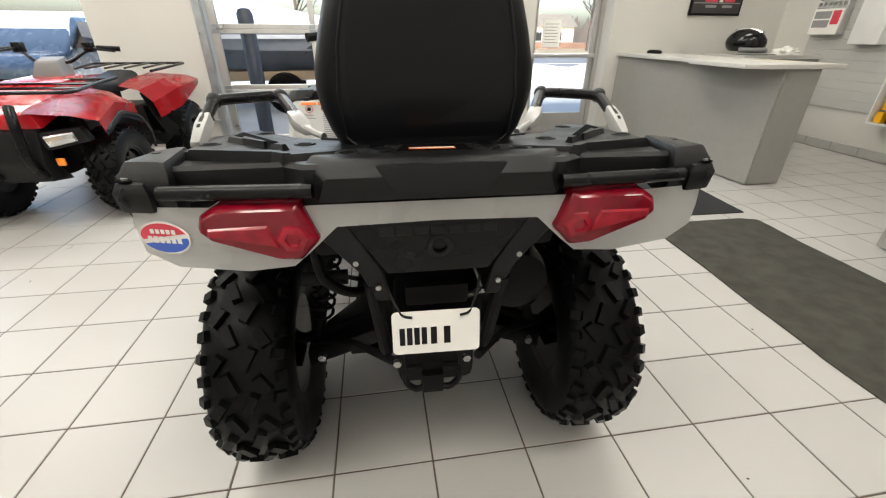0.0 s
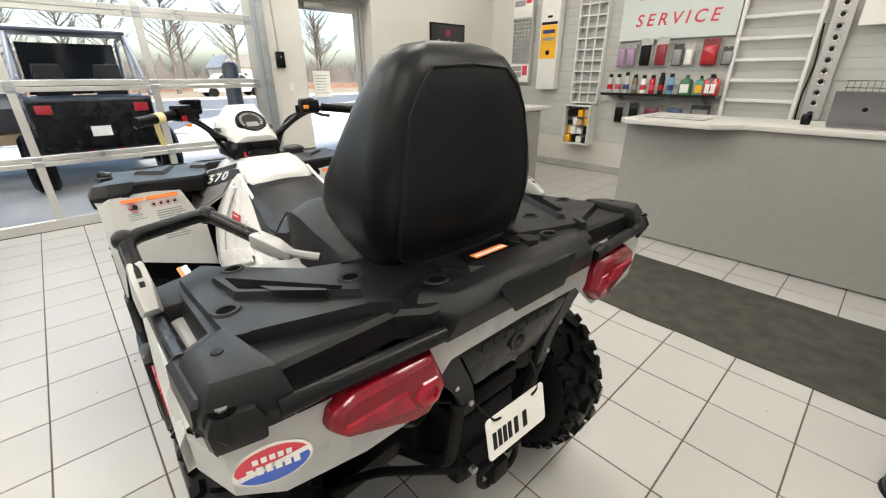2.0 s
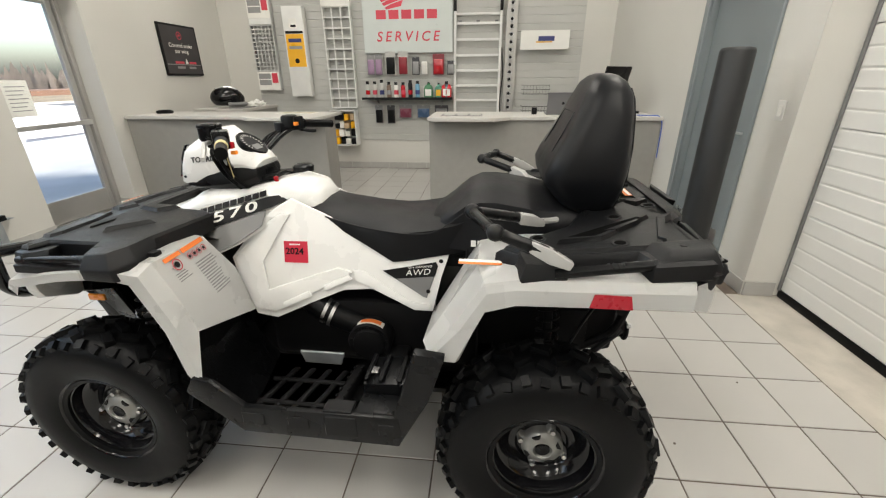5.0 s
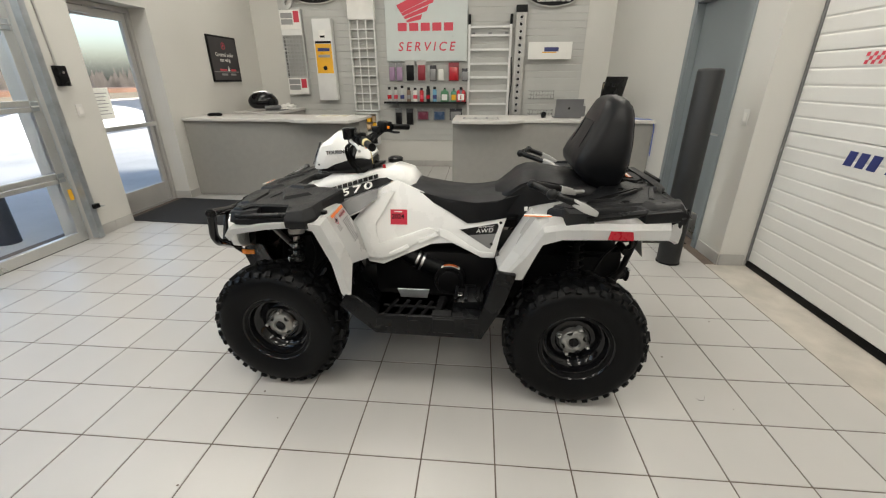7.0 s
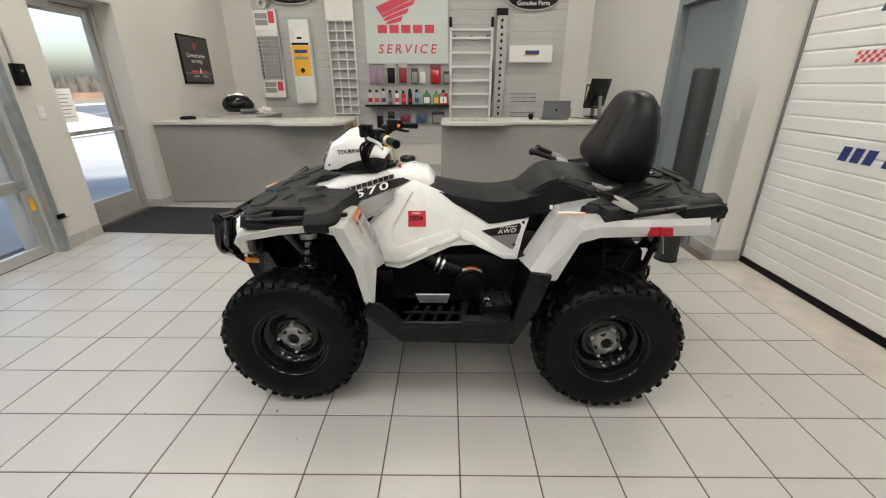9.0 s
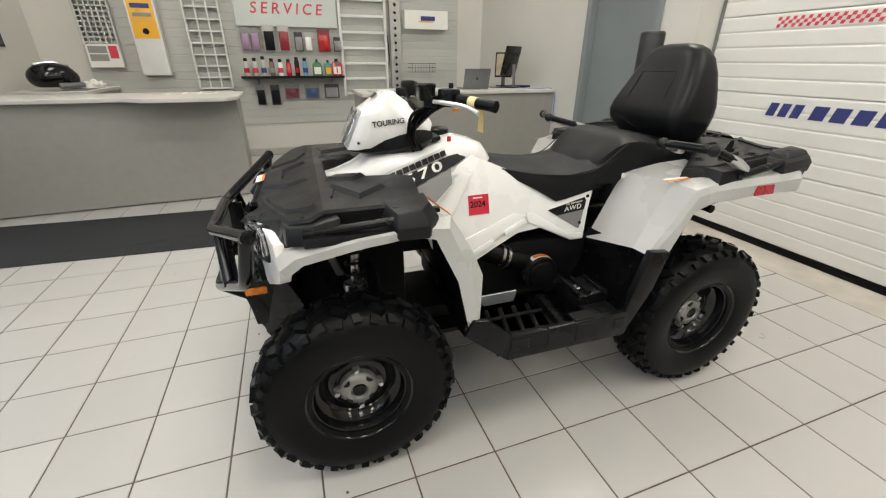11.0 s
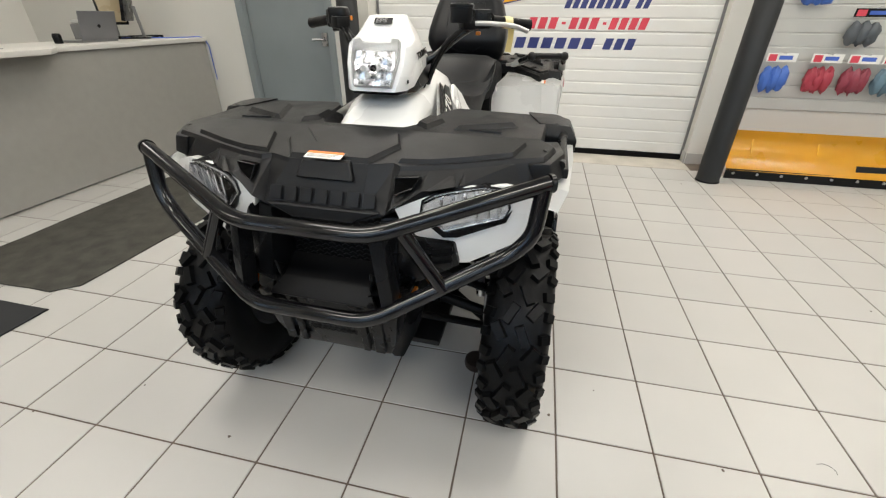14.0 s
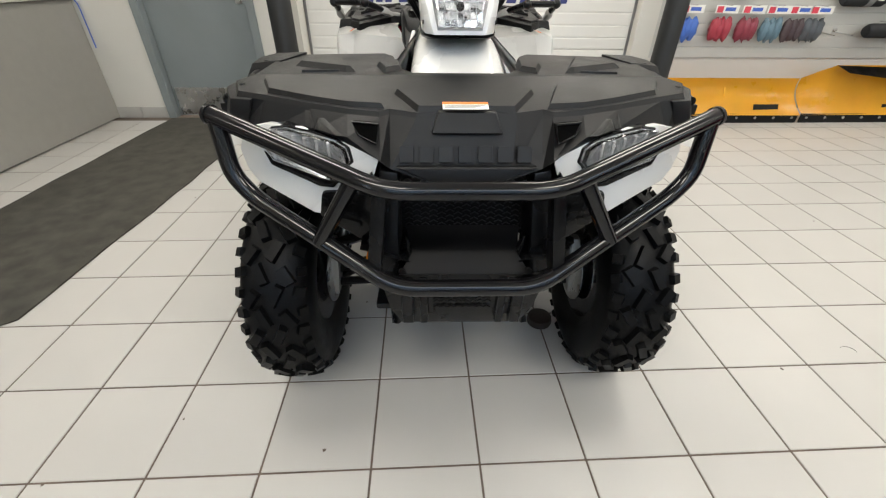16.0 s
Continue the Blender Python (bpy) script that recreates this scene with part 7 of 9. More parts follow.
ap("pod_base", loft([pod_loop((0.070, 2.372, 1.010), (0.092, 2.345, 1.012), (0.094, 2.335, 1.022)), pod_loop((0.085, 2.30, 1.000), (0.103, 2.29, 1.010), (0.099, 2.285, 1.045)), pod_loop((0.080, 2.20, 0.995), (0.108, 2.20, 1.02), (0.100, 2.20, 1.080)), pod_loop((0.080, 2.11, 1.00), (0.104, 2.11, 1.035), (0.096, 2.11, 1.082)), pod_loop((0.070, 2.065, 1.03), (0.090, 2.065, 1.05), (0.080, 2.065, 1.074))], bevel=0.004), M_PLASTIC2, pod)
face = on_plane((0, 2.351, 1.088), (-1, 0, 0), (0, -0.43, 0.9))
shape = [(-0.060, -0.068), (0.060, -0.068), (0.076, 0.015), (0.074, 0.068), (0.050, 0.072), (0.044, 0.060), (-0.044, 0.060), (-0.050, 0.072), (-0.074, 0.068), (-0.076, 0.015)]
b = prism([(x * 0.8, y * 0.68 - 0.012) for x, y in shape], "z", -0.03, 0.008, 0.003)
b.transform(face)
ld = ap("lamp_body", b, M_LED, pod, "clear headlamp with chrome reflector")
b = prism([(x * 0.96, y * 0.96) for x, y in shape], "z", -0.025, 0.006, 0.003)
b.transform(face)
ap("lamp_bezel", b, M_CLAMP, ld)
b = prism([(x * 0.95, y * 0.95) for x, y in shape], "z", 0.0135, 0.017, 0.003)
b.transform(face)
ap("lamp_lens", b, M_LENS, ld)
for i in range(7):
    for j in range(5):
        fx_, fy_ = -0.048 + i * 0.016, -0.054 + j * 0.0195
        if abs(fx_) < 0.062 - 0.10 * max(0.0, -fy_ - 0.03) and not (i == 3 and j == 2):
            b = prism(rect(-0.0072, 0.0072, -0.0088, 0.0088), "z", -0.003, 0.003, 0.0008, seg=1)
            b.transform(face @ Matrix.Translation((fx_, fy_, 0.009)) @ Matrix.Rotation(0.32 * math.sin(5.1 * i + 2.3 * j), 4, "X") @ Matrix.Rotation(0.32 * math.sin(3.7 * i + 4.9 * j), 4, "Y"))
            ap("reflector_facet", b, M_LED, ld)
ap("bulb_shield", lathe([(0, 0.004), (0.011, 0.004), (0.009, 0.0115), (0, 0.0115)], 18, "z", m=face @ Matrix.Translation((0, -0.014, 0))), M_DARK, ld)
pbd = ap("pod_badge", flat(rect(-0.028, 0.028, -0.012, 0.012), 0.001, on_plane((0, 2.264, 1.196), (-1, 0, 0), (0, -0.78, 0.62)) @ Matrix.Translation((0, 0, 0.0015))), M_INK, pod)
b = text_bm("EPS", 0.024, 0.0005, bold=0.0004)
b.transform(on_plane((0.023, 2.264, 1.196), (-1, 0, 0), (0, -0.78, 0.62)) @ Matrix.Translation((0, -0.0085, 0.003)))
ap("badge_word", b, M_GREYP, pbd)
for s in (-1, 1):
    mm = on_plane((-0.1085 if s < 0 else 0.1045, 2.292 if s < 0 else 2.170, 1.098 if s < 0 else 1.108), (0.05, s, -0.09 * s), (s * -0.21, 0, 1))
    bm = text_bm("TOURING", 0.026, 0.0005, bold=0.0006)
    bm.transform(mm @ Matrix.Translation((0.0, 0.0, 0.0035)))
    ap("pod_word", bm, M_INK, pod)
    ap("pod_screw", lathe([(0, 0), (0.005, 0), (0.005, 0.003), (0, 0.003)], 10, "x", m=Matrix.Translation((s * 0.093, 2.343, 1.044)) @ Matrix.Rotation(0 if s > 0 else math.pi, 4, "Z")), M_INK, pod)
gm = on_plane((0, 2.118, 1.148), (1, 0, 0), (0, 0.78, 0.62))
ga = ap("gauge", lathe([(0, -0.02), (0.056, -0.02), (0.060, 0.004), (0.056, 0.012), (0.050, 0.008), (0, 0.008)], 36, "z", m=gm), M_PLASTIC2, pod, "round instrument dial with a black bezel")
ap("gauge_face", lathe([(0, 0.0085), (0.049, 0.0085), (0.049, 0.0095), (0, 0.0095)], 32, "z", m=gm), M_INK, ga)
bm = bmesh.new()
for k in range(17):
    an = radians(210 - k * 15)
    flat(rect(0.036, 0.045, -0.001, 0.001), 0.0005, gm @ Matrix.Rotation(an, 4, "Z") @ Matrix.Translation((0, 0, 0.0095)), bm=bm)
ap("dial_tick", bm, M_PAPER, ga)
ap("dial_screen", flat(rrect(0.024, 0.012, 0.004), 0.0006, gm @ Matrix.Translation((0, -0.02, 0.0095))), M_GREYP, ga)

# handlebar
bars = [(-0.40, 1.965, 1.185), (-0.27, 2.045, 1.20), (-0.20, 2.10, 1.165), (-0.10, 2.16, 1.075), (0.10, 2.16, 1.075), (0.20, 2.10, 1.165), (0.27, 2.045, 1.20), (0.40, 1.965, 1.185)]
hb = ap("handlebar", tube(bars, 0.012, 14, 0.05), M_GLOSSBLK, label="black handlebar with grips and levers", angle=60)
for s in (-1, 1):
    a, b = Vector((s * 0.285, 2.037, 1.198)), Vector((s * 0.405, 1.962, 1.185))
    g = ap("grip", tube([a, a + (b - a) * 0.05, a + (b - a) * 0.9, b], [0.020, 0.0165, 0.0165, 0.018], 18), M_RUBBER, hb)
    ap("switch_box", box(-0.03, 0.03, -0.024, 0.024, -0.026, 0.030, 0.008, m=Matrix.Translation((s * 0.252, 2.06, 1.20)) @ Matrix.Rotation(radians(-s * 32), 4, "Z")), M_PLASTIC2, hb)
    ap("lever_perch", box(-0.02, 0.02, -0.02, 0.03, -0.018, 0.018, 0.006, m=Matrix.Translation((s * 0.215, 2.10, 1.19)) @ Matrix.Rotation(radians(-s * 32), 4, "Z")), M_PLASTIC2, hb)
    ap("cable", tube(mir([(0.22, 2.10, 1.18), (0.17, 2.17, 1.15), (0.12, 2.17, 1.06), (0.08, 2.14, 1.0)], s), 0.006, 8, 0.05), M_RUBBER, hb)
    ap("cable", tube(mir([(0.24, 2.09, 1.19), (0.19, 2.14, 1.165), (0.125, 2.17, 1.09), (0.10, 2.14, 1.02)], s), 0.0055, 8, 0.06), M_RUBBER, hb)
    ap("cable", tube(mir([(0.21, 2.10, 1.18), (0.16, 2.15, 1.13), (0.118, 2.15, 1.06), (0.09, 2.11, 1.01)], s), 0.007, 8, 0.06), M_RUBBER, hb)
ap("brake_lever", tube([(-0.215, 2.115, 1.19), (-0.28, 2.10, 1.192), (-0.36, 2.045, 1.185), (-0.405, 2.02, 1.168)], 0.007, 10, 0.04), M_SILVER, hb, "silver brake lever")
ap("brake_reservoir", loft([[(-0.205 + a, 2.125 + b, z) for a, b in rrect(0.034 - d, 0.028 - d, 0.018 - d, 5)] for z, d in ((1.192, 0.004), (1.200, 0.0), (1.232, 0.0), (1.233, -0.002), (1.241, -0.002), (1.245, 0.003))]), M_PLASTIC2, hb)
ap("throttle_box", loft([[(0.235 + a, 2.075 + b, z) for a, b in rrect(0.034 - d, 0.028 - d, 0.018 - d, 5)] for z, d in ((1.180, 0.006), (1.190, 0.0), (1.226, 0.0), (1.233, 0.003), (1.236, 0.009))]), M_PLASTIC2, hb)
ap("switch_button", box(0.205, 0.225, 2.03, 2.045, 1.195, 1.21, 0.003), M_AMBER, hb)
ap("switch_button", box(-0.262, -0.245, 2.022, 2.04, 1.175, 1.195, 0.003), M_RED, hb)
ap("switch_button", box(-0.250, -0.235, 2.022, 2.04, 1.155, 1.167, 0.003), M_AMBER, hb)
ap("thumb_throttle", tube([(0.25, 2.05, 1.18), (0.27, 2.01, 1.168), (0.30, 1.995, 1.165)], 0.007, 8, 0.02), M_PLASTIC2, hb)
tag_paper = mat("tag_yellow", (0.72, 0.62, 0.32), 0.6)
tg = ap("paper_tag", sheet([[(-0.338, 1.996, 1.180), (-0.357, 1.984, 1.178)], [(-0.337, 1.990, 1.145), (-0.355, 1.979, 1.143)], [(-0.330, 1.988, 1.105), (-0.350, 1.977, 1.102)]], 0.0012), tag_paper, hb, "yellow paper tag tied to the grip")
ga_, gb_ = Vector((-0.322, 2.0139, 1.194)), Vector((-0.345, 1.9995, 1.1915))
ap("tag_band", tube([ga_, gb_], 0.0182, 18), tag_paper, tg)

# ---- rear of the quad bike ----
half = [(0.0, 0.668), (0.235, 0.668), (0.275, 0.702), (0.45, 0.695), (0.555, 0.705), (0.56, 0.84), (0.508, 0.865), (0.510, 1.13), (0.44, 1.205), (0.372, 1.11), (0.292, 1.0), (0.20, 0.96), (0.0, 0.95)]
outline = half + [(-a, b) for a, b in half[-2:0:-1]]
area = sum(a[0] * b[1] - b[0] * a[1] for a, b in zip(outline, outline[1:] + outline[:1]))
sg = 1 if area > 0 else -1


def rack_z(y):
    return 0.958 + 0.10 * (1.1 - y)


rr = ap("rear_rack", loft([[(x, y, rack_z(y) + dz - (0.008 if abs(x) > 0.5 else 0)) for x, y in shrink(outline, sg * d)] for d, dz in ((0.010, -0.055), (0.0, -0.045), (0.002, -0.008), (0.010, 0.0))]), M_PLASTIC, label="black moulded rear rack with slots and tie-down holes", angle=30)


def rfacet(pts, h, inset=0.010, m=M_PLASTIC, name="rack_facet", base=0.004):
    return facet(pts, h, inset, rr, rack_z, m, name, base)


for s in (-1, 1):
    S = lambda pts: [(s * a, b) for a, b in pts]
    # raised deck, its slotted wedge and tie-down holes; slot and hole shade is flat colour
    rfacet(S([(0.488, 0.800), (0.495, 1.125), (0.440, 1.185), (0.378, 1.095), (0.297, 0.985), (0.215, 0.945), (0.13, 0.935), (0.12, 0.790), (0.20, 0.752), (0.278, 0.722)]), 0.010, 0.006)
    rfacet(S([(0.450, 1.055), (0.446, 0.930), (0.285, 0.762), (0.272, 0.790)]), 0.022, 0.010)
    rfacet(S([(0.432, 1.020), (0.430, 0.945), (0.310, 0.800), (0.300, 0.812)]), 0.0232, 0.002, M_HOLE_SHADE, "rack_slot", 0.0)
    rfacet(S([(0.400, 0.925), (0.395, 0.885), (0.330, 0.810), (0.325, 0.820)]), 0.0245, 0.002, M_PLASTIC, "slot_rib", 0.0)
    for hx, hy in ((0.400, 1.090), (0.462, 0.895), (0.262, 0.860), (0.165, 0.735)):
        zz = rack_z(hy) + (0.0105 if hy > 0.76 else 0.0085)
        ho = ap("tie_hole", lathe([(0.015, 0.0), (0.023, 0.0), (0.021, 0.0028), (0.015, 0.0018)], 20, "z", closed=True, m=Matrix.Translation((s * hx, hy, zz)) @ Matrix.Rotation(-0.1, 4, "X")), M_PLASTIC, rr)
        ap("hole_floor", lathe([(0, 0), (0.0155, 0), (0.0155, 0.001), (0, 0.001)], 20, "z", m=Matrix.Translation((s * hx, hy, zz)) @ Matrix.Rotation(-0.1, 4, "X")), M_HOLE_SHADE, ho)
    # corner blocks, tubes and end knobs
    cb = ap("corner_block", loft([mir(p, s) for p in ([(0.45, 0.682, 0.905), (0.545, 0.695, 0.905), (0.551, 0.84, 0.905), (0.49, 0.86, 0.905)], [(0.445, 0.662, 0.972), (0.551, 0.685, 0.972), (0.553, 0.835, 0.965), (0.48, 0.86, 0.97)], [(0.455, 0.685, 1.012), (0.530, 0.705, 1.010), (0.535, 0.805, 1.0), (0.48, 0.83, 1.005)])], bevel=0.013), M_PLASTIC, rr)
    ap("end_knob", lathe([(0, -0.03), (0.021, -0.03), (0.022, 0.0), (0.019, 0.016), (0.012, 0.017), (0.010, 0.008), (0, 0.008)], 6, "y", m=Matrix.Translation((s * 0.525, 0.690, 0.955)) @ Matrix.Rotation(radians(180 - s * 25), 4, "Z")), M_PLASTIC, cb)
    kb = ap("corner_foot", loft([mir(p, s) for p in ([(0.486, 0.668, 0.925), (0.545, 0.680, 0.925), (0.541, 0.725, 0.925), (0.486, 0.71, 0.925)], [(0.484, 0.662, 0.962), (0.548, 0.675, 0.962), (0.545, 0.73, 0.962), (0.484, 0.715, 0.962)], [(0.492, 0.669, 0.978), (0.540, 0.680, 0.978), (0.538, 0.725, 0.984), (0.492, 0.71, 0.984)])], bevel=0.007), M_PLASTIC, rr)
    # shade of the recess, painted as a near-black disc on the foot
    ap("foot_recess", lathe([(0, 0), (0.015, 0), (0.015, 0.0012), (0, 0.0012)], 16, "z", m=Matrix.Translation((s * 0.525, 0.688, 0.9805))), M_HOLE_SHADE, kb)
    ap("foot_bolt", lathe([(0, 0), (0.007, 0), (0.007, 0.003), (0, 0.003)], 6, "z", m=Matrix.Translation((s * 0.525, 0.688, 0.9817))), M_HUB, kb)
    ap("rack_screw", lathe([(0, 0), (0.009, 0), (0.007, 0.003), (0, 0.003)], 12, "z", m=Matrix.Translation((s * 0.505, 0.765, 1.0045))), M_PLASTIC2, cb)
    ap("side_tube", tube(mir([(0.540, 0.83, 0.968), (0.543, 1.06, 0.935)], s), 0.014, 14), M_PLASTIC2, rr)
    ap("rear_tube", tube(mir([(0.22, 0.652, 0.962), (0.47, 0.668, 0.962)], s), 0.013, 14), M_PLASTIC2, rr)
    ap("front_block", loft([mir(p, s) for p in ([(0.44, 1.02, 0.89), (0.560, 1.02, 0.888), (0.560, 1.155, 0.883), (0.44, 1.17, 0.885)], [(0.44, 1.03, 0.963), (0.545, 1.035, 0.958), (0.543, 1.13, 0.958), (0.44, 1.15, 0.965)])], bevel=0.008), M_PLASTIC, rr)
    # grab bar with its clamps
    gb = ap("grab_bar", tube(mir([(0.325, 1.13, 1.002), (0.392, 1.275, 1.040), (0.550, 1.207, 1.038), (0.548, 1.10, 0.998)], s), 0.015, 14, 0.035), M_PLASTIC2, rr, "black tubular grab bar with pale clamps", angle=60)
    for c in ((0.391, 1.270, 1.038), (0.549, 1.207, 1.037)):
        b = bmesh.new()
        bmesh.ops.create_icosphere(b, subdivisions=2, radius=0.022)
        b.transform(Matrix.Translation((s * c[0], c[1], c[2])))
        ap("elbow", b, M_PLASTIC, gb)
    ap("clamp", loft([mir(p, s) for p in ([(0.533, 1.128, 0.994), (0.563, 1.128, 0.994), (0.561, 1.122, 1.022), (0.535, 1.122, 1.022)], [(0.528, 1.080, 0.968), (0.568, 1.080, 0.968), (0.562, 1.072, 1.002), (0.533, 1.072, 1.002)], [(0.530, 1.028, 0.952), (0.566, 1.028, 0.952), (0.558, 1.018, 0.968), (0.537, 1.018, 0.968)])], bevel=0.006), M_CLAMP, gb)
    # slot in the clamp, only its shade, painted as a black plate
    ap("clamp_slot", loft([mir([(0.543, 1.100, 1.0125 + d), (0.553, 1.100, 1.0125 + d), (0.552, 1.060, 0.995 + d), (0.544, 1.060, 0.995 + d)], s) for d in (-0.004, 0.0015)]), M_INK, gb)
    ap("clamp", loft([mir(p, s) for p in ([(0.318, 1.150, 0.988), (0.350, 1.135, 0.988), (0.350, 1.130, 1.020), (0.318, 1.145, 1.020)], [(0.290, 1.105, 0.976), (0.328, 1.085, 0.976), (0.326, 1.082, 1.006), (0.292, 1.101, 1.006)], [(0.272, 1.075, 0.966), (0.296, 1.060, 0.966), (0.294, 1.057, 0.982), (0.274, 1.071, 0.982)])], bevel=0.006), M_CLAMP, gb)
    ap("clamp_arm", tube(mir([(0.295, 1.07, 0.985), (0.27, 1.045, 0.978), (0.245, 1.02, 0.974)], s), 0.009, 8, 0.02), M_CLAMP, gb)
    # rear fender
    ys = [1.425, 1.35, 1.275, 1.15, 0.92, 0.742]
    lz = [0.655, 0.655, 0.825, 0.85, 0.862, 0.868, 0.86, 0.85]
    sz = [0.835, 0.885, 0.915, 0.928, 0.938, 0.945, 0.942, 0.935]
    ll = [0.545, 0.552, 0.556, 0.562, 0.570, 0.572, 0.560, 0.525]
    rows = [[(0.225, 1.408, 0.612), (0.205, 1.288, 0.820), (0.205, 1.25, 0.885), (0.25, 1.12, 0.925), (0.25, 0.92, 0.935), (0.25, 0.742, 0.935)],
            [(0.484, 1.400, 0.672), (0.464, 1.306, 0.818), (0.452, 1.250, 0.905)] + [(l - 0.05, y, z) for l, y, z in zip(ll[3:], ys[3:], sz[3:])],
            [(0.532, 1.378, 0.662), (0.537, 1.292, 0.790), (0.543, 1.228, 0.898)] + [(l - 0.012, y, z - 0.012) for l, y, z in zip(ll[3:], ys[3:], sz[3:])],
            [(0.543, 1.372, 0.656), (0.550, 1.288, 0.760), (0.555, 1.222, 0.875)] + [(l, y, z - 0.035) for l, y, z in zip(ll[3:], ys[3:], sz[3:])],
            [(0.546, 1.362, 0.652), (0.552, 1.300, 0.655), (0.556, 1.225, 0.822)] + [(l, y, z) for l, y, z in zip(ll[3:], ys[3:], lz[3:])],
            [(0.534, 1.350, 0.655), (0.540, 1.290, 0.657), (0.544, 1.225, 0.826)] + [(l - 0.012, y, z + 0.002) for l, y, z in zip(ll[3:], ys[3:], lz[3:])]]
    rf = ap("rear_fender", sheet([mir(r, s) for r in rows], 0.005), M_WHITE, label="glossy white rear fender", angle=16)
    ap("wheel_liner", sheet([mir(r, s) for r in ([(0.24, 1.35, 0.70), (0.24, 1.24, 0.80), (0.24, 1.0, 0.845), (0.24, 0.84, 0.845)], [(0.53, 1.31, 0.69), (0.535, 1.23, 0.815), (0.54, 1.0, 0.858), (0.54, 0.84, 0.858)])], 0.004), M_DARK, rf)
    mm = on_plane((s * 0.570, 0.975 if s < 0 else 0.875, 0.898), (0, s, 0), (0, 0, 1))
    ap("side_reflector", flat([(0.008, 0), (0.092, 0), (0.10, -0.036), (0, -0.036)] if s < 0 else [(0.008, 0), (0.092, 0), (0.10, -0.036), (0, -0.036)], 0.003, mm), M_REFL, rf, "red side reflector")
    mm = on_plane((s * 0.47, 1.30 if s < 0 else 1.18, 0.905), (0, s, 0.0), (s * -1, 0, 0.2))
    wlb = ap("warning_label", flat(rect(0.0, 0.115, 0.0, 0.022), 0.001, mm @ Matrix.Translation((0, 0, 0.012))), M_PAPER, rf)
    ap("label_band", flat(rect(0.0, 0.115, 0.0, 0.009), 0.001, mm @ Matrix.Translation((0, 0, 0.013))), M_ORANGE, wlb)
    # back corner of the body and tail lamp
    back = [(0.0, 0.668, 0.93, 0.890), (0.19, 0.668, 0.93, 0.886), (0.245, 0.668, 0.93, 0.835), (0.275, 0.668, 0.93, 0.810), (0.36, 0.672, 0.93, 0.802), (0.48, 0.676, 0.935, 0.818), (0.535, 0.690, 0.935, 0.845), (0.562, 0.740, 0.93, 0.868)]
    ap("tail_panel", sheet([mir([(l, y, zt) for l, y, zt, zb in back], s), mir([(l, y - 0.004, (zt + zb) / 2) for l, y, zt, zb in back], s), mir([(l, y, zb) for l, y, zt, zb in back], s)], 0.006), M_WHITE, rf, angle=28)
    lamp = [(0.422, 0.900), (0.414, 0.924), (0.382, 0.942), (0.246, 0.942), (0.219, 0.870), (0.255, 0.832), (0.288, 0.834), (0.404, 0.880)]
    yb = lambda l: 0.664 + 0.10 * max(0, l - 0.36)
    tl = ap("tail_lamp", loft([[(s * l, yb(l) + 0.02, z) for l, z in lamp], [(s * l, yb(l) - 0.012, z) for l, z in lamp], [(s * (0.345 + (l - 0.345) * 0.90), yb(l) - 0.026, 0.886 + (z - 0.886) * 0.84) for l, z in lamp]], bevel=0.005), M_REDLENS, rf, "glossy red tail lamp")
    ap("lamp_optic", lathe([(0, 0.0), (0.030, 0.0), (0.026, -0.006), (0.014, -0.009), (0.012, -0.004), (0, -0.004)], 6, "y", m=Matrix.Translation((s * 0.262, 0.641, 0.880))), M_REDLENS2, tl)
    ap("lamp_optic", loft([[(s * l, yb(l) - 0.024, z) for l, z in ((0.285, 0.862), (0.300, 0.908), (0.402, 0.905), (0.405, 0.888))], [(s * l, yb(l) - 0.0285, z) for l, z in ((0.290, 0.867), (0.304, 0.903), (0.397, 0.901), (0.400, 0.891))]]), M_REDLENS2, tl)
# printed oval on the left rear corner
mm = on_plane((-0.486, 0.684, 0.878), (1, -0.25, 0), (0, 0, 1)) @ Matrix.Scale(1.05, 4)
ov = ap("oval_sticker", flat([(0.046 * math.cos(k), 0.030 * math.sin(k)) for k in np.linspace(0, 2 * math.pi, 29)[:-1]], 0.0012, mm @ Matrix.Translation((0, 0, 0.008))), M_PAPER, label="oval red, white and blue sticker with lettering bars")
up_half = [(0.043 * math.cos(k), 0.027 * math.sin(k)) for k in np.linspace(0.35, math.pi - 0.1, 14)] + [(-0.040, -0.004), (0.040, 0.010)]
dn_half = [(0.043 * math.cos(k), 0.027 * math.sin(k)) for k in np.linspace(math.pi + 0.35, 2 * math.pi - 0.1, 14)] + [(0.040, 0.002), (-0.038, -0.012)]
ap("sticker_field", flat(up_half, 0.0005, mm @ Matrix.Translation((0, 0, 0.0093))), M_CRIMSON, ov)
ap("sticker_field", flat(dn_half, 0.0005, mm @ Matrix.Translation((0, 0, 0.0093))), M_BLUE, ov)
bm = bmesh.new()
for i in range(6):
    flat(rect(-0.030 + i * 0.0105, -0.0225 + i * 0.0105, -0.009, 0.003), 0.0005, mm @ Matrix.Translation((0, 0, 0.0099)), bm=bm)
for i in range(5):
    flat(rect(-0.022 + i * 0.0095, -0.0155 + i * 0.0095, 0.008, 0.016), 0.0005, mm @ Matrix.Translation((0, 0, 0.0099)), bm=bm)
ap("sticker_bar", bm, M_PAPER, ov)

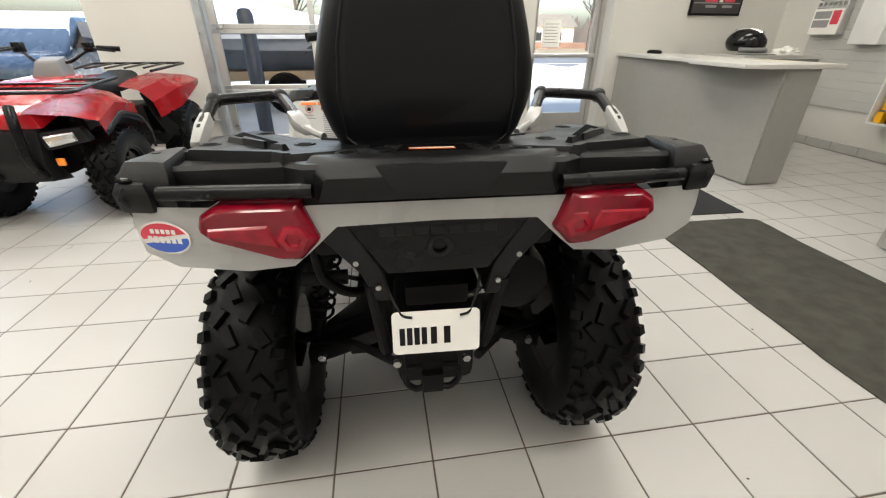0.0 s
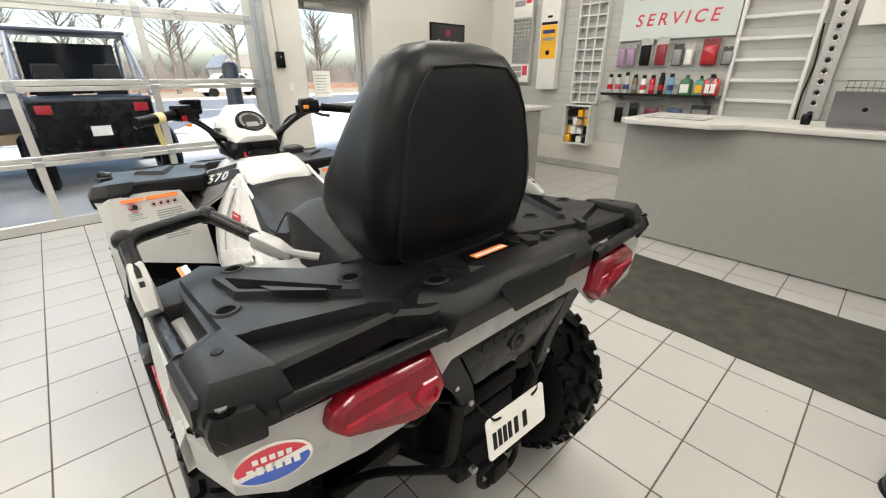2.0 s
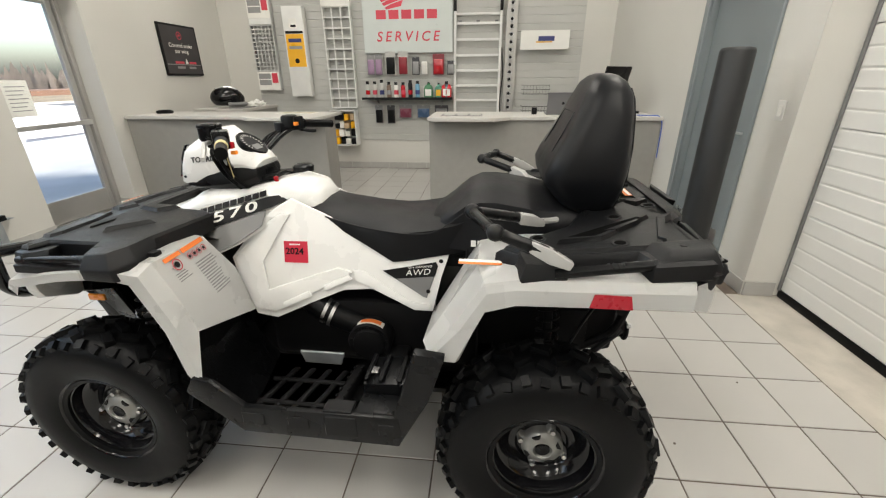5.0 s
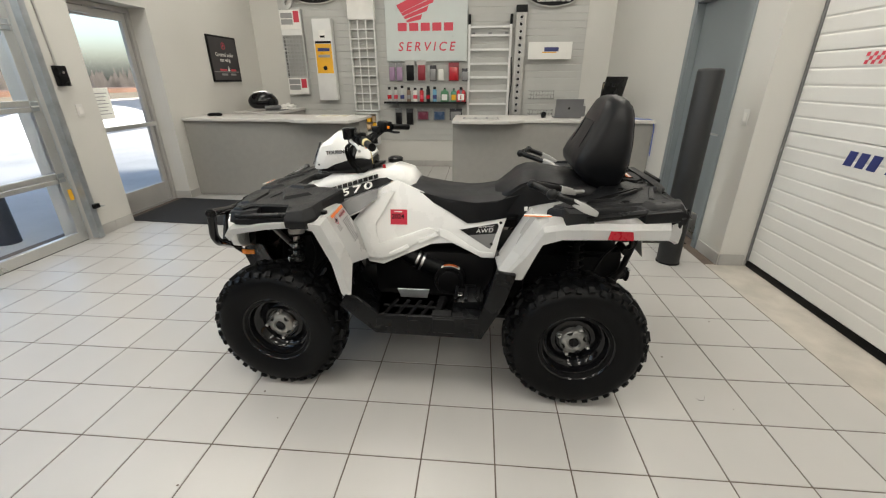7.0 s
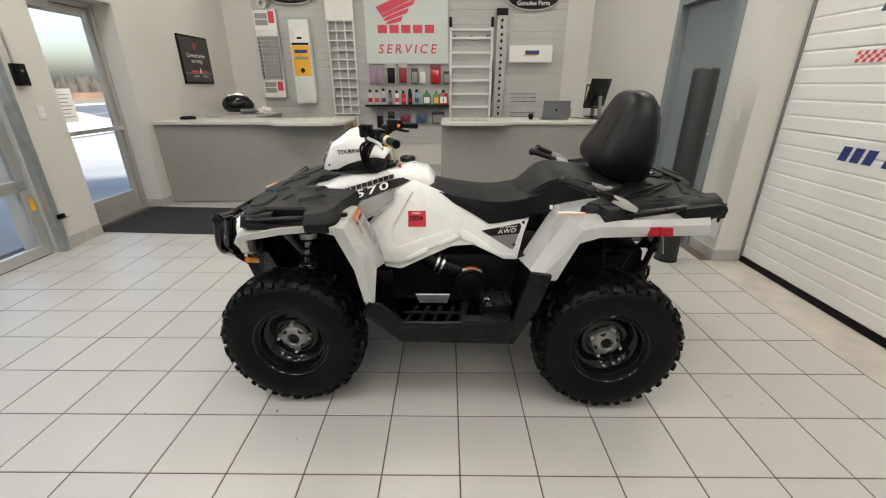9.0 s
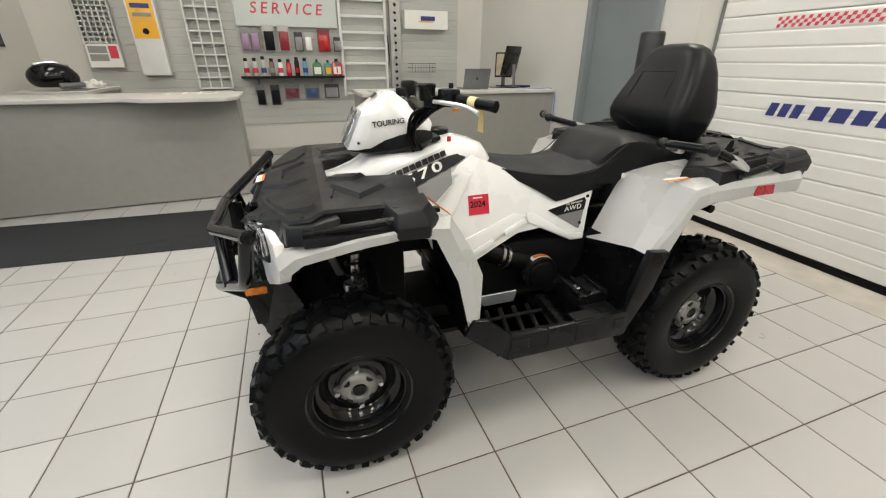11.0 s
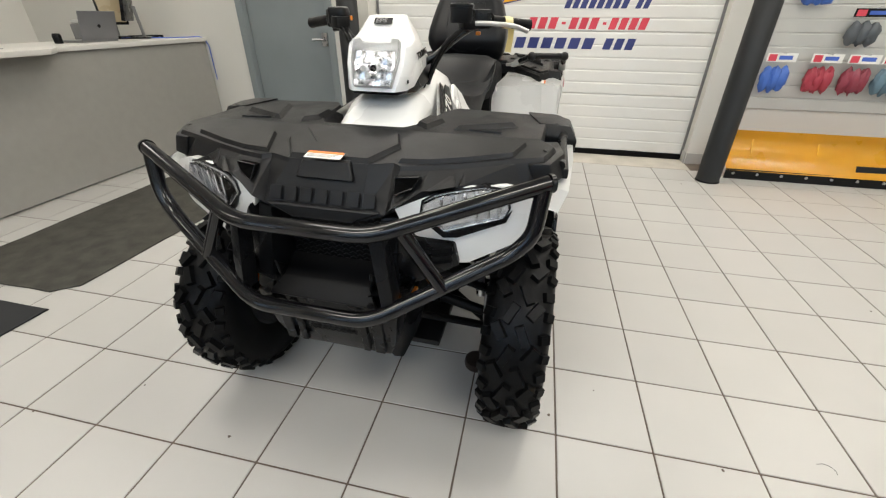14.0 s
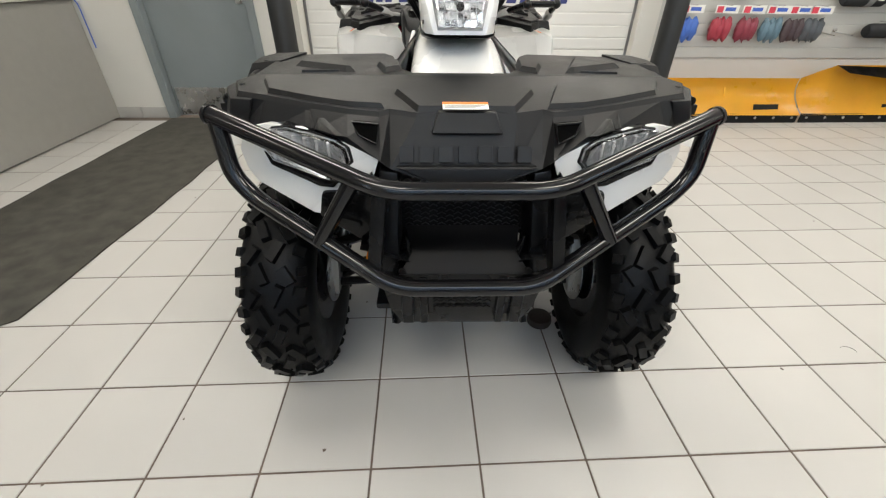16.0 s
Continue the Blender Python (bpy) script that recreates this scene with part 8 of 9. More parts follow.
# faceted centre of the rear rack
ct = ap("rack_centre", loft([[(-0.245, 0.70, 0.938), (-0.215, 0.652, 0.938), (0.215, 0.652, 0.938), (0.245, 0.70, 0.938)], [(-0.240, 0.70, 0.995), (-0.195, 0.640, 0.985), (0.195, 0.640, 0.985), (0.240, 0.70, 0.995)], [(-0.225, 0.71, 1.010), (-0.18, 0.668, 1.010), (0.18, 0.668, 1.010), (0.225, 0.71, 1.010)]], bevel=0.006), M_PLASTIC, rr)
ap("rack_notch", loft([[(-0.09, 0.647, 1.006), (-0.06, 0.642, 0.955), (0.06, 0.642, 0.955), (0.09, 0.647, 1.006)], [(-0.115, 0.634, 1.008), (-0.075, 0.630, 0.948), (0.075, 0.630, 0.948), (0.115, 0.634, 1.008)]], bevel=0.003), M_PLASTIC, ct)
rfacet([(-0.10, 0.74), (-0.08, 0.80), (0.08, 0.80), (0.10, 0.74), (0.06, 0.70), (-0.06, 0.70)], 0.008)
# the centre slot is only a thin near-black plate in place of shade
ap("rack_slot", flat([(-0.075, 0.0), (-0.06, 0.045), (0.06, 0.045), (0.075, 0.0)], 0.0008, Matrix.Translation((0, 0.745, 1.002))), M_HOLE_SHADE, rr)
for s in (-1, 1):
    rfacet([(s * 0.105, 0.790), (s * 0.135, 0.760), (s * 0.105, 0.715), (s * 0.080, 0.735), (s * 0.092, 0.760), (s * 0.078, 0.778)], 0.013, 0.004)
    rfacet([(s * 0.245, 0.940), (s * 0.150, 0.930), (s * 0.105, 0.845), (s * 0.135, 0.835), (s * 0.175, 0.900)], 0.014, 0.005)
    rfacet([(s * 0.470, 0.785), (s * 0.300, 0.730), (s * 0.275, 0.705), (s * 0.250, 0.705), (s * 0.285, 0.755), (s * 0.440, 0.805)], 0.016, 0.005)
rfacet([(-0.105, 0.812), (0.105, 0.812), (0.085, 0.790), (-0.085, 0.790)], 0.013, 0.004)
lb = ap("warning_label", flat(rect(-0.045, 0.045, 0, 0.03), 0.001, on_plane((-0.005, 0.748, 1.004), (1, 0, 0), (0, 1, -0.1))), M_ORANGE, rr, "orange and white warning label")
ap("label_print", flat(rect(-0.043, 0.043, 0.003, 0.013), 0.0006, on_plane((-0.005, 0.748, 1.0052), (1, 0, 0), (0, 1, -0.1))), M_PAPER, lb)

# rear plate, hitch and number board
rp = ap("rear_panel", loft([[(-0.185, 0.672, 0.895), (0.185, 0.672, 0.895), (0.185, 0.70, 0.895), (-0.185, 0.70, 0.895)], [(-0.165, 0.668, 0.875), (0.165, 0.668, 0.875), (0.165, 0.71, 0.875), (-0.165, 0.71, 0.875)], [(-0.105, 0.690, 0.765), (0.105, 0.690, 0.765), (0.105, 0.73, 0.765), (-0.105, 0.73, 0.765)]], bevel=0.006), M_PLASTIC2, label="black rear panel with an embossed disc")
for i in range(7):
    ap("name_bar", box(-0.115 + i * 0.033, -0.088 + i * 0.033, 0.6665, 0.670, 0.862, 0.880, 0.001, seg=1), M_PLASTIC, rp)
ap("emboss", lathe([(0.014, 0), (0.026, 0), (0.024, -0.005), (0.016, -0.005)], 24, "y", closed=True, m=Matrix.Translation((0, 0.676, 0.832))), M_PLASTIC, rp)
for s in (-1, 1):
    ap("side_strap", loft([mir([(0.175, 0.668, 0.895), (0.235, 0.672, 0.875), (0.235, 0.690, 0.875), (0.175, 0.69, 0.895)], s), mir([(0.115, 0.684, 0.775), (0.16, 0.684, 0.775), (0.16, 0.70, 0.775), (0.115, 0.70, 0.775)], s), mir([(0.10, 0.69, 0.70), (0.13, 0.69, 0.70), (0.13, 0.705, 0.70), (0.10, 0.705, 0.70)], s)], bevel=0.003, seg=1), M_PLASTIC, rp)
    for zz, l in ((0.865, 0.205), (0.80, 0.165), (0.74, 0.125)):
        ap("strap_bolt", lathe([(0, 0), (0.006, 0), (0.006, -0.005), (0, -0.005)], 8, "y", m=Matrix.Translation((s * l, 0.683, zz))), M_STEEL, rp)
    ap("brake_line", tube(mir([(0.13, 0.72, 0.72), (0.17, 0.80, 0.69), (0.24, 0.88, 0.66), (0.30, 0.95, 0.56)], s), 0.006, 8, 0.05), M_RUBBER)
ap("gear_case", box(-0.10, 0.10, 0.74, 0.95, 0.40, 0.62, 0.03), M_DARK)
ap("gear_plate", box(-0.07, 0.07, 0.72, 0.745, 0.66, 0.71, 0.006), M_DARK)
ap("muffler", lathe([(0, 0.77), (0.045, 0.77), (0.075, 0.785), (0.083, 0.82), (0.083, 1.12), (0.05, 1.15), (0, 1.15)], 32, "y", m=Matrix.Translation((0.205, 0, 0.663))), M_RUBBER, label="black rounded muffler end")
ap("exhaust_pipe", tube([(0.07, 0.80, 0.62), (0.13, 0.78, 0.655), (0.20, 0.80, 0.65), (0.23, 0.90, 0.62)], 0.008, 8, 0.05), M_STEEL)
ht = ap("hitch", box(-0.08, 0.05, 0.70, 0.86, 0.475, 0.51, 0.006), M_DARK, label="black receiver hitch")
for s in (-1, 1):
    ap("hitch_loop", tube([(s * 0.025 - 0.015, 0.69, 0.50), (s * 0.062 - 0.015, 0.69, 0.50), (s * 0.066 - 0.015, 0.69, 0.46), (s * 0.042 - 0.015, 0.69, 0.435), (s * 0.02 - 0.015, 0.69, 0.44)], 0.008, 8, 0.02), M_DARK, ht)
    ap("hitch_bolt", lathe([(0, 0), (0.010, 0), (0.010, -0.012), (0, -0.012)], 6, "y", m=Matrix.Translation((s * 0.082 - 0.015, 0.70, 0.52))), M_STEEL, ht)
ap("receiver", box(-0.040, 0.011, 0.68, 0.75, 0.43, 0.485, 0.004), M_DARK, ht)
mm = on_plane((-0.010, 0.652, 0.640), (1, -0.02, 0.0), (0.0, 0.2, 1))
b = prism(rrect(0.093, 0.049, 0.010, 4), "z", 0, 0.002)
b.transform(mm)
pl = ap("number_board", b, M_PAPER, label="white plastic number board with dark bars, wired to the rear")
for x0, x1 in ((-0.078, -0.0665), (-0.0625, -0.051), (-0.047, -0.0355), (-0.0315, -0.020), (-0.012, 0.001), (0.016, 0.030)):
    ap("number_bar", flat(rect(x0, x1, -0.028, 0.012), 0.0006, mm @ Matrix.Translation((0, 0, 0.002))), M_INK, pl)
for s in (-1, 1):
    p = mm @ Vector((s * 0.058, 0.036, 0.003))
    ap("tie_wire", tube([p + Vector((s * -0.008, 0, 0)), p + Vector((s * 0.012, 0, 0.004)), p + Vector((s * 0.03, 0.02, 0.03)), p + Vector((s * 0.045, 0.06, 0.06))], 0.0028, 6, 0.015), M_INK, pl)
for s in (-1, 1):
    ap("stabiliser", tube(mir([(0.10, 0.72, 0.50), (0.22, 0.90, 0.42), (0.36, 1.02, 0.34)], s), 0.011, 8, 0.03), M_DARK)
ap("shock_reservoir", rod((-0.20, 0.80, 0.70), (-0.30, 0.80, 0.70), 0.018), M_DARK)
ap("hose", tube([(-0.26, 0.78, 0.78), (-0.25, 0.76, 0.72), (-0.20, 0.76, 0.68), (-0.15, 0.80, 0.66)], 0.012, 10, 0.03), M_RUBBER)
ap("rear_tray", box(-0.25, 0.25, 0.71, 1.2, 0.80, 0.86, 0.02), M_DARK)

# ---- red quad bike by the display window ----
rq = thing("quad_bike", pose(-2.31, 3.90, 0, 0, 0, 181.0), "glossy red utility quad bike with black wire racks", "quad bike")
for s in (-1, 1):
    add_wheel(rq, s * 0.44, 0.635, 0.312, s, 0.318, 0.20, 0.150, "red_front", steer=0, hub_mat=M_DARK)
    add_wheel(rq, s * 0.42, -0.635, 0.312, s, 0.318, 0.24, 0.150, "red_rear", hub_mat=M_DARK)
bm = box(-0.16, 0.16, -0.75, 0.75, 0.30, 0.62, 0.05)
box(-0.12, 0.12, -0.3, 0.5, 0.60, 0.80, 0.04, bm=bm)
part("engine", bm, M_DARK, rq)
for s in (-1, 1):
    rows = [[(0.16, 0.98, 0.76), (0.16, 0.70, 0.84), (0.16, 0.45, 0.88), (0.16, 0.25, 0.84)], [(0.42, 0.98, 0.74), (0.44, 0.72, 0.83), (0.42, 0.45, 0.82), (0.34, 0.25, 0.70)], [(0.55, 0.94, 0.70), (0.565, 0.72, 0.785), (0.55, 0.45, 0.74), (0.44, 0.22, 0.58)], [(0.56, 0.92, 0.63), (0.57, 0.72, 0.73), (0.555, 0.46, 0.66), (0.45, 0.22, 0.52)]]
    part("front_fender", sheet([mir(r, s) for r in rows], 0.006), M_RED, rq, "glossy red front fender", angle=28)
    part("fender_skirt", sheet([mir(r, s) for r in ([(0.555, 0.92, 0.64), (0.565, 0.72, 0.74), (0.55, 0.46, 0.67), (0.45, 0.20, 0.53)], [(0.57, 0.93, 0.60), (0.585, 0.72, 0.69), (0.575, 0.44, 0.60), (0.50, 0.20, 0.40)])], 0.008), M_PLASTIC, rq)
    rows = [[(0.14, -0.20, 0.80), (0.16, -0.45, 0.84), (0.16, -0.80, 0.86), (0.16, -1.02, 0.84)], [(0.30, -0.20, 0.76), (0.42, -0.45, 0.83), (0.44, -0.80, 0.84), (0.40, -1.05, 0.82)], [(0.38, -0.22, 0.66), (0.535, -0.45, 0.76), (0.55, -0.80, 0.78), (0.50, -1.06, 0.78)], [(0.40, -0.24, 0.52), (0.54, -0.42, 0.60), (0.555, -0.80, 0.72), (0.50, -1.06, 0.74)]]
    part("rear_fender", sheet([mir(r, s) for r in rows], 0.006), M_RED, rq, "glossy red rear fender", angle=28)
    part("footwell", sheet([mir(r, s) for r in ([(0.18, 0.30, 0.42), (0.18, 0.0, 0.34), (0.18, -0.30, 0.36)], [(0.46, 0.26, 0.48), (0.48, 0.0, 0.335), (0.48, -0.34, 0.40)])], 0.02), M_PLASTIC, rq)
    part("side_skirt", sheet([mir(r, s) for r in ([(0.30, -0.20, 0.74), (0.45, -0.42, 0.735), (0.50, -0.62, 0.70)], [(0.36, -0.22, 0.52), (0.50, -0.40, 0.50), (0.53, -0.52, 0.50)], [(0.42, -0.24, 0.36), (0.50, -0.34, 0.34), (0.52, -0.40, 0.36)])], 0.008), M_PLASTIC, rq)
    part("fender_trim", tube(mir([(0.56, 0.90, 0.63), (0.578, 0.72, 0.725), (0.566, 0.46, 0.655), (0.50, 0.22, 0.50), (0.47, 0.16, 0.36)], s), 0.012, 8, 0.06), M_PLASTIC, rq)
    part("mud_guard", sheet([mir(r, s) for r in ([(0.25, -0.30, 0.62), (0.40, -0.28, 0.58), (0.53, -0.36, 0.56)], [(0.25, -0.34, 0.40), (0.40, -0.34, 0.38), (0.50, -0.36, 0.40)])], 0.01), M_PLASTIC, rq)
    part("headlamp_bezel", loft([mir(p, s) for p in ([(0.20, 0.99, 0.64), (0.42, 0.93, 0.66), (0.45, 0.92, 0.57), (0.22, 0.99, 0.53)], [(0.20, 0.90, 0.64), (0.42, 0.86, 0.66), (0.45, 0.85, 0.57), (0.22, 0.90, 0.53)])], bevel=0.012), M_PLASTIC, rq)
    part("headlamp", loft([mir(p, s) for p in ([(0.235, 0.992, 0.625), (0.385, 0.953, 0.64), (0.40, 0.948, 0.58), (0.25, 0.99, 0.55)], [(0.24, 1.004, 0.615), (0.38, 0.965, 0.63), (0.39, 0.96, 0.585), (0.255, 1.002, 0.56)])], bevel=0.004), M_LED, rq, "clear headlamp")
    part("marker", box(s * 0.24, s * 0.29, 0.965, 0.98, 0.43, 0.48, 0.01), M_AMBER, rq)
    part("control_arm", rod((s * 0.12, 0.62, 0.36), (s * 0.38, 0.635, 0.30), 0.022), M_DARK, rq)
    part("front_shock", rod((s * 0.24, 0.62, 0.72), (s * 0.33, 0.635, 0.34), 0.028), M_DARK, rq)
part("front_cowl", loft([[(-0.18, 0.22, 0.78), (0.18, 0.22, 0.78), (0.15, 0.22, 0.93), (-0.15, 0.22, 0.93)], [(-0.24, 0.60, 0.76), (0.24, 0.60, 0.76), (0.20, 0.60, 0.90), (-0.20, 0.60, 0.90)], [(-0.24, 0.97, 0.66), (0.24, 0.97, 0.66), (0.20, 0.97, 0.75), (-0.20, 0.97, 0.75)]], bevel=0.02), M_RED, rq)
part("nose_guard", loft([[(-0.22, 0.93, 0.66), (0.22, 0.93, 0.66), (0.22, 1.0, 0.66), (-0.22, 1.0, 0.66)], [(-0.20, 0.90, 0.42), (0.20, 0.90, 0.42), (0.20, 1.02, 0.46), (-0.20, 1.02, 0.46)], [(-0.14, 0.70, 0.27), (0.14, 0.70, 0.27), (0.14, 0.92, 0.31), (-0.14, 0.92, 0.31)]], bevel=0.02), M_PLASTIC, rq)
for s in (-1, 1):
    part("bumper_post", tube(mir([(0.13, 0.95, 0.36), (0.15, 1.07, 0.48), (0.16, 1.06, 0.72), (0.13, 1.0, 0.80)], s), 0.028, 12, 0.05), M_PLASTIC2, rq)
fr_ = part("front_rack", tube([(-0.44, 0.35, 0.91), (-0.46, 0.95, 0.875), (0.46, 0.95, 0.875), (0.44, 0.35, 0.91)], 0.012, 10, 0.06), M_GLOSSBLK, rq, "black tubular front rack")
for y in (0.42, 0.62, 0.80):
    part("rack_bar", tube([(-0.44, y, 0.905 - 0.05 * (y - 0.4)), (0.44, y, 0.905 - 0.05 * (y - 0.4))], 0.009, 8), M_GLOSSBLK, fr_)
rk_ = part("rear_rack", tube([(-0.36, -0.40, 0.90), (-0.42, -1.06, 0.93), (0.42, -1.06, 0.93), (0.36, -0.40, 0.90)], 0.012, 10, 0.06), M_GLOSSBLK, rq, "black tubular rear rack")
for x in (-0.24, -0.08, 0.08, 0.24):
    part("rack_bar", tube([(x, -0.55, 0.915), (x, -1.06, 0.93)], 0.009, 8), M_GLOSSBLK, rk_)
part("saddle", loft([seat_sec(0.10, 0.10, 0.86, 0.80), seat_sec(0.0, 0.13, 0.87, 0.78), seat_sec(-0.25, 0.15, 0.84, 0.75), seat_sec(-0.50, 0.16, 0.87, 0.77), seat_sec(-0.62, 0.14, 0.90, 0.80)]), M_VINYL, rq, "black vinyl saddle", angle=55)
hb_ = part("handlebar", tube([(-0.40, 0.08, 1.09), (-0.24, 0.16, 1.10), (-0.10, 0.24, 1.0), (0.10, 0.24, 1.0), (0.24, 0.16, 1.10), (0.40, 0.08, 1.09)], 0.012, 12, 0.05), M_GLOSSBLK, rq)
for s in (-1, 1):
    part("grip", tube(mir([(0.27, 0.145, 1.10), (0.40, 0.08, 1.09)], s), 0.018, 14), M_RUBBER, hb_)
    part("lever", tube(mir([(0.22, 0.20, 1.10), (0.30, 0.19, 1.09), (0.39, 0.14, 1.075)], s), 0.007, 8, 0.03), M_PLASTIC2, hb_)
    part("switch_box", box(s * 0.20, s * 0.26, 0.13, 0.19, 1.07, 1.14, 0.01), M_PLASTIC2, hb_)
part("meter_cowl", loft([[(-0.10, 0.18, 0.93), (0.10, 0.18, 0.93), (0.08, 0.20, 1.05), (-0.08, 0.20, 1.05)], [(-0.11, 0.36, 0.90), (0.11, 0.36, 0.90), (0.07, 0.32, 1.02), (-0.07, 0.32, 1.02)]], bevel=0.02), M_GREYP, rq)
for s in (-1, 1):
    part("name_bar", box(s * 0.05, s * 0.19, 0.45, 0.50, 0.905, 0.908), M_PAPER, rq, smooth=False)

# silver helmet set down on its rack
h2 = thing("helmet", pose(-2.66, 3.28, 0.888, 0, 0, 60), "grey and silver helmet resting on the red quad bike", "helmet")
bm = bmesh.new()
bmesh.ops.create_uvsphere(bm, u_segments=24, v_segments=16, radius=0.13)
bmesh.ops.scale(bm, vec=(0.95, 1.15, 1.0), verts=bm.verts)
bmesh.ops.translate(bm, vec=(0, 0, 0.13), verts=bm.verts)
for v in bm.verts:
    v.co.z = max(v.co.z, 0.012)
part("shell", bm, M_SILVER, h2)
part("stripe", lathe([(0.132, 0.10), (0.137, 0.10), (0.137, 0.15), (0.132, 0.15)], 28, "z", closed=True), M_INK, h2)

# ---- accessory corner: slotted wall, packs and snow ploughs ----
PY = -0.80
s2 = thing("slat_wall", pose(-4.5, PY, 0), "pale grey slotted display wall above the ploughs", "slat wall", kind="structure")
z = 0.50
while z < 2.6:
    part("slat", prism([(0.019, z + 0.003), (0.019, z + 0.088), (0.016, z + 0.0915), (0.016, z + 0.101), (0.001, z + 0.101), (0.001, z + 0.0005), (0.016, z + 0.0005)], "x", -2.6, 2.56), M_SLAT, s2, smooth=False)
    # groove shade as a thin darker strip
    part("slot", box(-2.6, 2.56, 0.0152, 0.0158, z + 0.0915, z + 0.1015), M_SLOT_SHADE, s2, smooth=False)
    z += 0.1016
M_CLEARP = mat("clear_bag", (0.55, 0.56, 0.58), 0.15, coat=0.6)


def pouch(x, z, w, h, goods, card, label, seed):
    """A clear hanging bag with soft goods inside and a folded card header."""
    p = thing("hanging_pouch", pose(x, PY + 0.021, z), label, "packet", "hanging packs")
    part("hook", tube([(0, 0, h), (0, 0.14, h), (0, 0.15, h + 0.015)], 0.003, 6), M_STEEL, p)
    part("header_card", box(-w / 2, w / 2, 0.090, 0.096, h * 0.78, h, 0.001, seg=1), card, p, smooth=False)
    part("header_print", box(-w * 0.35, w * 0.1, 0.0965, 0.0972, h * 0.84, h * 0.94), M_BLUE, p, smooth=False)
    part("header_print", box(w * 0.18, w * 0.45, 0.0965, 0.0972, h * 0.80, h * 0.97), M_CRIMSON, p, smooth=False)
    for k in range(3):
        bm = bmesh.new()
        bmesh.ops.create_icosphere(bm, subdivisions=3, radius=1.0)
        for v in bm.verts:
            d = 1 + 0.3 * noise.noise(v.co * 2.5 + Vector((seed, k, 0)))
            v.co = Vector((v.co.x * w * 0.20 * d + (k - 1) * w * 0.27, 0.07 + v.co.y * 0.035 * d, h * 0.33 + v.co.z * h * 0.33 * d))
        part("pouch_fill", bm, goods, p)
    return p


bags = [mat("bag_blue", (0.05, 0.13, 0.45), 0.45), mat("bag_red", (0.32, 0.03, 0.05), 0.45), mat("bag_plum", (0.22, 0.03, 0.05), 0.45), mat("bag_slate", (0.10, 0.17, 0.22), 0.45), mat("bag_dark", (0.06, 0.04, 0.045), 0.45), mat("bag_grey", (0.07, 0.08, 0.09), 0.45)]
for i, x in enumerate((-2.25, -2.58, -2.84, -3.08, -3.30, -3.50)):
    pouch(x, 0.66, 0.22, 0.30, bags[i], M_PAPER, "clear pack of coloured hand grips", i * 3.1)
for i, x in enumerate((-2.35, -2.75, -3.15)):
    pouch(x, 1.30 if i != 1 else 1.02, 0.24, 0.26, bags[0] if i == 0 else bags[5], M_INK, "clear pack of dark gloves", 20 + i * 2.7)


def strap_roll(x, z, n):
    p = thing("rolled_bag", pose(x, PY + 0.021, z), "black rolled strap bag hanging on a hook", "bag", "rolled bags")
    part("hook", tube([(0, 0, 0.075), (0, 0.16, 0.075)], 0.004, 6), M_STEEL, p)
    part("roll", tube([(-0.20, 0.10, 0.0), (-0.17, 0.10, 0.0), (0.17, 0.10, 0.0), (0.20, 0.10, 0.0)], [0.045, 0.062, 0.062, 0.045], 16), M_MATBLACK, p)
    part("buckle", lathe([(0.063, -0.03), (0.066, -0.03), (0.066, 0.03), (0.063, 0.03)], 18, "x", closed=True, m=Matrix.Translation((-0.03, 0.10, 0.0))), M_GREYP, p)
    part("label", box(-0.14, -0.08, 0.155, 0.163, -0.01, 0.015, 0.001, seg=1), M_PAPER, p, smooth=False)


for x, z in ((-3.85, 1.02), (-4.32, 1.02), (-4.22, 0.76), (-4.75, 0.76), (-4.8, 1.05), (-3.9, 1.32), (-4.4, 1.34)):
    strap_roll(x, z, 0)
for x in (-3.62, -3.80):
    hk = thing("wall_hook", pose(x, PY + 0.021, 0.74), "empty steel wall hook", "hook", "wall hooks")
    part("rod", tube([(0, 0, 0.0), (0, 0.22, -0.01), (0, 0.235, 0.012)], 0.004, 6), M_STEEL, hk)
    part("plate", box(-0.02, 0.02, 0.0, 0.006, -0.03, 0.03), M_STEEL, hk, smooth=False)


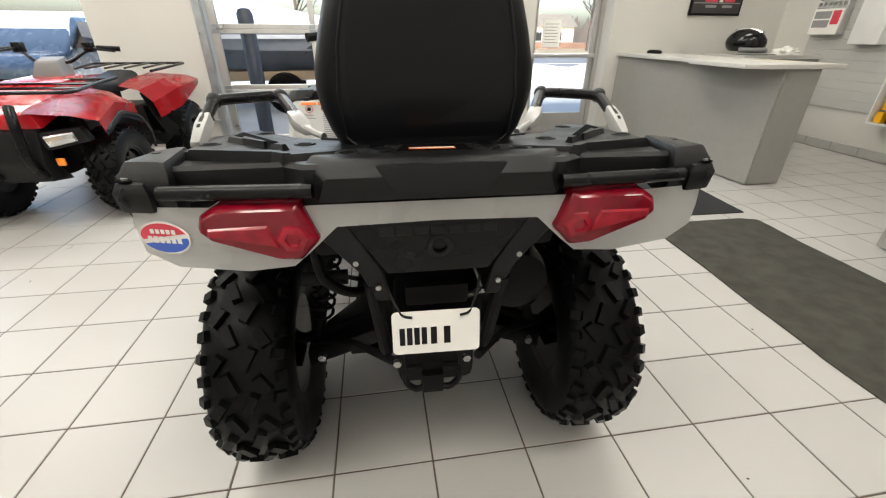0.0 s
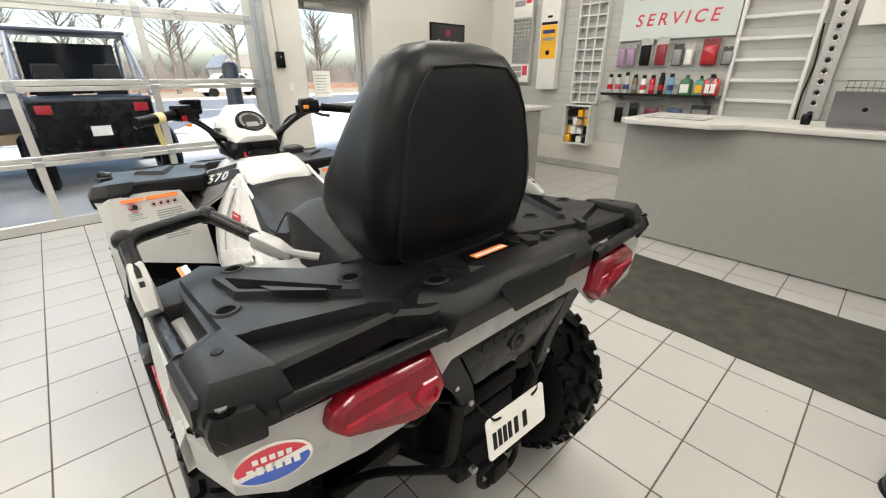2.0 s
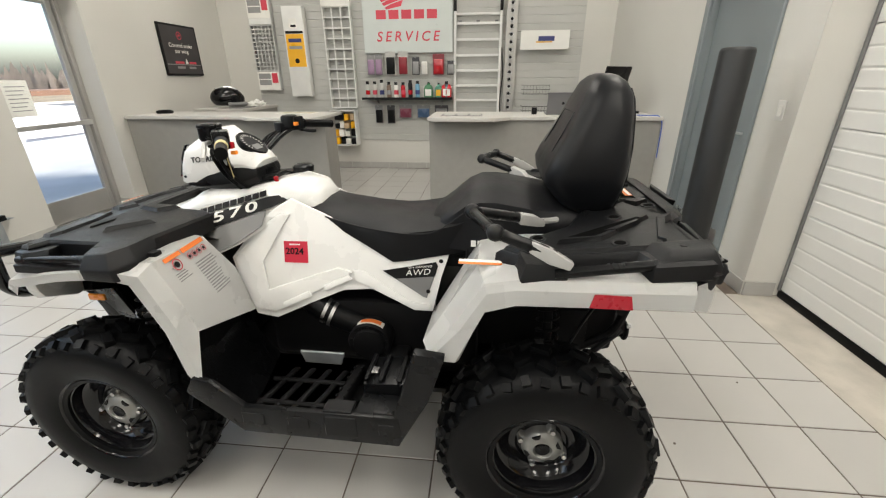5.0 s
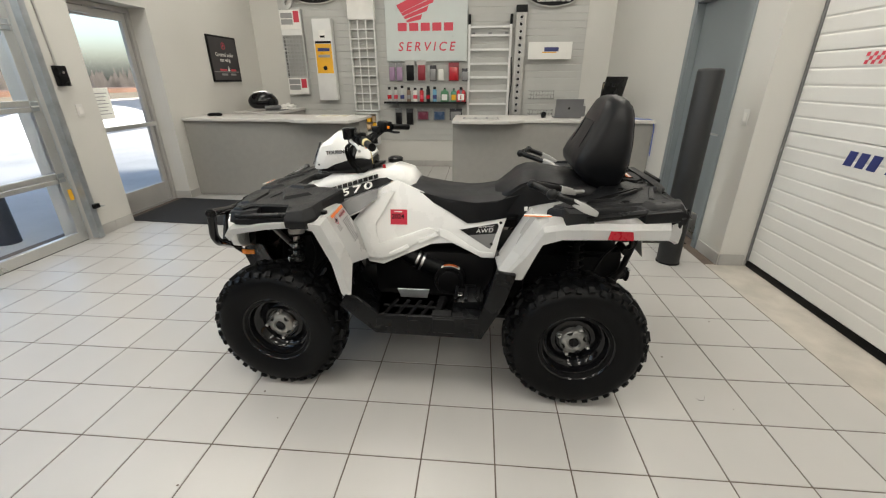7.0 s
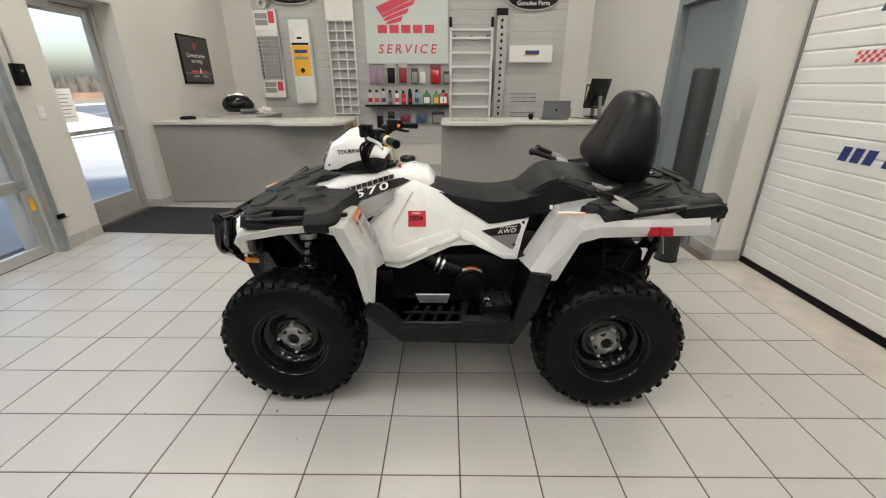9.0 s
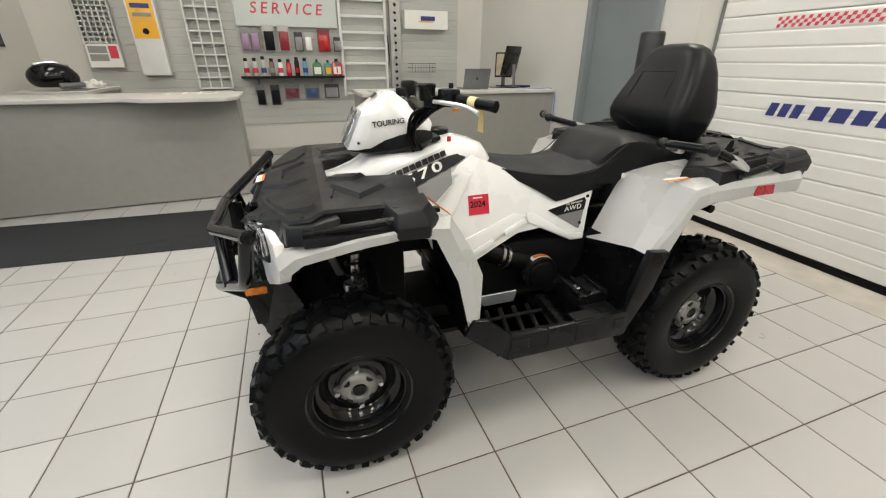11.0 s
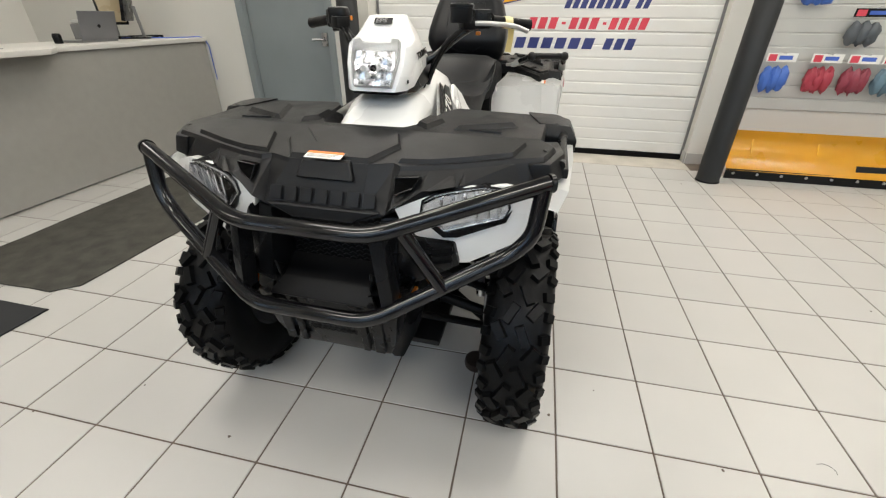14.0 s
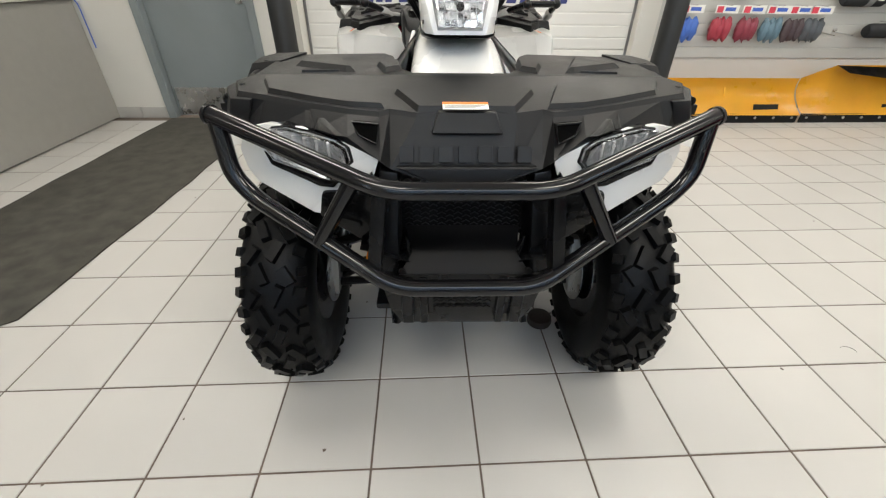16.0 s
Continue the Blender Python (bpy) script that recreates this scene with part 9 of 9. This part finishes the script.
def plough(x0, x1, h0, h1, label, flare):
    """A curved yellow blade on a black wear bar; the top rises from h0 to h1."""
    p = thing("snow_plough", pose(x0, -0.42, 0), label, "plough blade", "plough blades")
    rows = []
    for k in range(11):
        a = k / 10
        row = []
        for j in range(13):
            t = j / 12
            x = -(x0 - x1) * t
            h = h0 + (h1 - h0) * min(1, t / 0.16 if flare else t)
            yy = 0.09 - 0.22 * a + 0.30 * (a - 0.45) ** 2 + 0.02 * t
            row.append((x, yy, 0.075 + (h - 0.075) * a))
        rows.append(row)
    part("blade", sheet(rows, 0.006), M_YELLOW, p, angle=60)
    L = x0 - x1
    part("wear_bar", box(-L, 0, 0.135, 0.150, 0.0, 0.085, 0.003, seg=1), M_INK, p, smooth=False)
    n = int(L / 0.2)
    for k in range(n + 1):
        part("bolt", lathe([(0, 0), (0.012, 0), (0.010, 0.008), (0, 0.008)], 10, "y", m=Matrix.Translation((-0.06 - (L - 0.12) * k / n, 0.151, 0.05))), M_STEEL, p)
    b = box(-L * 0.72 - 0.20 if not flare else -L * 0.6, -L * 0.72 + 0.05 if not flare else -L * 0.6 + 0.25, 0.0, 0.002, 0.0, 0.055)
    b.transform(Matrix.Translation((0, 0.108, 0.108)) @ Matrix.Rotation(radians(24), 4, "X"))
    pp = part("badge", b, M_INK, p, smooth=False)
    for k in range(int(L / 0.5)):
        part("rib", prism([(-0.12, 0.08), (-0.02, 0.03), (0.05, 0.12), (-0.04, 0.30), (-0.13, h0 - 0.03)], "x", -0.2 - k * 0.5, -0.212 - k * 0.5), M_YELLOW, p, smooth=False)
    return p


plough(-1.96, -3.37, 0.375, 0.375, "yellow snow plough blade with a black wear bar", False)
pb = plough(-3.40, -5.2, 0.375, 0.49, "yellow flared snow plough blade with a rubber flap", True)
part("rubber_flap", sheet([[(-0.28, -0.02, 0.49), (-0.9, -0.02, 0.47), (-1.8, -0.02, 0.47)], [(-0.34, 0.08, 0.44), (-0.95, 0.09, 0.37), (-1.8, 0.09, 0.35)]], 0.012), M_RUBBER, pb)
for s_ in (-0.4, -1.1):
    pass

# ---- outside ----
M_SNOW = mat("snow", (0.72, 0.735, 0.765), 0.8, var=0.06, scale=1.5, bump=0.5, bscale=12)
M_CONC = mat("concrete_apron", (0.45, 0.445, 0.435), 0.85, var=0.15, scale=0.8, bump=0.3, bscale=60)
M_ASPH = mat("asphalt_wet", (0.10, 0.105, 0.115), 0.6, var=0.2, scale=0.6, bump=0.4, bscale=90)
M_DRYGRASS = mat("winter_grass", (0.20, 0.165, 0.11), 0.95, var=0.3, scale=0.5, bump=0.5, bscale=20)
M_TWIG = mat("winter_trees", (0.085, 0.078, 0.075), 0.95, var=0.3, scale=0.3)
M_CARWHITE = mat("car_white", (0.70, 0.71, 0.73), 0.3, coat=0.5, var=0.03)
M_CARGREY = mat("hull_grey", (0.22, 0.23, 0.26), 0.35, coat=0.3, var=0.05)
M_NIGHT = mat("machine_blue_black", (0.03, 0.035, 0.05), 0.4, var=0.1)
M_DARKGLASS = mat("dark_glass", (0.02, 0.025, 0.03), 0.08, coat=0.5)
gr_bm = bmesh.new()
n = 60
vs = {}
for i in range(n + 1):
    for j in range(n + 1):
        x = -220 + 440 * (i / n)
        y = 5.62 + (j / n) ** 2.2 * 260
        vs[i, j] = gr_bm.verts.new((x, y, -0.06 - 0.004 * min(y, 40)))
for i in range(n):
    for j in range(n):
        gr_bm.faces.new((vs[i, j], vs[i + 1, j], vs[i + 1, j + 1], vs[i, j + 1]))
tagged(part("ground", gr_bm, M_DRYGRASS), "winter ground with dry grass, reaching the horizon", "ground", kind="structure")
for nm, x0, x1, y0, y1, z, m_, lab in (("pavement", -14, 14, 5.63, 12.5, 0.0, M_CONC, "pale concrete apron in front of the building"), ("road", -60, 60, 12.6, 30, 0.0, M_ASPH, "dark wet asphalt car park")):
    part(nm, box(x0, x1, y0, y1, -0.35, -0.03 - (0.02 if nm == "road" else 0)), m_, smooth=False)
    tagged(bpy.data.objects[nm], lab, nm, kind="structure")
for i, y in enumerate((16.5, 21.0)):
    part("road_line", box(2.0, 30.0, y, y + 0.12, -0.05, -0.045), M_PAPER, bpy.data.objects["road"], smooth=False)
part("kerb", box(-60, 60, 29.9, 30.15, -0.2, 0.08), M_CONC, bpy.data.objects["road"], smooth=False)


def snow_bank(x, y, sx, sy, h, seed):
    bm = bmesh.new()
    bmesh.ops.create_grid(bm, x_segments=36, y_segments=24, size=1.0)
    for v in bm.verts:
        r = min(1.0, math.hypot(v.co.x, v.co.y))
        k = (1 - r * r) * (0.75 + 0.5 * noise.noise((v.co.x * 2.2 + seed, v.co.y * 2.2, seed)))
        v.co = Vector((v.co.x * sx, v.co.y * sy, -0.12 + max(0, k) * h + 0.03 * noise.noise((v.co.x * 9, v.co.y * 9, seed))))
    ob = part("snow_bank", bm, M_SNOW)
    ob.location = (x, y, 0)
    return tagged(ob, "heaped white snow bank beside the car park", "snow bank", "snow banks", "thing")


snow_bank(5.2, 13.5, 3.6, 1.6, 0.65, 1.0)
snow_bank(-3.0, 14.5, 4.5, 1.8, 0.7, 4.0)
snow_bank(11.0, 15.0, 5.0, 2.0, 0.9, 7.0)
snow_bank(-9.0, 13.5, 4.0, 1.6, 0.6, 9.0)


def tree(x, y, h, seed):
    rnd_ = random.Random(seed)
    t = thing("tree", pose(x, y, -0.3), "bare winter tree with fine grey-brown twigs", "tree", "bare trees")
    part("trunk", tube([(0, 0, 0), (0.1, 0.05, h * 0.25), (0.0, 0.0, h * 0.5), (0.1, 0, h * 0.8)], [h * 0.022, h * 0.018, h * 0.012, h * 0.004], 8), M_TWIG, t)
    bm = bmesh.new()
    for k in range(26):
        z0 = h * rnd_.uniform(0.22, 0.75)
        a = rnd_.uniform(0, 6.28)
        ln = h * rnd_.uniform(0.18, 0.36) * (1.1 - 0.6 * z0 / h)
        p0 = Vector((0.03, 0, z0))
        p1 = p0 + Vector((math.cos(a) * ln * 0.6, math.sin(a) * ln * 0.6, ln * 0.5))
        p2 = p1 + Vector((math.cos(a + 0.3) * ln * 0.4, math.sin(a + 0.3) * ln * 0.4, ln * 0.55))
        tube([p0, p1, p2], [h * 0.007, h * 0.004, h * 0.0015], 4, cap=False, bm=bm)
        for j in range(9):
            q0 = p0 + (p1 - p0) * rnd_.uniform(0.3, 1) if j < 4 else p1 + (p2 - p1) * rnd_.uniform(0, 1)
            b2 = a + rnd_.uniform(-1.3, 1.3)
            l2 = ln * rnd_.uniform(0.25, 0.55)
            q1 = q0 + Vector((math.cos(b2) * l2 * 0.7, math.sin(b2) * l2 * 0.7, l2 * rnd_.uniform(0.3, 0.8)))
            tube([q0, q1], [h * 0.0025, h * 0.0008], 3, cap=False, bm=bm)
            for i in range(3):
                r0 = q0 + (q1 - q0) * rnd_.uniform(0.3, 1)
                b3 = b2 + rnd_.uniform(-1.2, 1.2)
                r1 = r0 + Vector((math.cos(b3), math.sin(b3), rnd_.uniform(0.2, 0.9))) * l2 * 0.45
                tube([r0, r1], [h * 0.0014, h * 0.0006], 3, cap=False, bm=bm)
    part("crown", bm, M_TWIG, t, smooth=False)
    return t


t0 = tree(-6.0, 40, 9.0, 1)
t1 = tree(9.0, 46, 10.0, 2)
for i, (x, y, s_) in enumerate(((-14, 44, 1.0), (-2, 48, 0.9), (1.5, 38, 0.7), (16, 50, 1.1), (22, 44, 0.9), (28, 55, 1.0), (5.5, 55, 1.0), (-22, 50, 1.2), (-10, 36, 0.8), (34, 48, 1.0), (13, 60, 0.9), (-18, 38, 0.9))):
    copy_thing(t0 if i % 2 else t1, pose(x, y, -0.3, 0, 0, 60 * i) @ Matrix.Scale(s_, 4))
# far hedge of brushwood
bm = bmesh.new()
rnd_ = random.Random(5)
for i in range(700):
    x = rnd_.uniform(-120, 140)
    y = rnd_.uniform(70, 90)
    h = rnd_.uniform(2.0, 5.0)
    w = rnd_.uniform(1.0, 2.4)
    v = [bm.verts.new((x + w * a, y, -0.6 + h * b)) for a, b in ((-0.5, 0), (0.5, 0), (0.45, 0.5), (0.15, 0.8), (0.05, 1.0), (-0.2, 0.75), (-0.45, 0.55))]
    bm.faces.new(v)
tagged(part("brushwood", bm, M_TWIG, smooth=False), "distant belt of bare brown brushwood", "woods", kind="stuff")
bm = bmesh.new()
tagged(part("field_bank", box(-120, 140, 52, 60, -1.0, 0.35), mat("field_red", (0.17, 0.105, 0.08), 0.95, var=0.3, scale=0.2), smooth=False), "brown winter field bank", "field", kind="structure")


def far_house(x, y, w, d, h, m_wall):
    hs = thing("house", pose(x, y, -0.4), "distant low house with a grey roof", "house", "distant houses")
    part("wall", box(-w / 2, w / 2, 0, d, 0, h), m_wall, hs, smooth=False)
    part("roof", prism([(-w / 2 - 0.4, h + 0.01), (w / 2 + 0.4, h + 0.01), (w / 2 - 1.0, h + 1.6), (-w / 2 + 1.0, h + 1.6)], "y", -0.3, d + 0.3), M_GREYP, hs, smooth=False)
    for i in range(3):
        part("window", box(-w / 2 + w * (0.15 + 0.28 * i), -w / 2 + w * (0.27 + 0.28 * i), -0.03, -0.005, 0.9, 2.0), M_DARKGLASS, hs, smooth=False)
    return hs


far_house(24, 64, 11, 7, 2.7, M_SLAT)
far_house(-16, 66, 12, 7, 2.8, mat("house_brick", (0.25, 0.13, 0.10), 0.9))

# outside guard posts
for x in (-1.52, 1.36):
    gp = thing("guard_post", pose(x, 6.12, -0.031), "dark steel guard post outside the glass door", "guard post", "outside posts")
    part("post", lathe([(0, 0), (0.095, 0), (0.095, 1.45), (0.07, 1.50), (0, 1.52)], 24, "z"), M_NIGHT, gp)

# grey boat-shaped hull on a trailer
bt = thing("covered_boat", pose(-2.1, 8.6, 0, 0, 0, 8), "grey boat hull with a dark cover on a trailer", "boat")
def hull_sec(x, w, zb, zt):
    return [(x, -w * 0.25, zb), (x, -w, (zb + zt) / 2), (x, -w * 1.05, zt), (x, w * 1.05, zt), (x, w, (zb + zt) / 2), (x, w * 0.25, zb)]
part("hull", loft([hull_sec(-2.4, 0.4, 0.95, 1.35), hull_sec(-1.6, 0.8, 0.72, 1.35), hull_sec(0, 0.95, 0.62, 1.30), hull_sec(1.4, 0.95, 0.62, 1.28)]), M_CARGREY, bt)
part("stripe", box(-1.5, 1.38, -1.012, -1.0, 1.13, 1.19), M_CARWHITE, bt, smooth=False)
part("arrow_print", prism([(0.9, 0.98), (1.05, 1.07), (0.9, 1.16), (1.0, 1.16), (1.16, 1.07), (1.0, 0.98)], "y", -1.012, -1.002), M_NIGHT, bt, smooth=False)
part("cover", loft([[(x, -w, 1.33), (x, -w * 0.6, zt), (x, w * 0.6, zt), (x, w, 1.33)] for x, w, zt in ((-2.3, 0.42, 1.42), (-1.2, 0.86, 1.75), (0.1, 0.98, 1.68), (1.38, 0.96, 1.45))]), M_CARWHITE, bt)
part("windscreen", loft([[(-0.9, -0.85, 1.45), (-0.85, -0.85, 1.45), (-0.85, 0.85, 1.45), (-0.9, 0.85, 1.45)], [(-0.45, -0.75, 1.95), (-0.40, -0.75, 1.95), (-0.40, 0.75, 1.95), (-0.45, 0.75, 1.95)]]), M_DARKGLASS, bt)
part("trailer_beam", box(-3.2, 1.5, -0.06, 0.06, 0.42, 0.54), M_GALV, bt, smooth=False)
part("trailer_bunk", box(-1.4, 1.55, -0.75, -0.62, 0.50, 0.63), mat("bunk_wood", (0.30, 0.22, 0.14), 0.8), bt, smooth=False)
part("trailer_bunk", box(-1.4, 1.55, 0.62, 0.75, 0.50, 0.63), mat("bunk_wood_b", (0.30, 0.22, 0.14), 0.8), bt, smooth=False)
part("tail_light", box(1.5, 1.56, -0.95, -0.80, 0.50, 0.60), M_REFL, bt, smooth=False)
part("cross_beam", box(1.40, 1.50, -0.95, 0.95, 0.42, 0.50), M_GALV, bt, smooth=False)
for s in (-1, 1):
    part("wheel", lathe([(0.12, -0.09), (0.30, -0.10), (0.33, -0.06), (0.33, 0.06), (0.30, 0.10), (0.12, 0.09)], 28, "y", closed=True, m=Matrix.Translation((0.5, s * 0.95, 0.30))), M_RUBBER, bt)
    part("wheel_disc", lathe([(0, -0.03), (0.13, -0.05), (0.13, 0.05), (0, 0.03)], 20, "y", m=Matrix.Translation((0.5, s * 0.95, 0.30))), M_STEEL, bt)

# dark side-by-side with a roll cage
sx_ = thing("side_by_side", pose(0.0, 8.35, -0.03, 0, 0, 0), "dark blue off-road side-by-side with a roll cage", "off-road vehicle")
part("chassis", box(-0.65, 0.65, -1.1, 1.1, 0.45, 0.80, 0.08), M_NIGHT, sx_)
part("bonnet", loft([[(-0.6, 0.55, 0.75), (0.6, 0.55, 0.75), (0.6, 0.55, 1.10), (-0.6, 0.55, 1.10)], [(-0.45, 1.30, 0.72), (0.45, 1.30, 0.72), (0.42, 1.30, 0.92), (-0.42, 1.30, 0.92)]], bevel=0.05), M_NIGHT, sx_)
part("cargo_bed", box(-0.62, 0.62, -1.25, -0.55, 0.80, 1.12, 0.04), M_NIGHT, sx_)
part("side_stripe", box(-0.665, -0.652, -0.9, 0.5, 0.66, 0.74), M_RED, sx_, smooth=False)
for s in (-1, 1):
    part("cage_rail", tube([(s * 0.62, 0.75, 1.05), (s * 0.58, 0.25, 1.82), (s * 0.58, -0.60, 1.86), (s * 0.66, -1.0, 1.12)], 0.026, 10, 0.1), M_CARGREY, sx_)
    part("cage_post", tube([(s * 0.64, -0.45, 0.8), (s * 0.58, -0.45, 1.85)], 0.024, 10), M_CARGREY, sx_)
    for y in (-0.95, 0.95):
        part("tyre", lathe([(0.16, -0.12), (0.30, -0.13), (0.35, -0.09), (0.355, 0.0), (0.35, 0.09), (0.30, 0.13), (0.16, 0.12)], 28, "x", closed=True, m=Matrix.Translation((s * 0.68, y, 0.355))), M_RUBBER, sx_)
        part("rim", lathe([(0, -0.03), (0.165, -0.06), (0.165, 0.06), (0, 0.03)], 20, "x", m=Matrix.Translation((s * 0.68, y, 0.355))), M_GLOSSBLK, sx_)
        a, b = Vector((s * 0.45, y, 1.0)), Vector((s * 0.56, y, 0.42))
        coil = [a + (b - a) * (k / 96) + 0.05 * Vector((math.cos(k * 0.52), math.sin(k * 0.52), 0)) for k in range(97)]
        part("coil_spring", tube(coil, 0.011, 6), M_STEEL if y < 0 else M_RED, sx_)
    part("seat", loft([[(s * 0.1, -0.35, 0.85), (s * 0.52, -0.35, 0.85), (s * 0.52, 0.1, 0.9), (s * 0.1, 0.1, 0.9)], [(s * 0.12, -0.42, 1.0), (s * 0.50, -0.42, 1.0), (s * 0.50, -0.28, 1.0), (s * 0.12, -0.28, 1.0)], [(s * 0.17, -0.5, 1.5), (s * 0.45, -0.5, 1.5), (s * 0.45, -0.42, 1.5), (s * 0.17, -0.42, 1.5)]], bevel=0.03), M_VINYL, sx_)
part("roof", box(-0.60, 0.60, -0.62, 0.28, 1.86, 1.90, 0.015), M_NIGHT, sx_)
part("snow_layer", box(-0.57, 0.57, -0.55, 0.24, 1.901, 1.93, 0.012), M_SNOW, sx_)
part("rear_plate", box(-0.10, 0.10, -1.268, -1.262, 0.66, 0.78, 0.003), M_PAPER, sx_)
part("rear_panel", box(-0.60, 0.60, -1.262, -1.22, 0.50, 1.08, 0.03), M_PLASTIC2, sx_)
for s in (-1, 1):
    part("tail_lamp", box(s * 0.40, s * 0.55, -1.275, -1.262, 0.94, 1.04, 0.01), M_REFL, sx_)
    part("trailing_arm", rod((s * 0.30, -0.60, 0.40), (s * 0.56, -0.98, 0.34), 0.03), M_RED, sx_)
    part("radius_rod", rod((s * 0.12, -1.15, 0.48), (s * 0.58, -1.0, 0.36), 0.016), M_RED, sx_)
part("screen", loft([[(-0.56, 0.70, 1.10), (0.56, 0.70, 1.10), (0.56, 0.71, 1.10), (-0.56, 0.71, 1.10)], [(-0.53, 0.27, 1.78), (0.53, 0.27, 1.78), (0.53, 0.28, 1.78), (-0.53, 0.28, 1.78)]]), M_DARKGLASS, sx_)
for z in (1.0, 1.3):
    part("cross_tube", tube([(-0.6, -0.98, z), (0.6, -0.98, z)], 0.022, 8), M_CARGREY if z > 1.1 else M_RED, sx_)


def car(x, y, rz, m_, lab):
    c = thing("parked_car", pose(x, y, -0.05, 0, 0, rz), lab, "car", "parked cars")
    side = [(-2.2, 0.35), (-2.2, 0.80), (-1.9, 0.95), (-1.3, 1.0), (-0.75, 1.48), (0.75, 1.50), (1.35, 1.02), (2.1, 0.90), (2.25, 0.6), (2.2, 0.32)]
    part("body", prism(side, "y", -0.85, 0.85, 0.08, seg=3), m_, c)
    for s in (-1, 1):
        part("side_glass", prism([(-1.15, 1.04), (-0.70, 1.40), (0.68, 1.42), (1.15, 1.04)], "y", s * 0.852, s * 0.862), M_DARKGLASS, c, smooth=False)
        for xx in (-1.35, 1.40):
            part("wheel", lathe([(0.18, -0.10), (0.32, -0.11), (0.33, 0), (0.32, 0.11), (0.18, 0.10), (0.0, 0.08)], 24, "y", m=Matrix.Translation((xx, s * 0.78, 0.33))), M_RUBBER, c)
    part("head_lamp", box(2.16, 2.25, -0.80, -0.45, 0.62, 0.74, 0.02), M_LED, c)
    part("head_lamp", box(2.16, 2.25, 0.45, 0.80, 0.62, 0.74, 0.02), M_LED, c)
    return c


car(9.5, 33.0, 0, M_CARWHITE, "white saloon car parked far off")
pk = car(-5.6, 9.0, 95, mat("van_blue", (0.06, 0.09, 0.14), 0.25, coat=0.6), "dark blue covered vehicle parked outside the window")
cov = part("snow_cover", loft([[(-1.2, -0.85, 1.02), (-0.75, -0.78, 1.53), (-0.75, 0.78, 1.53), (-1.2, 0.85, 1.02)], [(0.0, -0.86, 1.3), (0.0, -0.78, 1.58), (0.0, 0.78, 1.58), (0.0, 0.86, 1.3)], [(1.0, -0.84, 1.15), (0.8, -0.76, 1.54), (0.8, 0.76, 1.54), (1.0, 0.84, 1.15)]]), M_SNOW, pk)

# ---- floor tiles, one by one where the camera passes ----
tile_me = None
bm = box(-0.1495, 0.1495, -0.1495, 0.1495, -0.006, 0.0, 0.0015, seg=1)
tile_me = bpy.data.meshes.new("floor_tile")
bm.to_mesh(tile_me)
bm.free()
tile_me.materials.append(M_TILE)
rest = bmesh.new()
count = 0
for i in range(-29, 18):
    for j in range(-4, 18):
        cx, cy = TX + (i + 0.5) * TILE, TY + (j + 0.5) * TILE
        if cx > SLAT or cx < FAR_LEFT or cy > FRONT + 0.15 or cy < -0.95 or (cy < -0.57 and cx > -1.95):
            continue
        if -2.35 < cx < 2.2 and -0.8 < cy < 3.9 and count < 300:
            ob = new("floor_tile", tile_me)
            ob.parent = floor
            ob.location = (cx, cy, random.uniform(-0.0004, 0.0002))
            ob.rotation_euler = (random.gauss(0, 0.0012), random.gauss(0, 0.0012), 0)
            count += 1
        else:
            tx, ty, tz = random.gauss(0, 0.0012), random.gauss(0, 0.0012), random.uniform(-0.0004, 0.0002)
            c = [rest.verts.new((cx + a * 0.149, cy + b * 0.149, tz + a * 0.149 * tx + b * 0.149 * ty)) for a, b in ((-1, -1), (1, -1), (1, 1), (-1, 1))]
            d = [rest.verts.new((v.co.x, v.co.y, -0.006)) for v in c]
            rest.faces.new(c)
            for k in range(4):
                rest.faces.new((c[k], d[k], d[(k + 1) % 4], c[(k + 1) % 4]))
tagged(part("tile_field", rest, M_TILE, floor, smooth=False), kind="stuff")

part("threshold", box(-1.74, 1.31, -0.80, -0.425, -0.004, -0.0008), M_CONCRETE, floor, "bare concrete strip before the sectional door", smooth=False)

# stray hairs and specks lying on the tiles
rnd_ = random.Random(21)
for i in range(34):
    x, y = rnd_.uniform(-2.0, 2.1), rnd_.uniform(-0.35, 3.9)
    a = rnd_.uniform(0, 6.28)
    if i % 9 == 0:
        pts = [(x + 0.010 * k * math.cos(a + 0.35 * k), y + 0.010 * k * math.sin(a + 0.35 * k), 0.0012) for k in range(6)]
        part("floor_hair", tube(pts, 0.0006, 4), M_INK, floor)
    else:
        r = rnd_.uniform(0.002, 0.0055)
        part("floor_speck", prism([(x + r * rnd_.uniform(0.6, 1.3) * math.cos(k), y + r * rnd_.uniform(0.6, 1.3) * math.sin(k)) for k in (0, 1.1, 2.2, 3.4, 4.6, 5.5)], "z", 0.0004, 0.0022), M_GROUT, floor, smooth=False)

pk_ = thing("rubber_puck", pose(-0.181, 2.373, 0.0), "small round dark brown rubber puck on the floor", "rubber puck")
part("puck", lathe([(0, 0.0005), (0.046, 0.0005), (0.049, 0.012), (0.045, 0.030), (0.030, 0.033), (0, 0.032)], 24, "z"), mat("brown_rubber", (0.022, 0.014, 0.011), 0.6, var=0.2, scale=20), pk_)
